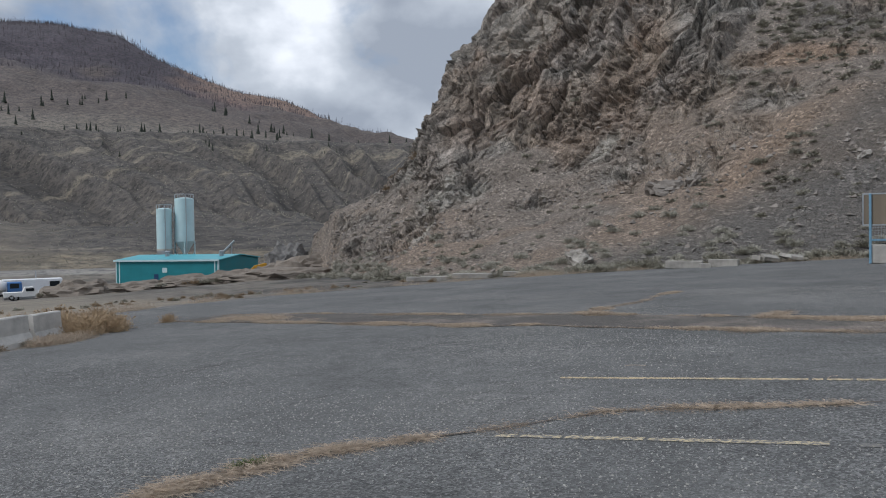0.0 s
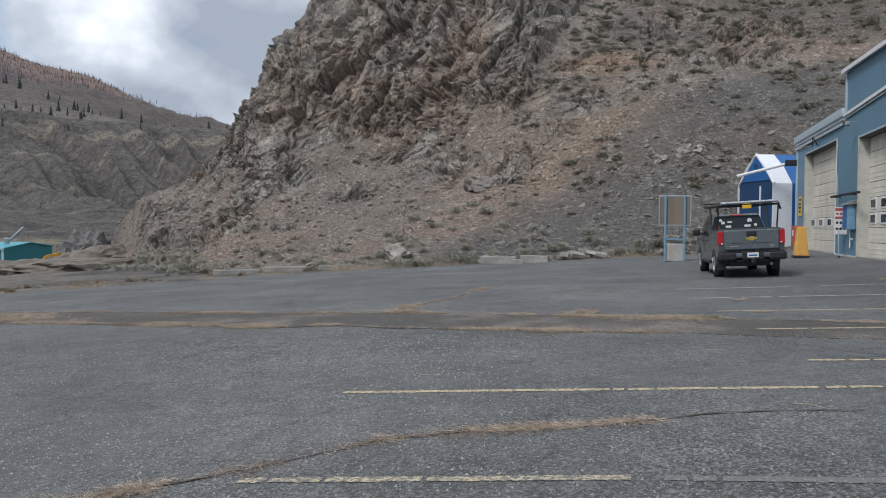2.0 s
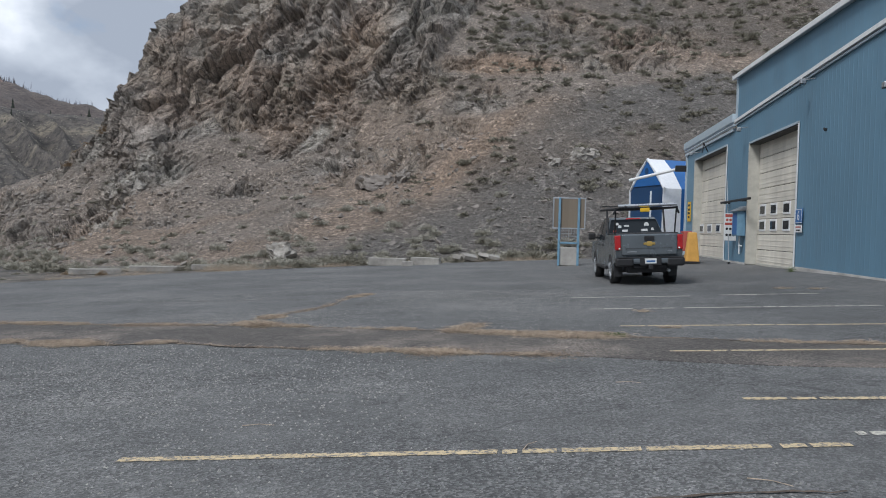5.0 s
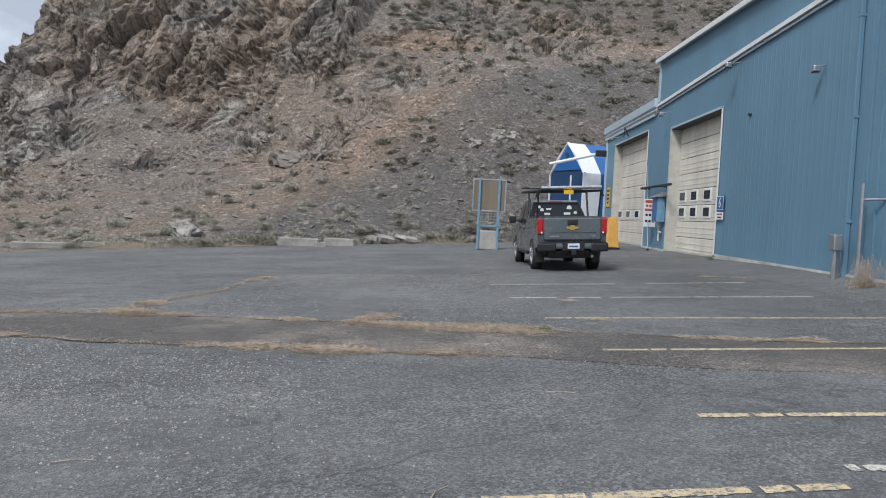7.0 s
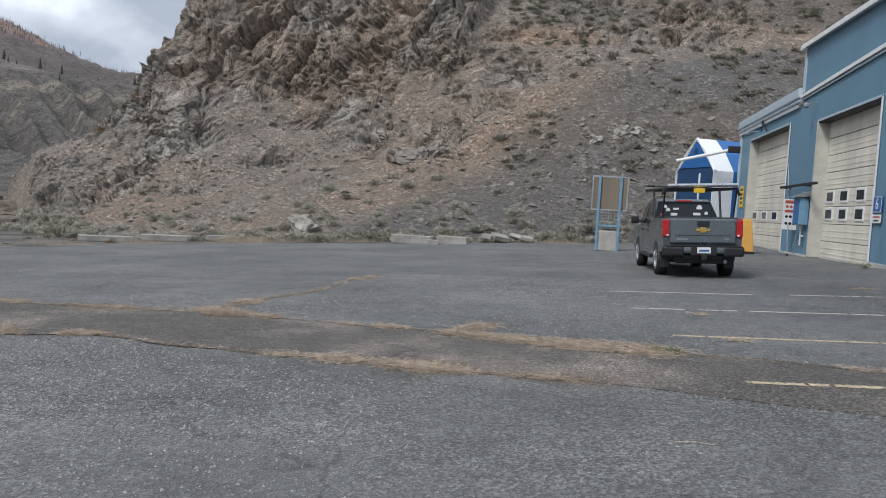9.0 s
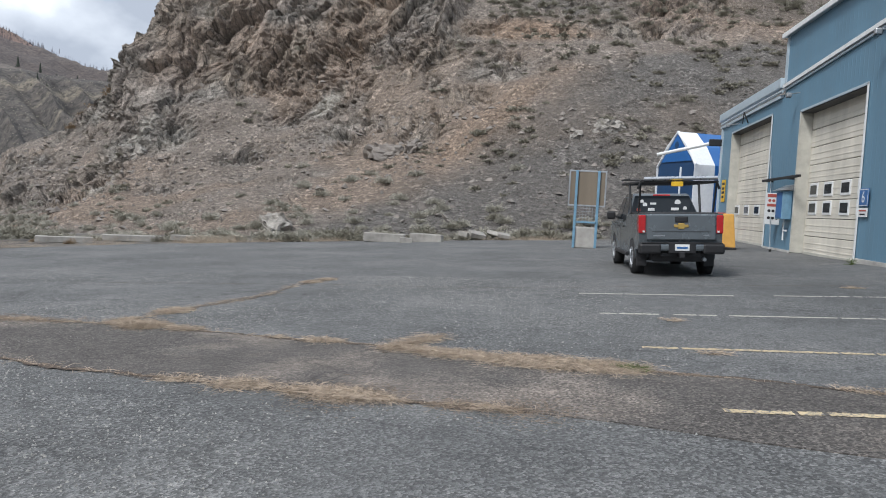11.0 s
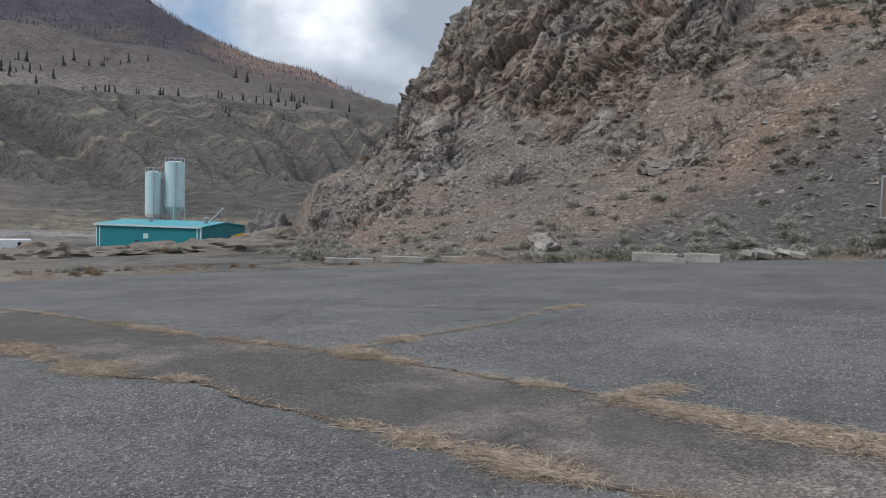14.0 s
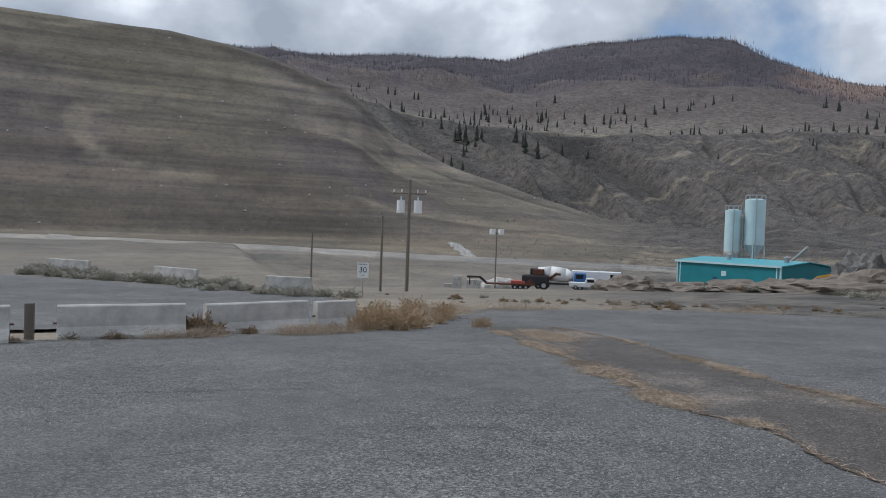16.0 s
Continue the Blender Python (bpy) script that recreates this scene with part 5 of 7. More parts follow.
FRONT = [(-4.5, 3.6), (-4.2, 4.5), (-4.0, 4.95), (-3.5, 5.5), (-2.9, 6.1), (-2.2, 6.95), (-1.6, 7.25), (-0.8, 7.5), (-0.1, 7.8), (0.42, 8.1), (1.6, 8.3)]
sheet("trench_patch", NEAR + [(0.5, 12.9), (1.3, 12.6), (2.3, 12.35), (6.8, 11.6), (6.9, 13.3)] + FAR[::-1], PATCH, 0.008, "brown-grey old patch strip across the asphalt", "asphalt patch", ragged=0.12)


def walk_line(pts, step):
    for (x0, y0), (x1, y1) in zip(pts, pts[1:]):
        n = max(1, int(math.hypot(x1 - x0, y1 - y0) / step))
        for k in range(n):
            yield x0 + (x1 - x0) * k / n, y0 + (y1 - y0) * k / n


def straw(name, pts, spread, per_m, length, rise, mat, label, seed, clump=0.5):
    """Matted dry grass along a crack: thin bent blades, lying at all angles, thicker in places."""
    rnd = np.random.RandomState(seed)
    base = np.array(list(walk_line(pts, 0.05)))
    dens = np.clip(-0.15 + clump * 3.6 * vnoise(np.c_[base * 0.8, np.full(len(base), seed * 3.7)]) + clump * 2.0 * vnoise(np.c_[base * 3.1, np.full(len(base), seed * 1.3)]), 0.012, 1.5)
    n = int(len(base) * 0.05 * per_m)
    pick = rnd.choice(len(base), n, p=dens / dens.sum())
    p = base[pick] + rnd.normal(0, spread, (n, 2)) * np.minimum(1.0, dens[pick])[:, None]
    an, ln = rnd.uniform(0, 2 * np.pi, n), length * rnd.uniform(0.4, 1.3, n)
    d = np.stack([np.cos(an), np.sin(an)], -1)
    side = np.stack([-d[:, 1], d[:, 0]], -1) * rnd.uniform(0.0010, 0.0026, n)[:, None]
    up = rise * rnd.uniform(0.05, 1.3, n) ** 2
    verts, z0 = [], lot(p[:, 0], p[:, 1]) + 0.008
    for f, h in ((0.0, 0.0), (0.5, 0.85), (1.0, 0.6)):
        q = p + d * (ln * f)[:, None]
        for s in (-1, 1):
            w = side * (1 - 0.75 * f) * s
            verts.append(np.c_[q + w, z0 + up * h + rnd.uniform(0, 0.006, n)])
    V = np.stack(verts, 1).reshape(-1, 3)
    k = np.arange(n)[:, None] * 6
    F = np.concatenate([k + [0, 1, 3, 2], k + [2, 3, 5, 4]])
    ob = new(name, mesh_from(name, V.tolist(), F.tolist(), mat))
    return tagged(ob, label, "dry grass", kind="stuff")


def crack_gap(pts, w, seed):
    """The open joint itself: a dark narrow strip of dirt."""
    bm, prev = bmesh.new(), None
    for x, y in walk_line(pts, 0.07):
        o = 0.05 * noise.noise(Vector((x * 9, y * 9, seed))) + 0.06 * noise.noise(Vector((x * 3, y * 3, seed)))
        ww = w * (0.25 + 1.3 * abs(noise.noise(Vector((x * 2, y * 2, seed + 9)))) + 0.9 * abs(noise.noise(Vector((x * 11, y * 11, seed + 4)))))
        cur = [bm.verts.new((x + o, y + o - ww, lot_z(x, y) + 0.0105)), bm.verts.new((x + o, y + o + ww, lot_z(x, y) + 0.0105))]
        if prev:
            bm.faces.new((prev[0], cur[0], cur[1], prev[1]))
        prev = cur
    tagged(part("crack_joint", bm, CRACKDIRT), "dark dirt-filled crack in asphalt", "crack", "cracks in the lot", "structure")


CRACKDIRT = plain("dark crack dirt", (0.095, 0.072, 0.055), 0.95, 0, 0.35, 6, 40, 0.004)
for k, (pts, w) in enumerate(((NEAR, 0.06), (FAR, 0.05), (BRANCH, 0.06), (FRONT, 0.02), ([(-1.6, 15.4), (-1.35, 16.1)], 0.09), ([(-10, 21.4), (-4.6, 21.9), (-1.5, 21.75), (0.4, 22.2), (2.5, 22.9), (6.5, 23.6)], 0.022))):
    crack_gap(pts, w, k)
GRASS_LABEL = "matted dry straw grass growing in a crack"
LITTER = plain("straw litter", (0.29, 0.23, 0.175), 0.95, 0, 0.35, 9, 60)
for k, (pts, sp, per) in enumerate(((NEAR, 0.24, 600), (FAR[:12], 0.17, 420), (FAR[10:], 0.08, 200), (BRANCH, 0.12, 300), (FRONT[:8], 0.12, 500))):
    straw("straw_litter", pts, sp, per, 0.045, 0.006, LITTER, "fine broken straw litter along a crack", 60 + k, 0.4)
straw("dry_grass", NEAR, 0.16, 900, 0.17, 0.03, STRAW, GRASS_LABEL, 1)
straw("dry_grass", FAR[:12], 0.13, 720, 0.17, 0.03, STRAW, GRASS_LABEL, 2)
straw("dry_grass", BRANCH, 0.10, 420, 0.17, 0.03, STRAW, GRASS_LABEL, 3)
straw("dry_grass", FRONT[:7], 0.085, 800, 0.17, 0.03, STRAW, GRASS_LABEL, 4, 0.45)
straw("dry_grass", FRONT[5:9], 0.05, 420, 0.14, 0.02, STRAW, GRASS_LABEL, 5, 0.45)
straw("dry_grass", FAR[10:], 0.05, 150, 0.12, 0.02, STRAW, GRASS_LABEL, 6)
straw("dry_grass", [(-1.7, 15.3), (-1.3, 16.2)], 0.16, 900, 0.22, 0.05, STRAW, GRASS_LABEL, 7)
straw("dry_grass", [(-6.4, 16.55), (-4.9, 16.3)], 0.13, 1100, 0.22, 0.06, STRAW, GRASS_LABEL, 8)
straw("dry_grass", [(-18.5, 15.2), (-17.5, 16.5), (-15.5, 16.6), (-12, 15.4)], 0.3, 420, 0.28, 0.07, STRAW, "dry yellow grass at the lot's corner", 9)
straw("green_weed", [(-4.35, 4.35), (-4.2, 4.6)], 0.05, 1500, 0.07, 0.05, WEED, "small green weed tuft in a crack", 10, 0.1)
straw("green_weed", [(-0.3, 15.05), (0.9, 14.7)], 0.05, 260, 0.08, 0.04, WEED, "small green weed tuft in a crack", 11)
for k, (x, y) in enumerate(((1.75, 15.65), (2.95, 14.1), (5.6, 22.9), (1.7, 18.0), (3.9, 14.0), (6.3, 22.6))):
    straw("straw_tuft", [(x - 0.15, y), (x + 0.15, y + 0.03)], 0.10, 420, 0.15, 0.03, STRAW, "small tuft of dry straw on the asphalt", 20 + k, 0.1)
straw("straw_tuft", [(7.55, 28.6), (7.75, 29.0)], 0.1, 700, 0.16, 0.16, WEED, "green weed at the foot of the wall", 31, 0.1)
straw("straw_tuft", [(7.2, 19.6), (8.6, 18.2)], 0.25, 500, 0.3, 0.5, STRAW, "tall dry weeds by the fence", 32, 0.2)


def gravel():
    """Loose chips scattered on the lot, denser towards the west side."""
    rnd = np.random.RandomState(5)
    n = 110000
    x, y = -rnd.gamma(2.2, 3.0, n) + 1.6, rnd.uniform(1.5, 24, n)
    keep = (vnoise(np.c_[x * 0.35, y * 0.35, 0 * x]) + rnd.uniform(-0.6, 0.6, n) > 0.0) & (x > -15)
    x, y = x[keep], y[keep]
    n = len(x)
    s = 0.004 + 0.012 * rnd.rand(n) ** 3
    z = lot(x, y)
    base = np.array([(1, 0, 0), (-0.5, 0.87, 0), (-0.5, -0.87, 0), (0.1, 0.1, 0.9)])
    V = np.empty((n, 4, 3))
    an = rnd.uniform(0, 6.28, n)
    for k in range(4):
        b = base[k]
        V[:, k, 0] = x + s * (b[0] * np.cos(an) - b[1] * np.sin(an)) * rnd.uniform(0.7, 1.3, n)
        V[:, k, 1] = y + s * (b[0] * np.sin(an) + b[1] * np.cos(an))
        V[:, k, 2] = z + s * b[2]
    k = np.arange(n)[:, None] * 4
    F = np.concatenate([k + [0, 1, 3], k + [1, 2, 3], k + [2, 0, 3]])
    tagged(new("gravel", mesh_from("gravel", V.reshape(-1, 3).tolist(), F.tolist(), GRAVEL)), "loose pale stone chips on the asphalt", "gravel", kind="stuff")


GRAVEL = plain("pale stone chips", (0.33, 0.325, 0.305), 0.9, 0, 0.5, 30, 90)
gravel()
for k, (x, y, rz) in enumerate(((-2.6, 9.6, 20), (-0.35, 9.1, 70), (1.1, 8.4, -20), (-1.2, 4.6, 40), (0.6, 11.4, 10))):
    tw = thing("twig", pose(x, y, lot_z(x, y) + 0.008, 0, 0, rz), "thin pale dry twig lying on asphalt", "twig", "twigs on the lot")
    part("stem", tb((-0.12, 0, 0), (0.02, 0.02, 0.004), 0.004, 0.003, 5), STRAW, tw)
    part("stem", tb((0.02, 0.02, 0.004), (0.14, -0.01, 0), 0.003, 0.002, 5), STRAW, tw)

# ---- plants ----


def bush_mesh(name, seed, size, blades, mat, flat=0.75, leaf=0.05):
    """A shrub: many short twigs and small leaf clumps fanning out from the root, uneven in outline."""
    rnd = np.random.RandomState(seed)
    th, ph = rnd.uniform(0, 2 * np.pi, blades), np.arccos(rnd.uniform(0.02, 1, blades))
    d = np.stack([np.sin(ph) * np.cos(th), np.sin(ph) * np.sin(th), np.cos(ph) * flat], -1)
    lump = 0.72 + 0.5 * vnoise(d * 2.3 + seed * 5.1)
    r = size * lump * rnd.uniform(0.35, 1.0, blades) ** 0.6
    p = d * r[:, None]
    p[:, 2] = np.abs(p[:, 2]) + 0.02
    w = leaf * size * rnd.uniform(0.6, 1.7, blades)
    a = rnd.normal(0, 1, (blades, 3))
    a = a / np.linalg.norm(a, axis=1, keepdims=True) * w[:, None]
    b = d * (w * 1.7)[:, None] + rnd.normal(0, 0.4, (blades, 3)) * w[:, None]
    V = np.stack([p - a, p + a, p + b + a * 0.3, p + b - a * 0.5], 1).reshape(-1, 3)
    F = (np.arange(blades)[:, None] * 4 + [0, 1, 2, 3]).tolist()
    # a thin twig carries each clump from the one root
    k = np.arange(blades)
    V = np.concatenate([V, p - a * 0.7 + d * 0.01, [[0, 0, -0.02]]])
    F += np.stack([np.full(blades, 5 * blades), k * 4, 4 * blades + k], -1).tolist()
    return mesh_from(name, V.tolist(), F, mat)


BUSHES = [bush_mesh("sagebrush", 11 + k, 1.0, 640, (SAGE, SAGEPALE, SAGE, SAGEPALE)[k], (0.6, 0.75, 0.85, 0.65)[k], 0.036) for k in range(4)]
DRY = [bush_mesh("dry_bush", 31 + k, 1.0, 560, DRYBUSH, 0.8, 0.036) for k in range(2)]
TALL_WEED = [bush_mesh("tall_weed", 51 + k, 1.0, 600, TANWEED, 1.15, 0.026) for k in range(2)]


def plant(me, x, y, z, s, rz, label, category, group, squash=1.0):
    ob = new(me.name.split(".")[0], me)
    ob.matrix_world = pose(x, y, z, 0, 0, rz) @ Matrix.Diagonal((s, s, s * squash, 1))
    return tagged(ob, label, category, group)


def joined(name, label, category, mat, rows):
    """Many plants as one mesh: rows of a mesh and the matrix that places it."""
    V, F, k = [], [], 0
    for me, m in rows:
        co = np.empty(len(me.vertices) * 3)
        me.vertices.foreach_get("co", co)
        V.append(co.reshape(-1, 3) @ np.array(m.to_3x3()).T + np.array(m.translation))
        F += [[k + q for q in f.vertices] for f in me.polygons]
        k += len(me.vertices)
    tagged(new(name, mesh_from(name, np.concatenate(V).tolist(), F, mat)), label, category, kind="stuff")


def placed(x, y, z, s, rz, squash=1.0):
    return pose(x, y, z, 0, 0, rz) @ Matrix.Diagonal((s, s, s * squash, 1))


def sagebrush():
    rnd = random.Random(8)
    nu, nv = CLIFF.shape[:2]
    # a hedge-like fringe at the foot of the slope
    rows = []
    while len(rows) < 190:
        i, j = rnd.randrange(0, nu), int(abs(rnd.gauss(0, 18))) + 1
        p = CLIFF[i, min(j, nv - 1)]
        if (-60 < p[0] < 6) and p[1] < 75 and (p[0] < -8 or rnd.random() < 0.5):
            rows.append((BUSHES[1 + 2 * rnd.randrange(2)], placed(p[0], p[1], p[2] - 0.05, rnd.uniform(0.4, 0.95), rnd.uniform(0, 360), rnd.uniform(0.8, 1.1))))
    joined("foot_brush", "pale grey-green sagebrush along the foot of the scree", "brush", SAGEPALE, rows)
    rows, low = [], bush_mesh("low_brush", 77, 1.0, 150, SAGE, 0.6, 0.085)
    while len(rows) < 520:
        i, j = rnd.randrange(0, nu), rnd.randrange(18, nv - 12)
        p = CLIFF[i, j]
        if not (-50 < p[0] < 30) or rnd.random() > (1.05 - CROCK[i, j]) * ((0.05 if CV[j] < 2.6 else 0.4) + 0.6 * smoothstep(0.05, 0.3, vnoise(np.array([p / 4.0]))[0] + 0.35 * smoothstep(2.6, 3.4, CV[j]) - 0.1)) * (1.0 if p[0] > -12 else 0.35):
            continue
        rows.append((low, placed(p[0], p[1], p[2] - 0.05, rnd.uniform(0.25, 0.85), rnd.uniform(0, 360))))
    joined("slope_brush", "low grey brush scattered over the stony slope", "brush", SAGE, rows)


sagebrush()


def slope_bushes():
    """Single shrubs on the soil: thick along the upper ledges, few on the dark talus."""
    rnd = random.Random(27)
    g = CLIFF.reshape(-1, 3)
    near = g[:, 1] < 100
    for n, x0, x1, z0, z1, s0, s1 in ((26, -9, 7, 19.8, 22.5, 0.5, 1.0), (16, 4, 22, 10, 17, 0.45, 0.95), (22, -12, 4, 3, 9, 0.4, 0.8), (16, -34, -14, 2, 6, 0.35, 0.7), (10, -9, -4, 12.5, 17, 0.4, 0.8), (12, -54, -36, 0, 5, 0.4, 0.8)):
        for _ in range(n):
            x, z = rnd.uniform(x0, x1), rnd.uniform(z0, z1)
            p = g[np.where(near, (g[:, 0] - x) ** 2 + (g[:, 2] - z) ** 2, 1e9).argmin()]
            plant(BUSHES[(0, 2, 1, 0)[rnd.randrange(4)]], p[0], p[1], p[2] - 0.12, rnd.uniform(s0, s1), rnd.uniform(0, 360), "dark grey-green sagebrush rooted on the stony slope", "bush", "sagebrush on the slope", rnd.uniform(0.7, 1.0))
    rows = []
    for _ in range(150):
        x, z = rnd.uniform(-9, 26), rnd.uniform(20.5, 34)
        p = g[np.where(near, (g[:, 0] - x) ** 2 + (g[:, 2] - z) ** 2, 1e9).argmin()]
        rows.append((BUSHES[rnd.randrange(4)], placed(p[0], p[1], p[2] - 0.12, rnd.uniform(0.5, 1.1), rnd.uniform(0, 360), 1.15)))
    joined("high_brush", "dark brush thick on the upper slope", "brush", SAGE, rows)


slope_bushes()


def foot_strip():
    rnd = random.Random(18)
    edge = [(-48, 58), (-36, 48), (-26, 40.5), (-19, 40.5), (-14, 42), (-9, 43.6), (-4, 45), (1, 46)]
    for k in range(125):
        t = rnd.random() * (len(edge) - 1)
        i = int(t)
        (x0, y0), (x1, y1) = edge[i], edge[i + 1]
        x, y = x0 + (x1 - x0) * (t - i) + rnd.gauss(0, 0.9), y0 + (y1 - y0) * (t - i) + abs(rnd.gauss(0, 2.4))
        c = on_cliff(x, y)
        z = max(lot_z(x, y), c[2] if math.hypot(c[0] - x, c[1] - y) < 0.6 else -9)
        plant(BUSHES[rnd.randrange(4)], x, y, z - 0.06, rnd.uniform(0.45, 1.1), rnd.uniform(0, 360), "grey-green sagebrush along the lot's far edge", "bush", "sagebrush along the lot", rnd.uniform(0.75, 1.0))


def bare_tree(x, y, z, h, seed):
    t = thing("bare_tree", pose(x, y, z - 0.2), "small leafless tree on the cliff edge", "tree", "bare trees on the cliff")
    rnd = random.Random(seed)
    part("trunk", tb((0, 0, 0), (0.1, 0, h * 0.45), 0.09, 0.05, 6), TWIG, t)
    bm = bmesh.new()

    def grow(p, d, ln, r, depth):
        q = p + d * ln
        tube(bm, p, q, r, r * 0.6, 4)
        if depth:
            for _ in range(3):
                nd = (d + Vector((rnd.uniform(-0.7, 0.7), rnd.uniform(-0.7, 0.7), rnd.uniform(-0.1, 0.5)))).normalized()
                grow(p + d * ln * rnd.uniform(0.5, 1), nd, ln * rnd.uniform(0.5, 0.75), r * 0.6, depth - 1)
    for k in range(5):
        grow(Vector((0.1, 0, h * (0.2 + 0.05 * k))), Vector((rnd.uniform(-0.6, 0.6), rnd.uniform(-0.6, 0.6), 1)).normalized(), h * 0.32, 0.045, 3)
    part("branches", bm, TWIG, t)


def on_cliff(x, y):
    d = np.hypot(CLIFF[..., 0] - x, CLIFF[..., 1] - y)
    i, j = np.unravel_index(d.argmin(), d.shape)
    return CLIFF[i, j]


foot_strip()
for x, y, h, s in ((-47.3, 85.5, 3.6, 1), (-46.6, 79.5, 2.2, 2), (-47.2, 81.0, 1.8, 3)):
    p = on_cliff(x, y)
    bare_tree(p[0], p[1], p[2], h, s)
for k, (x, y, s) in enumerate(((-49, 82.0, 1.3), (-52, 84, 1.2), (-55, 86, 1.2), (-57.5, 86.5, 1.0), (-59.5, 88, 1.1), (-53.5, 82, 0.9))):
    p = on_cliff(x, y)
    plant(DRY[k % 2], p[0], p[1], p[2] - 0.1, s, k * 70, "bare brown shrub on the ridge", "bush", "shrubs on the ridge")


def scree():
    """Loose stones all over the talus, each a small rough solid, joined."""
    rnd = np.random.RandomState(3)
    nu, nv = CLIFF.shape[:2]
    n = 14000
    i, j = rnd.randint(80, nu - 20, n), np.clip(np.abs(rnd.normal(0, 95, n)).astype(int) + 2, 2, nv - 40)
    p = CLIFF[i, j]
    ok = (p[:, 0] > -66) & (p[:, 0] < 16) & (vnoise(p / 3.0) + rnd.uniform(-0.5, 0.5, n) > -0.1)
    p = p[ok]
    n = len(p)
    s = 0.05 + 0.26 * rnd.rand(n) ** 4
    o = np.array([(1, 0, 0), (-1, 0, 0), (0, 1, 0), (0, -1, 0), (0, 0, 0.8), (0, 0, -0.6)], float)
    V = p[:, None, :] + o[None] * s[:, None, None] * rnd.uniform(0.6, 1.4, (n, 6, 1)) + rnd.normal(0, 0.25, (n, 6, 3)) * s[:, None, None]
    f = np.array([(0, 2, 4), (2, 1, 4), (1, 3, 4), (3, 0, 4), (2, 0, 5), (1, 2, 5), (3, 1, 5), (0, 3, 5)])
    F = (np.arange(n)[:, None, None] * 6 + f[None]).reshape(-1, 3)
    tagged(new("scree", mesh_from("scree", V.reshape(-1, 3).tolist(), F.tolist(), SCREE)), "loose grey stones scattered on the slope", "stones", kind="stuff")


scree()


def outcrop(name, x, y, s, mat, label, seed, tilt=0):
    """A boulder or rock face that stands out of the slope."""
    rnd = random.Random(seed * 13)
    bm = bmesh.new()
    for _ in range(26):
        d = Vector((rnd.gauss(0, 1), rnd.gauss(0, 1), rnd.gauss(0, 1))).normalized() * rnd.uniform(0.75, 1.1)
        bm.verts.new((d.x * s[0], d.y * s[1], d.z * s[2]))
    hull = bmesh.ops.convex_hull(bm, input=bm.verts)
    bmesh.ops.delete(bm, geom=[g for g in hull["geom_interior"] if isinstance(g, bmesh.types.BMVert)], context="VERTS")
    bmesh.ops.triangulate(bm, faces=bm.faces)
    bmesh.ops.subdivide_edges(bm, edges=bm.edges, cuts=5, use_grid_fill=True)
    for vtx in bm.verts:
        q = vtx.co * 1.7 + Vector((seed, 0, 0))
        vtx.co += noise.noise_vector(q) * 0.22 + noise.noise_vector(q * 3.1) * 0.10 + vtx.co.normalized() * 0.16 * (noise.cell(q * 1.6) - 0.5)
    p = on_cliff(x, y)
    ob = part(name, bm, mat)
    ob.matrix_world = pose(p[0], p[1], p[2], tilt, 0, 0 if tilt else seed * 37)
    return tagged(ob, label, "rock", "rocks standing out of the slope")


outcrop("pale_outcrop", -16.9, 49.8, (1.9, 1.2, 1.15), PALEROCK, "pale grey rock lump at the foot of the slope", 3)
outcrop("boulder", -14.6, 67.5, (1.9, 1.6, 1.3), SCREE, "large grey-brown boulder under the crag", 5)
outcrop("boulder", -12.4, 67.2, (1.2, 1.1, 0.9), SCREE, "large grey-brown boulder under the crag", 6)
outcrop("pale_outcrop", 2.9, 64.2, (1.7, 1.0, 0.75), PALEROCK, "pale rock slab showing through the soil", 7, 33)
outcrop("pale_outcrop", 0.6, 63.2, (0.7, 0.6, 0.4), PALEROCK, "pale rock slab showing through the soil", 8, 33)
outcrop("tan_rock", -38.5, 70.6, (0.9, 0.8, 1.1), PALEROCK, "tan rock face on the lower crag", 9)


# ---- west side: barriers, road, sign, poles ----
def barrier(x0, y0, x1, y1, h, label, group):
    """A precast concrete barrier with a flared foot and chamfered top."""
    ln, rz = math.hypot(x1 - x0, y1 - y0), math.degrees(math.atan2(y1 - y0, x1 - x0))
    bm = prism([(-0.28, 0), (0.28, 0), (0.26, 0.12), (0.13, 0.3), (0.1, h - 0.03), (0.07, h), (-0.07, h), (-0.1, h - 0.03), (-0.13, 0.3), (-0.26, 0.12)], "x", -ln / 2, ln / 2, 0.012)
    cx, cy = (x0 + x1) / 2, (y0 + y1) / 2
    t = thing("concrete_barrier", pose(cx, cy, lot_z(cx, cy) - 0.05, 0, 0, rz), label, "barrier", group)
    part("body", bm, PALECONC, t)
    for s in (-1, 1):
        part("lifting_loop", tb((s * ln / 2, 0, h * 0.5), (s * (ln / 2 + 0.07), 0, h * 0.5), 0.02, n=6), RUST, t)


for a in ((-14.9, 1.6, -15.55, 5.35), (-16.15, 6.05, -16.6, 8.45), (-17.1, 8.85, -18.1, 11.2), (-18.3, 11.45, -18.75, 12.5)):
    barrier(*a, 0.73, "weathered pale concrete barrier beside the lot", "barriers along the lot")
for a in ((-53, -1.1, -50.5, 1.7), (-46.4, 5.8, -43.6, 8.2), (-39.5, 11.7, -38.4, 13.9)):
    barrier(*a, 0.95, "weathered pale concrete barrier beyond the side road", "barriers along the side road")
p = thing("wooden_post", pose(-15.95, 5.6, lot_z(-15.95, 5.6)), "short grey wooden post between barriers", "post")
part("shaft", bx(-0.08, 0.08, -0.08, 0.08, -0.1, 0.72, 0.015), WOODPOLE, p)


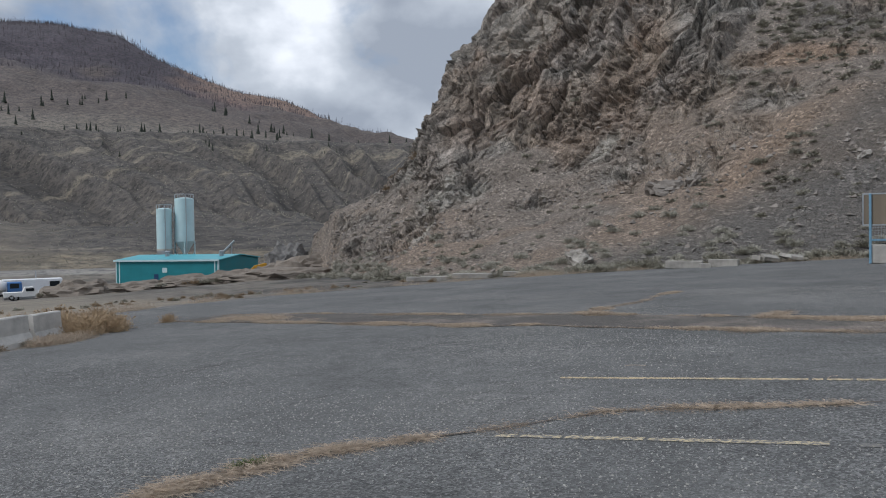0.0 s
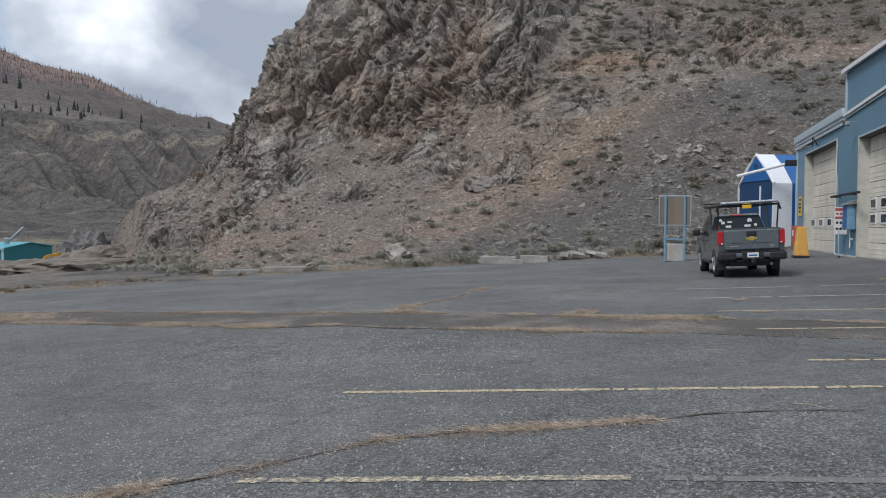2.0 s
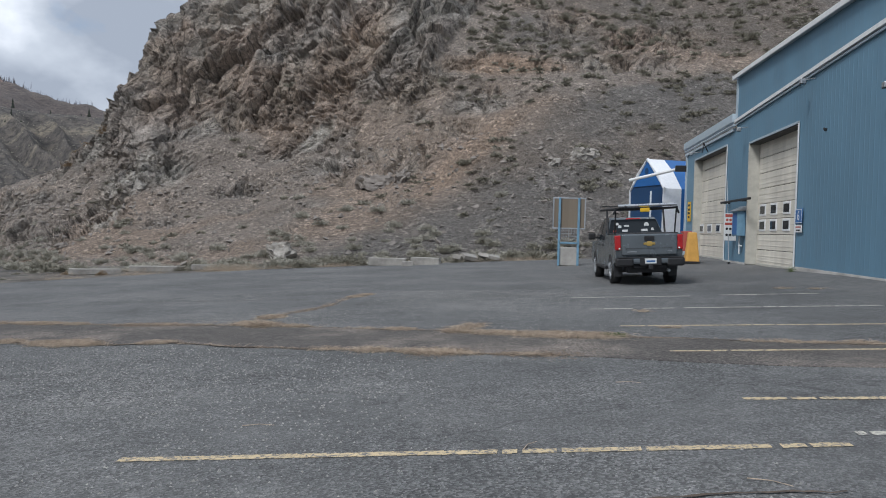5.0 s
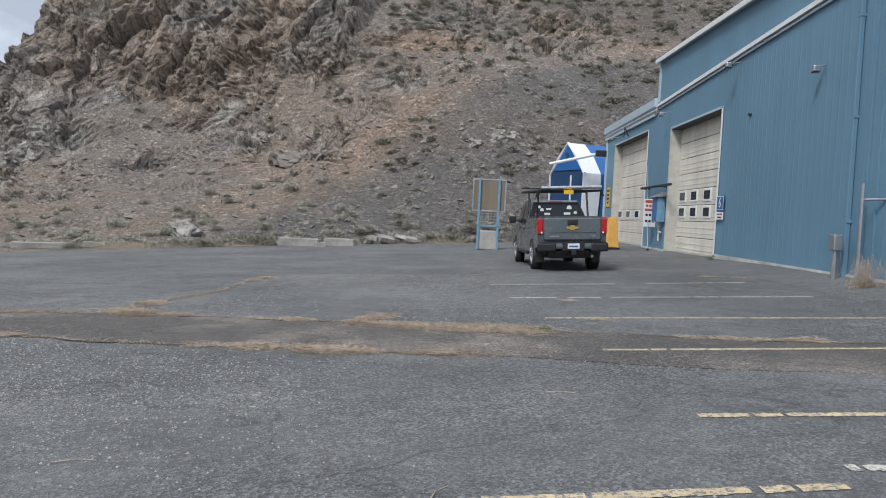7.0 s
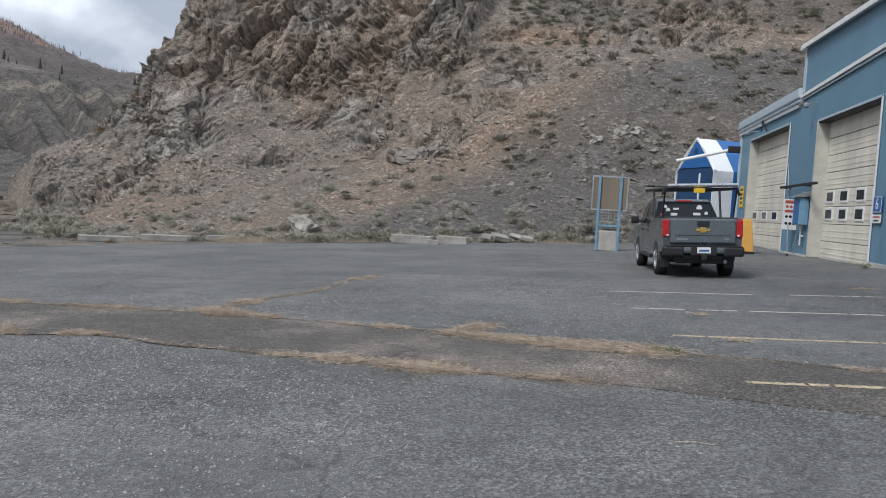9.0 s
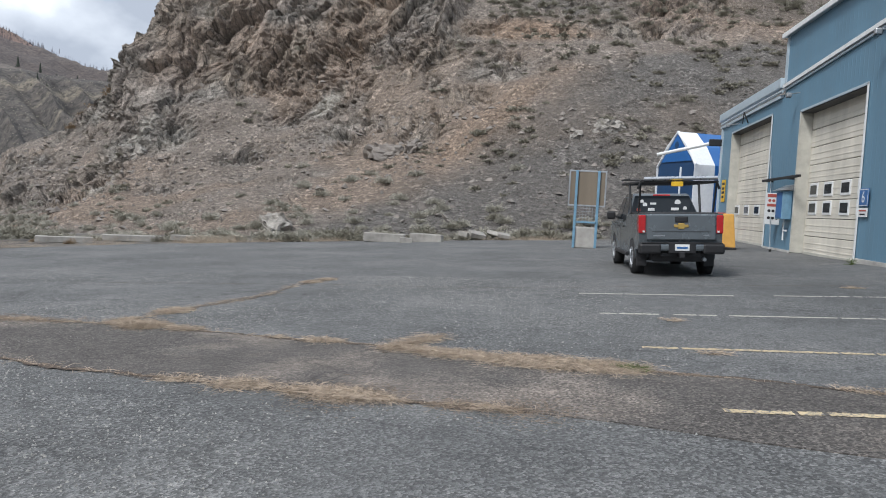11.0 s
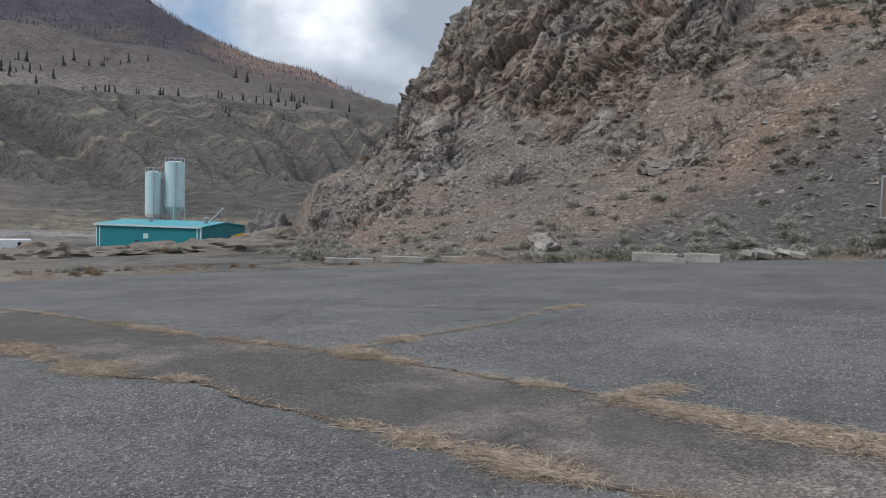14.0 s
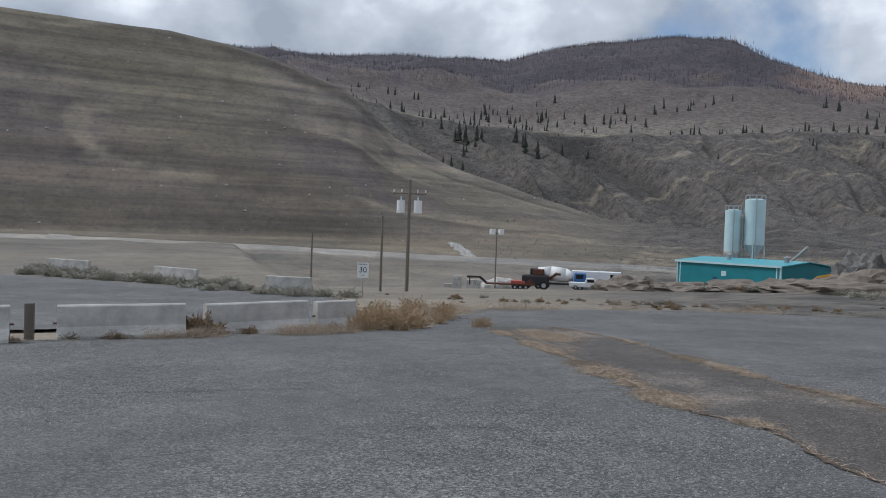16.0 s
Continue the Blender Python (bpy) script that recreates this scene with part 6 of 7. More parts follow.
def side_road():
    near, far = [(-17.5, -8), (-17.3, 2), (-18.6, 8), (-20.2, 13.4)], [(-53, -9), (-47.5, 0.5), (-42.5, 7.5), (-35.5, 14.9)]
    bm, rows = bmesh.new(), []
    for k in range(25):
        t = k / 24 * 3
        i = min(2, int(t))
        f = t - i
        p, q = [[e[i][c] + (e[i + 1][c] - e[i][c]) * f for c in (0, 1)] for e in (near, far)]
        rows.append([bm.verts.new((p[0] + (q[0] - p[0]) * j / 10, p[1] + (q[1] - p[1]) * j / 10, lot_z(p[0] + (q[0] - p[0]) * j / 10, p[1] + (q[1] - p[1]) * j / 10) + 0.03)) for j in range(11)])
    for r0, r1 in zip(rows, rows[1:]):
        for j in range(10):
            bm.faces.new((r0[j], r0[j + 1], r1[j + 1], r1[j]))
    tagged(part("side_road", bm, ASPHALT), "grey paved side road beyond the barriers", "road", kind="structure")


side_road()


def roadside_plants():
    rnd = random.Random(4)
    rows = []
    for k in range(110):
        t = rnd.random()
        x, y = -54 + 17.5 * t + rnd.gauss(0, 0.7), -2.5 + 17 * t + rnd.gauss(0, 0.6)
        rows.append((BUSHES[rnd.randrange(4)], placed(x, y, lot_z(x, y) - 0.05, rnd.uniform(0.5, 1.0), rnd.uniform(0, 360))))
    joined("road_brush", "grey brush in a hedge along the side road", "brush", SAGEPALE, rows)
    for k in range(34):
        t = rnd.random()
        x, y = -15.0 - 3.2 * t + rnd.gauss(0.15, 0.2), 3.0 + 10.0 * t
        plant(BUSHES[rnd.randrange(4)] if rnd.random() < 0.4 else DRY[k % 2], x, y, lot_z(x, y) - 0.03, rnd.uniform(0.12, 0.3), rnd.uniform(0, 360), "low dry weeds against the barrier", "weeds", "weeds along the barriers")
    for k in range(26):
        x, y = rnd.uniform(-24, -18.3), rnd.uniform(12.4, 16.2)
        plant(TALL_WEED[k % 2], x, y, lot_z(x, y) - 0.03, rnd.uniform(0.3, 0.75), rnd.uniform(0, 360), "tall dry tan weeds at the lot's corner", "weeds", "weeds at the corner")
    for k in range(14):
        x, y = rnd.uniform(-19.6, -17.6), rnd.uniform(12.3, 14.2)
        plant(TALL_WEED[k % 2], x, y, lot_z(x, y) - 0.03, rnd.uniform(0.35, 0.7), rnd.uniform(0, 360), "tall dry tan weeds at the barrier's end", "weeds", "weeds at the corner")
    p = (-17.0, 8.65)
    for k in range(4):
        plant(DRY[k % 2], p[0] + 0.1 * k, p[1] - 0.5 + 0.25 * k, lot_z(*p), rnd.uniform(0.5, 0.75), k * 90, "dark dry tumbleweed caught between barriers", "tumbleweed", "tumbleweeds", 1.2)
    for k in range(70):
        t = rnd.random()
        x, y = -24 - 14 * t + rnd.gauss(0, 1.6), 38 - 18 * t + rnd.gauss(0, 1.6)
        plant(BUSHES[rnd.randrange(4)] if rnd.random() < 0.35 else DRY[k % 2], x, y, lot_z(x, y) - 0.08, rnd.uniform(0.15, 0.4), rnd.uniform(0, 360), "low dry weeds at the edge of the lot", "weeds", "weeds at the lot's far edge")


roadside_plants()
straw("dry_grass", [(-19.5, 14.2), (-21.5, 15.0), (-26, 18.0), (-27, 23), (-25.8, 28), (-21.5, 33.2), (-18.3, 37.6), (-14, 40)], 0.45, 330, 0.35, 0.25, STRAW, "dry yellow grass fringe along the lot", 40)
straw("dry_grass", [(-15.0, 2), (-15.3, 5), (-16.0, 8.2), (-17.0, 12.0), (-18.4, 14.6)], 0.16, 500, 0.28, 0.16, STRAW, "dry yellow grass along the barriers", 41)
straw("dry_grass", [(-14, 40), (-9, 42.6), (-5, 44), (0, 45)], 0.5, 200, 0.25, 0.15, STRAW, "sparse dry grass along the lot", 42)


def speed_sign():
    x, y = -38.6, 16.6
    s = thing("speed_sign", pose(x, y, lot_z(x, y), 0, 0, 73), "white speed sign reading 30 on a thin post", "sign")
    part("post", tb((0, 0.03, 0), (0, 0.03, 1.75), 0.03, n=8), GALV, s)
    part("plate", bx(-0.3, 0.3, -0.012, 0.0, 0.95, 1.75, 0.01), WHITE, s)
    up = pose(0, -0.016, 0, 90, 0, 0)
    text_mesh("number", "30", 0.42, BLACKINK, Matrix.Translation((0, 0, 1.36)) @ up, s)
    text_mesh("word", "MAXIMUM", 0.1, BLACKINK, Matrix.Translation((0, 0, 1.65)) @ up, s)
    text_mesh("word", "km/h", 0.1, BLACKINK, Matrix.Translation((0, 0, 1.06)) @ up, s)


speed_sign()


def pole(x, y, h, r, label, cans=0, arm=False):
    p = thing("utility_pole", pose(x, y, lot_z(x, y) - 0.2), label, "utility pole", "utility poles")
    part("shaft", tb((0, 0, 0), (0, 0, h), r, r * 0.7, 10), WOODPOLE, p)
    d = Vector((-0.44, -0.9, 0))
    for k in range(cans):
        o = d * (-0.75 if k == 0 else 0.75) * -1
        c = part("transformer", tb(o + Vector((0, 0, h - 2.9)), o + Vector((0, 0, h - 1.8)), 0.36, n=16), WHITE, p, "pale grey transformer can")
        part("bushing", tb(o + Vector((0, 0, h - 1.8)), o + Vector((0, 0, h - 1.45)), 0.06, n=6), SILO, c)
    if arm:
        part("crossarm", tb(Vector((0, 0, h - 1.2)) - d * 1.5, Vector((0, 0, h - 1.2)) + d * 1.5, 0.07, n=6), WOODPOLE, p)
        for k in (-1.4, -0.7, 0.7, 1.4):
            part("insulator", tb(d * k + Vector((0, 0, h - 1.1)), d * k + Vector((0, 0, h - 0.85)), 0.05, n=6), WHITE, p)
    return p


pole(-62.6, 25.2, 9.8, 0.17, "tall wooden utility pole with two transformers", 2, True)
pole(-63.2, 23.0, 6.6, 0.12, "plain grey wooden pole")
pole(-79.1, 19.0, 6.0, 0.11, "plain grey wooden pole")
lp = pole(-113.0, 53.0, 9.4, 0.13, "dark pole with two yard lights")
for k in (-1, 1):
    part("yard_light", bx(-0.35, 0.35, k * 0.75 - 0.4, k * 0.75 + 0.4, 9.0, 9.9, 0.05), WHITE, lp, "pale yard light")
part("light_arm", tb((0, -1, 9.2), (0, 1, 9.2), 0.06, n=6), DARK, lp)


# ---- the yard below: teal works building, silos, vehicles ----
def teal_works():
    ax, ay, bx_, by_ = -122.8, 94.0, -102.4, 100.1
    L = math.hypot(bx_ - ax, by_ - ay)
    ang = math.degrees(math.atan2(by_ - ay, bx_ - ax))
    t = thing("works_building", pose(ax, ay, -6.9, 0, 0, ang), "low teal steel works building with light roof", "building")
    H, P, D = 4.6, 5.4, 16.0

    def wall(name, x0, x1, y0, y1, h, mat=TEAL):
        return part(name, bx(x0, x1, y0, y1, -0.4, h), mat, t)
    bm = bx(0, L, -0.06, 0.2, -0.4, H)
    part("front_wall", bm, TEAL, t, "teal ribbed front wall")
    part("side_wall", prism([(0.2, -0.4), (0.2, H), (D / 2, P), (D, H), (D, -0.4)], "x", L - 0.2, L - 0.01), TEAL, t)
    part("side_wall", prism([(0.2, -0.4), (0.2, H), (D / 2, P), (D, H), (D, -0.4)], "x", 0.0, 0.2), TEAL, t)
    wall("back_wall", 0.2, L - 0.2, D - 0.2, D, H)
    for y0, y1, z0, z1 in ((-0.35, D / 2, H, P), (D / 2, D + 0.35, P, H)):
        part("roof", prism([(y0, z0 + 0.02), (y1, z1 + 0.02), (y1, z1 + 0.2), (y0, z0 + 0.2)], "x", -0.3, L + 0.3), TEALROOF, t, "light teal steel roof")
    part("eave_trim", bx(-0.3, L + 0.3, -0.42, -0.36, H - 0.12, H + 0.22), SILO, t, "pale eave trim")
    for x in (0.1, 0.75, L - 0.75, L - 0.1):
        part("corner_post", bx(x - 0.1, x + 0.1, -0.12, -0.061, -0.4, H), SILO, t, "pale corner trim")
    part("corner_post", bx(L, L + 0.08, -0.1, 0.12, -0.4, H), SILO, t)
    part("window", bx(L * 0.46, L * 0.46 + 1.0, -0.12, -0.06, H - 2.2, H - 1.3), SILO, t, "small pale window")
    part("door", bx(L * 0.42 - 0.9, L * 0.42, -0.1, -0.061, 0, 2.1), NAVY_TARP, t, "dark steel door")
    for x in (L * 0.36, L * 0.9):
        vent = part("roof_vent", tb((x, 5, P - 0.3), (x, 5, P + 0.8), 0.4, n=12), GALV, t)
        part("cap", tb((x, 5, P + 0.8), (x, 5, P + 1.0), 0.55, 0.2, 12), GALV, vent)


teal_works()


def silo(x, y, z0, zt, r, legs, label):
    s = thing("silo", pose(x, y, z0), label, "silo", "cement silos")
    h = zt - z0
    body0 = h * (0.47 if legs else 0.44)
    part("shell", tb((0, 0, body0), (0, 0, h), r, n=40), SILO, s)
    part("roof_cap", tb((0, 0, h), (0, 0, h + 0.25), r, r * 0.6, 28), SILO, s)
    for k in range(1, 5):
        part("seam", tb((0, 0, body0 + (h - body0) * k / 5 - 0.03), (0, 0, body0 + (h - body0) * k / 5 + 0.03), r + 0.015, n=28), SILO, s)
    if legs:
        part("hopper", tb((0, 0, body0 - r * 1.5), (0, 0, body0), 0.25, r, 24), SILO, s, "steel hopper cone")
        for k in range(4):
            a = math.pi / 4 + k * math.pi / 2
            part("leg", tb((r * math.cos(a), r * math.sin(a), -0.3), (r * math.cos(a), r * math.sin(a), body0), 0.13, n=6), SILO, s)
            b = a + math.pi / 2
            part("brace", tb((r * math.cos(a), r * math.sin(a), body0 * 0.3), (r * math.cos(b), r * math.sin(b), body0 * 0.75), 0.07, n=5), SILO, s)
    else:
        part("skirt", tb((0, 0, -0.3), (0, 0, body0), r + 0.02, n=24), JAMB, s, "dirty cream lower skirt")
        part("dark_band", tb((0, 0, body0 - 1.2), (0, 0, body0 - 0.4), r + 0.05, n=24), GALV, s)
    rail = part("top_rail", tb((r, 0, h), (r, 0, h + 1.0), 0.05, n=5), GALV, s)
    for k in range(1, 10):
        a = k * math.pi / 5
        part("rail_post", tb((r * math.cos(a), r * math.sin(a), h), (r * math.cos(a), r * math.sin(a), h + 1.0), 0.05, n=5), GALV, rail)
    ring = bmesh.new()
    for k in range(12):
        a, b = k * math.pi / 6, (k + 1) * math.pi / 6
        tube(ring, (r * math.cos(a), r * math.sin(a), h + 1.0), (r * math.cos(b), r * math.sin(b), h + 1.0), 0.05, n=5)
    part("rail_ring", ring, GALV, rail)
    part("fill_pipe", tb((r * 0.9, -r * 0.6, 0), (r * 0.9, -r * 0.6, h + 0.6), 0.09, n=6), GALV, s)


silo(-133.1, 114.3, -7.2, 8.3, 1.62, False, "pale blue steel cement silo on a skirt")
silo(-130.4, 117.6, -7.2, 10.6, 2.05, True, "taller pale blue silo on steel legs")
ld = thing("ladder_tower", pose(-131.9, 116.0, -7.2), "grey steel ladder tower between silos", "ladder")
for sx in (-0.45, 0.45):
    for sy in (-0.45, 0.45):
        part("upright", tb((sx, sy, 0), (sx, sy, 16.0), 0.06, n=5), GALV, ld)
for k in range(15):
    part("rung", bx(-0.5, 0.5, -0.5, 0.5, 1 + k, 1.06 + k), GALV, ld)
cv = thing("conveyor", pose(-121.5, 116.5, -7.0, 0, 0, 40), "dark steel conveyor frame behind the building", "conveyor")
part("frame", tb((0, 0, 3.0), (5, 0, 8.2), 0.25, n=6), GALV, cv)
for k in (0, 2, 4.4):
    part("leg", tb((k, 0, 0), (k, 0, 3 + k), 0.1, n=5), GALV, cv)


def yard_vehicles():
    def base(x, y, rz, name, label, category):
        return thing(name, pose(x, y, lot_z(x, y), 0, 0, rz), label, category)
    RZ = 118

    def wheels(t, xs, w, r):
        for x in xs:
            for s in (-1, 1):
                k = part("wheel", tb((x, s * w, r), (x, s * (w - 0.3), r), r, n=16), TYRE, t)
                part("rim", tb((x, s * (w + 0.01), r), (x, s * (w - 0.2), r), r * 0.5, n=10), GALV, k)
    # gooseneck trailer
    t = base(-115.6, 55.8, 70, "flatbed_trailer", "low dark red gooseneck flatbed trailer", "trailer")
    part("deck", bx(-3.2, 5.0, -1.2, 1.2, 0.75, 0.98, 0.03), RUST, t)
    part("neck", prism([(-3.2, 0.75), (-4.3, 1.7), (-6.4, 1.7), (-6.4, 2.0), (-4.1, 2.0), (-2.9, 1.0)], "y", -0.5, 0.5), DARK, t)
    part("jack", tb((-5.9, 0, 0.5), (-5.9, 0, 1.8), 0.12, n=6), DARK, t)
    part("load", bx(1.0, 3.2, -1.0, 1.0, 0.98, 1.5, 0.08), REDPAINT, t, "red load on the deck")
    part("ramp", prism([(3.0, 0.98), (4.9, 0.98), (4.2, 1.9)], "y", -1.1, 1.1), RUST, t)
    wheels(t, (1.6, 2.5, 3.4), 1.15, 0.42)
    # heap of pale tarps behind it
    outcrop_heap = bmesh.new()
    bmesh.ops.create_icosphere(outcrop_heap, subdivisions=3, radius=1)
    for vv in outcrop_heap.verts:
        c = vv.co.copy()
        vv.co = Vector((c.x * 3.4, c.y * 1.5, max(-0.2, c.z) * 1.9)) * (1 + 0.2 * noise.noise(c * 2))
    hp = part("covered_heap", outcrop_heap, PALECONC)
    hp.matrix_world = pose(-119.6, 56.6, lot_z(-119, 56), 0, 0, 65)
    tagged(hp, "pale covered heap behind the trailer", "heap")
    # mixer truck
    t = base(-113.2, 64.3, 62, "mixer_truck", "white-drum concrete mixer truck with blue cab", "truck")
    part("frame", bx(-4.5, 4.5, -0.5, 0.5, 0.8, 1.1, 0.03), DARK, t)
    bm = bmesh.new()
    tube(bm, (-3.4, 0, 2.9), (-1.2, 0, 2.6), 0.7, 1.25, 18)
    tube(bm, (-1.2, 0, 2.6), (1.2, 0, 2.4), 1.25, 1.2, 18)
    tube(bm, (1.2, 0, 2.4), (2.6, 0, 2.2), 1.2, 0.6, 18)
    part("drum", bm, WHITE, t, "white mixer drum", True)
    part("drum_label", bx(-0.6, 0.5, -1.27, -1.2, 2.4, 2.75), RUST, t)
    cab = part("cab", bx(2.7, 4.6, -1.15, 1.15, 1.0, 2.9, 0.12), SIGNBLUE, t, "blue truck cab")
    part("windscreen", bx(3.0, 4.2, -1.17, 1.17, 2.0, 2.7), GLASS, cab)
    part("hopper", bx(-4.6, -3.2, -1.0, 1.0, 1.2, 3.4, 0.2), DARK, t)
    wheels(t, (-3.2, -2.0, 3.7), 1.15, 0.5)
    # dark machine heap beside it
    t = base(-114.0, 60.6, 60, "loader_machine", "rusty dark machinery parked in the yard", "machine")
    part("body", bx(-2.2, 2.2, -1.2, 1.2, 0.7, 2.4, 0.25), DARK, t)
    part("cab", bx(-0.4, 1.4, -0.9, 0.9, 2.4, 3.4, 0.15), RUST, t)
    part("boom", tb((1.8, 0, 1.6), (3.6, 0, 2.8), 0.25, n=6), RUST, t)
    wheels(t, (-1.5, 1.5), 1.3, 0.75)
    # white pickup
    t = base(-107.5, 66.6, 62, "white_pickup", "white pickup truck parked in the yard", "truck")
    part("body", prism([(-2.7, 0.5), (-2.7, 1.15), (-0.3, 1.15), (0.0, 1.85), (1.1, 1.85), (1.7, 1.2), (2.8, 1.1), (2.9, 0.5)], "y", -0.95, 0.95, 0.06), WHITE, t)
    part("window", bx(0.1, 1.2, -0.97, 0.97, 1.25, 1.7), GLASS, t)
    wheels(t, (-1.7, 1.9), 0.95, 0.38)
    # site trailer
    t = base(-113.0, 72.6, 61, "site_trailer", "long white site office trailer", "trailer")
    part("shell", bx(-5.2, 3.0, -1.4, 1.4, 0.6, 3.1, 0.06), WHITE_TARP, t)
    part("window", bx(1.2, 2.6, -1.43, -1.38, 1.7, 2.7), GLASS, t)
    part("roof_pipe", tb((-0.6, 0, 3.1), (-0.6, 0, 4.3), 0.08, n=6), GALV, t)
    part("skirting", bx(-5.1, 2.9, -1.3, 1.3, 0.0, 0.6), GALV, t)
    part("step", bx(0.2, 1.0, -2.1, -1.4, 0, 0.5), DARK, t)
    t = base(-104.5, 70.0, 62, "block_row", "row of low pale concrete blocks", "concrete block")
    for k in range(4):
        part("block", bx(k * 1.7 - 3, k * 1.7 - 1.5, -0.35, 0.35, 0, 0.75, 0.04), PALECONC, t)
    for k, (x, y, n, rz) in enumerate(((-128, 49.0, 2, 70), (-127, 53.0, 3, 66), (-134, 65.5, 7, 62), (-136.5, 72, 4, 62), (-146, 97.5, 3, 57), (-145, 102.5, 3, 57), (-139.5, 109.0, 3, 57), (-141, 91, 2, 57))):
        t = base(x, y, rz, "block_stack", "stacked pale concrete blocks at the yard's edge", "concrete block")
        rnd = random.Random(k)
        for i in range(n):
            for j in range(1 + (rnd.random() < 0.75) + (rnd.random() < 0.4)):
                part("block", bx(i * 1.65, i * 1.65 + 1.55, -0.5, 0.5, j * 0.78, j * 0.78 + 0.75, 0.05), PALECONC if (i + k) % 3 else CONCRETE, t)
    t = thing("excavator", pose(-85.5, 93.0, -5.0, 0, 0, 50), "yellow excavator arm beside a dirt heap", "excavator")
    part("boom", prism([(-2.6, 0.6), (-1.2, 2.2), (0.6, 2.6), (2.4, 2.0), (2.5, 1.5), (0.5, 2.0), (-0.8, 1.5), (-1.9, 0.4)], "y", -0.35, 0.35, 0.04), ORANGE, t, "yellow boom")
    part("body", bx(2.0, 4.8, -1.2, 1.2, 0.8, 2.6, 0.2), ORANGE, t)
    part("cab", bx(2.2, 3.4, -1.1, 0.0, 2.6, 3.4, 0.1), DARK, t)
    part("track", bx(1.8, 5.0, -1.5, -0.9, -0.2, 0.8, 0.2), DARK, t)
    part("track", bx(1.8, 5.0, 0.9, 1.5, -0.2, 0.8, 0.2), DARK, t)


yard_vehicles()


ROCKHEAP = plain("grey broken rock heap", (0.19, 0.185, 0.18), 0.95, 0, 0.45, 1.4, 9, 0.08)


def heaps():
    rnd = random.Random(12)
    for k, (x, y, rx, ry, h) in enumerate(((-94, 66, 5, 3.5, 1.7), (-90, 72, 6, 3, 1.1), (-86, 78.5, 6, 2.6, 1.3), (-81, 83.5, 6, 2.6, 1.5), (-76.5, 88, 6, 3, 1.8), (-82.5, 96.5, 4.5, 3, 4.2), (-72, 90, 7, 4, 2.4), (-64, 75, 8, 4, 1.2))):
        bm = bmesh.new()
        bmesh.ops.create_icosphere(bm, subdivisions=4, radius=1)
        for vv in bm.verts:
            c = vv.co.copy()
            q = 1 + 0.3 * noise.noise(c * 2.2 + Vector((k, 0, 0))) + 0.22 * noise.noise(c * 6 + Vector((k, 3, 0)))
            vv.co = Vector((c.x * rx * q, c.y * ry * q, (max(c.z, -0.15) ** 1 if c.z > 0 else c.z * 0.2) * 1.25 * h * q))
        ob = part("dirt_mound", bm, DIRT if k != 5 else ROCKHEAP)
        ob.matrix_world = pose(x, y, lot_z(x, y) - 0.1, 0, 0, 50)
        tagged(ob, "rough heap of bare dirt and stones", "heap", "dirt heaps")
    for k in range(40):
        t = rnd.random()
        x, y = -96 + 30 * t + rnd.gauss(0, 2), 66 + 24 * t + rnd.gauss(0, 2)
        plant(BUSHES[rnd.randrange(4)] if k % 3 else DRY[k % 2], x, y, lot_z(x, y) + 0.3, rnd.uniform(0.5, 1.1), rnd.uniform(0, 360), "scrubby bush among the dirt heaps", "bush", "brush among the heaps")


heaps()


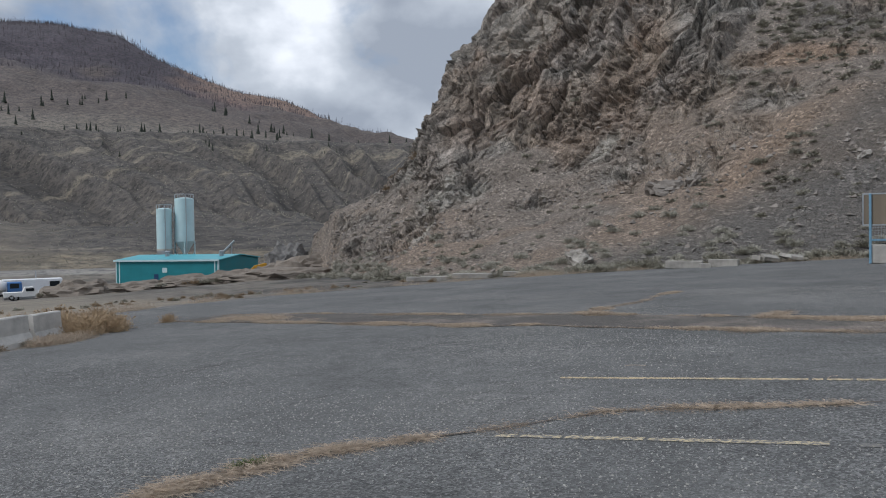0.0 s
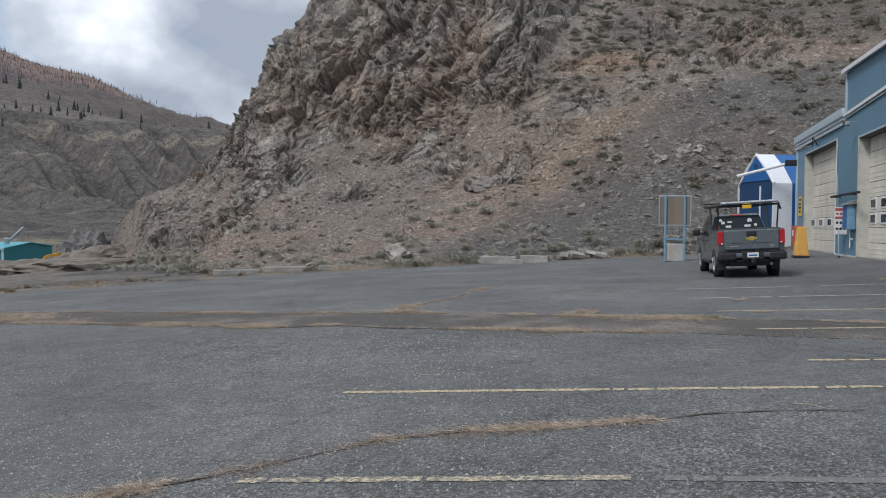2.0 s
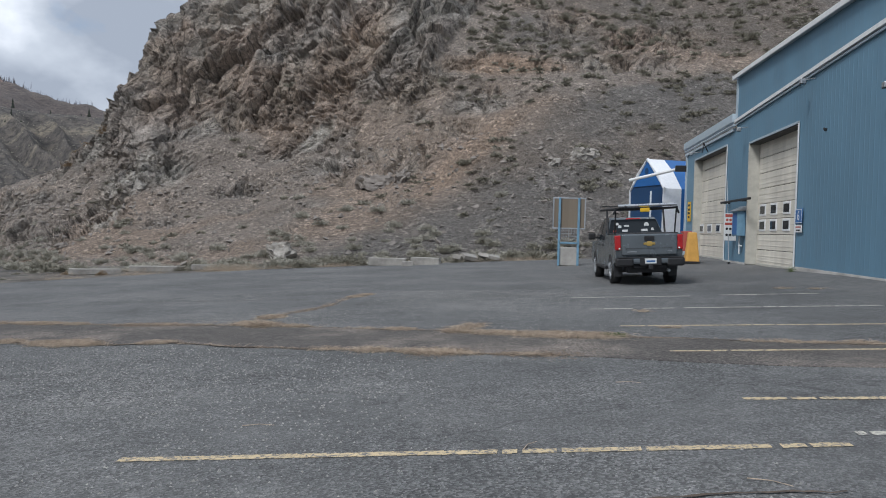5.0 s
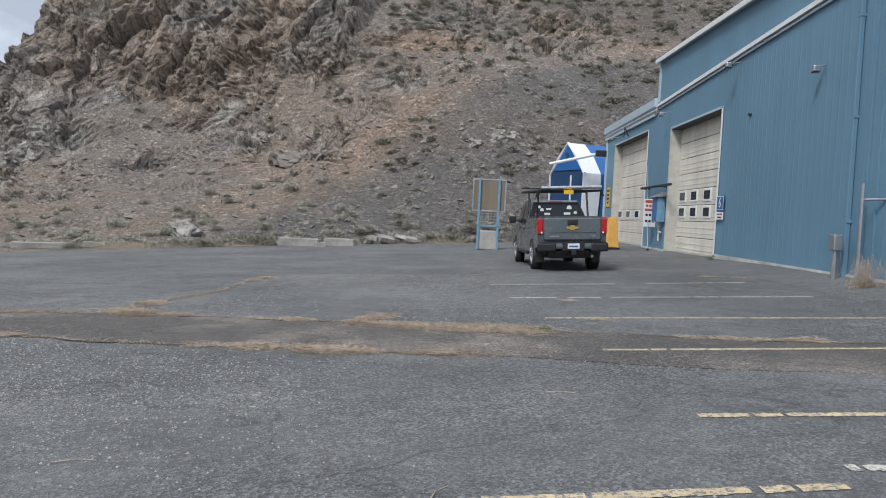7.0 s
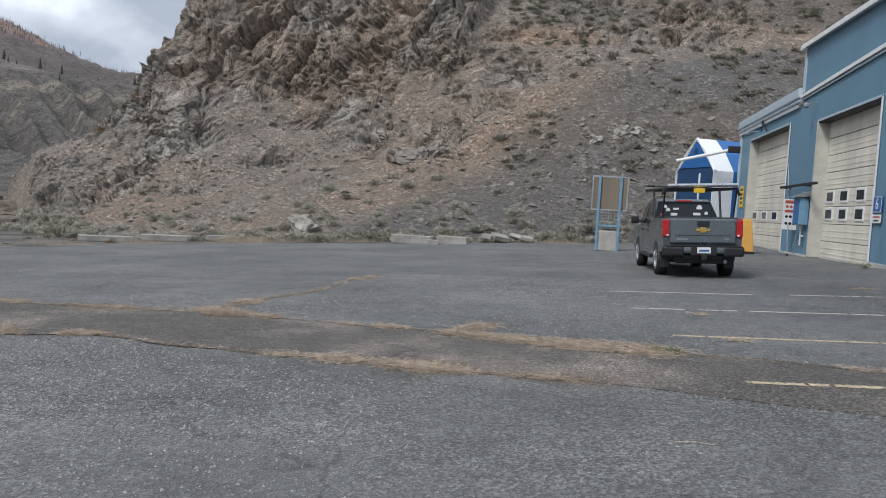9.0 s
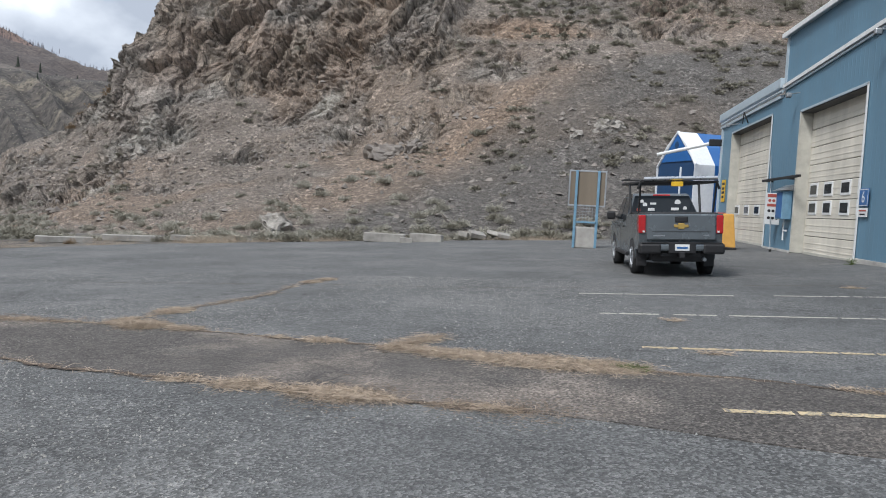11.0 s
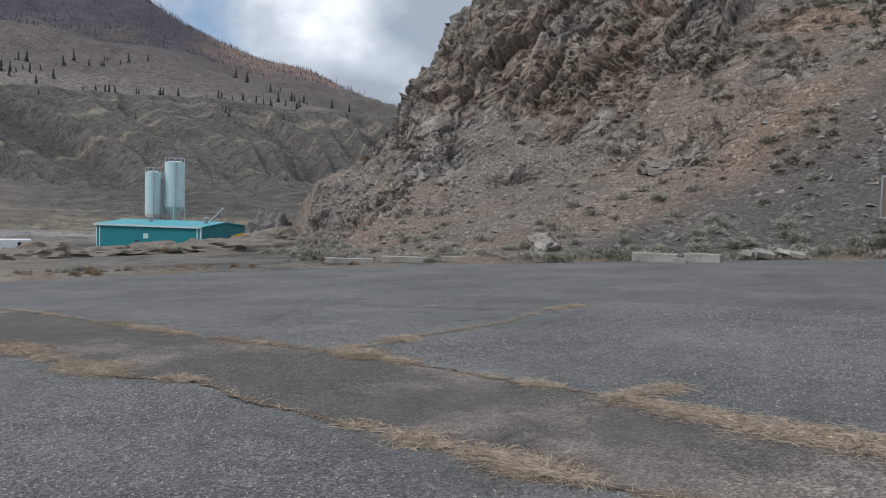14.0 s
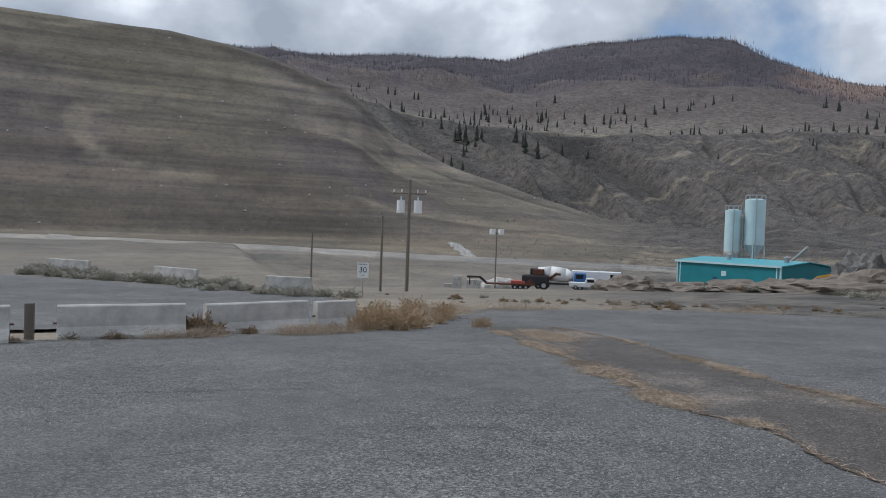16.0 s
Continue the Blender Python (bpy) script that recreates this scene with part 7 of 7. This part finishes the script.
# ---- trees and stones on the far slopes ----
def far_trees():
    """Pines on the benches and ravines, and burnt snags along the mountain: tapered crowns in tiers, joined."""
    rnd = np.random.RandomState(21)
    V, F = [], []

    def pine(x, y, z, h, w):
        k, n, tiers = sum(map(len, V)), 6, 3
        pts = []
        for t in range(tiers):
            z0, r = z + h * (0.12 + 0.27 * t), w * (1 - 0.28 * t)
            a0 = rnd.uniform(0, 6)
            for q in range(n):
                a = a0 + q * 2 * math.pi / n
                rr = r * rnd.uniform(0.65, 1.2)
                pts.append((x + rr * math.cos(a), y + rr * math.sin(a), z0 + rnd.uniform(-0.04, 0.04) * h))
            pts.append((x, y, z0 + h * 0.45))
            b = k + t * (n + 1)
            F.extend([b + q, b + (q + 1) % n, b + n] for q in range(n))
        V.append(pts)
    sel = np.where((GA > 30) & (GA < 90) & (GR > 380) & (GR < 1000))[0]
    ngul = vnoise(np.c_[GX[sel] / 70, GY[sel] / 70, 0 * GX[sel]])
    for want, mask, h in ((230, (GR[sel] > 690) & (GR[sel] < 980) & (ngul > 0.05), 10), (26, (GR[sel] > 400) & (GR[sel] < 600) & (GA[sel] > 62) & (GA[sel] < 74) & (ngul > -0.2), 13), (36, (GR[sel] > 560) & (GR[sel] < 640), 5)):
        c = sel[mask]
        for i in rnd.choice(c, min(want, len(c)), replace=False):
            hh = h * rnd.uniform(0.5, 1.3)
            pine(GX[i] + rnd.normal(0, 2), GY[i] + rnd.normal(0, 2), GZ[i] - 0.5, hh, hh * 0.2)
    tagged(new("far_pines", mesh_from("far_pines", [p for q in V for p in q], F, PINE)), "dark scattered pines on the far slopes", "trees", kind="stuff")
    V2, F2 = [], []
    sel = np.where((GA > 33) & (GA < 92) & (GR > 1200) & (GR < 1760))[0]
    pick = np.concatenate([rnd.choice(sel, 9000), rnd.choice(sel[GR[sel] > 1690], 6000)])
    for i in pick:
        x, y, z, h = GX[i] + rnd.normal(0, 7), GY[i] + rnd.normal(0, 7), GZ[i] - 2, rnd.uniform(5, 11)
        k = len(V2)
        w = rnd.uniform(0.25, 0.55)
        V2 += [(x - w, y - w * 0.6, z), (x + w, y + w * 0.6, z), (x + rnd.uniform(-1, 1), y, z + h), (x + w * 0.7, y - w, z)]
        F2 += [(k, k + 1, k + 2), (k + 1, k + 3, k + 2), (k + 3, k, k + 2)]
    tagged(new("burnt_snags", mesh_from("burnt_snags", V2, F2, SNAG)), "grey burnt snags along the mountain ridge", "trees", kind="stuff")
    V3, F3 = [], []
    sel = np.where((GA > 30) & (GA < 108) & (GR > 200) & (GR < 640))[0]
    sel = sel[(GA[sel] < 72) | (rnd.rand(len(sel)) < 0.12)]
    for i in rnd.choice(sel, 15000):
        x, y, z, s = GX[i] + rnd.normal(0, 1.5), GY[i] + rnd.normal(0, 1.5), GZ[i], rnd.uniform(0.2, 0.6) * (0.45 if GR[i] < 330 else 1.0)
        k = len(V3)
        V3 += [(x - s, y, z - 0.3), (x + s * 0.6, y - s, z - 0.3), (x + s * 0.5, y + s, z - 0.3), (x + rnd.uniform(-0.3, 0.3), y, z + s * 0.9)]
        F3 += [(k, k + 1, k + 3), (k + 1, k + 2, k + 3), (k + 2, k, k + 3)]
    tagged(new("hill_scrub", mesh_from("hill_scrub", V3, F3, SAGE)), "low dark scrub dotted over the hillsides", "scrub", kind="stuff")
    V4, F4 = [], []
    sel = np.where((GA > 60) & (GA < 108) & (GR > 230) & (GR < 330))[0]
    for i in rnd.choice(sel, 44):
        x, y, z, s = GX[i], GY[i], GZ[i], rnd.uniform(0.3, 0.6)
        k = len(V4)
        V4 += [(x - s * 1.4, y, z - 0.3), (x + s, y - s * 1.3, z - 0.3), (x + s, y + s * 1.3, z - 0.3), (x - s * 1.0, y - 0.3 * s, z + s * 0.6), (x + s * 0.9, y + 0.4 * s, z + s * 0.55)]
        F4 += [(k, k + 1, k + 4, k + 3), (k + 1, k + 2, k + 4), (k + 2, k, k + 3, k + 4)]
    tagged(new("pale_hill_stones", mesh_from("pale_hill_stones", V4, F4, PALECONC)), "few pale blocks dotted over the grassy slope", "stones", kind="stuff")


far_trees()


def riprap(az, r0, r1, w, seed):
    """A pale stone-lined drain running down the slope."""
    rnd = np.random.RandomState(seed)
    near = np.where((np.abs(GA - az) < 6) & (GR > r0 - 6) & (GR < r1 + 6))[0]
    V, F = [], []
    for _ in range(420):
        f = rnd.rand()
        r, off = r0 + (r1 - r0) * f, rnd.uniform(-w, w)
        a = math.radians(az + 1.6 * f)
        x, y = EYE0[0] - math.sin(a) * r + off * math.cos(a), EYE0[1] + math.cos(a) * r + off * math.sin(a)
        i = near[np.argmin((GX[near] - x) ** 2 + (GY[near] - y) ** 2)]
        s, k = rnd.uniform(0.25, 0.6), len(V)
        o = np.array([(1, 0, 0), (-1, 0.2, 0), (0, 1, 0), (0.1, -1, 0), (0, 0, 0.9)]) * s + (x, y, GZ[i] + 0.1) + rnd.normal(0, 0.1, (5, 3))
        V += o.tolist()
        F += [(k, k + 2, k + 4), (k + 2, k + 1, k + 4), (k + 1, k + 3, k + 4), (k + 3, k, k + 4)]
    tagged(new("stone_drain", mesh_from("stone_drain", V, F, PALECONC)), "pale stone-lined drain down the slope", "stones", kind="stuff")


riprap(70.5, 200, 232, 1.6, 1)
riprap(98.5, 198, 214, 2.2, 2)
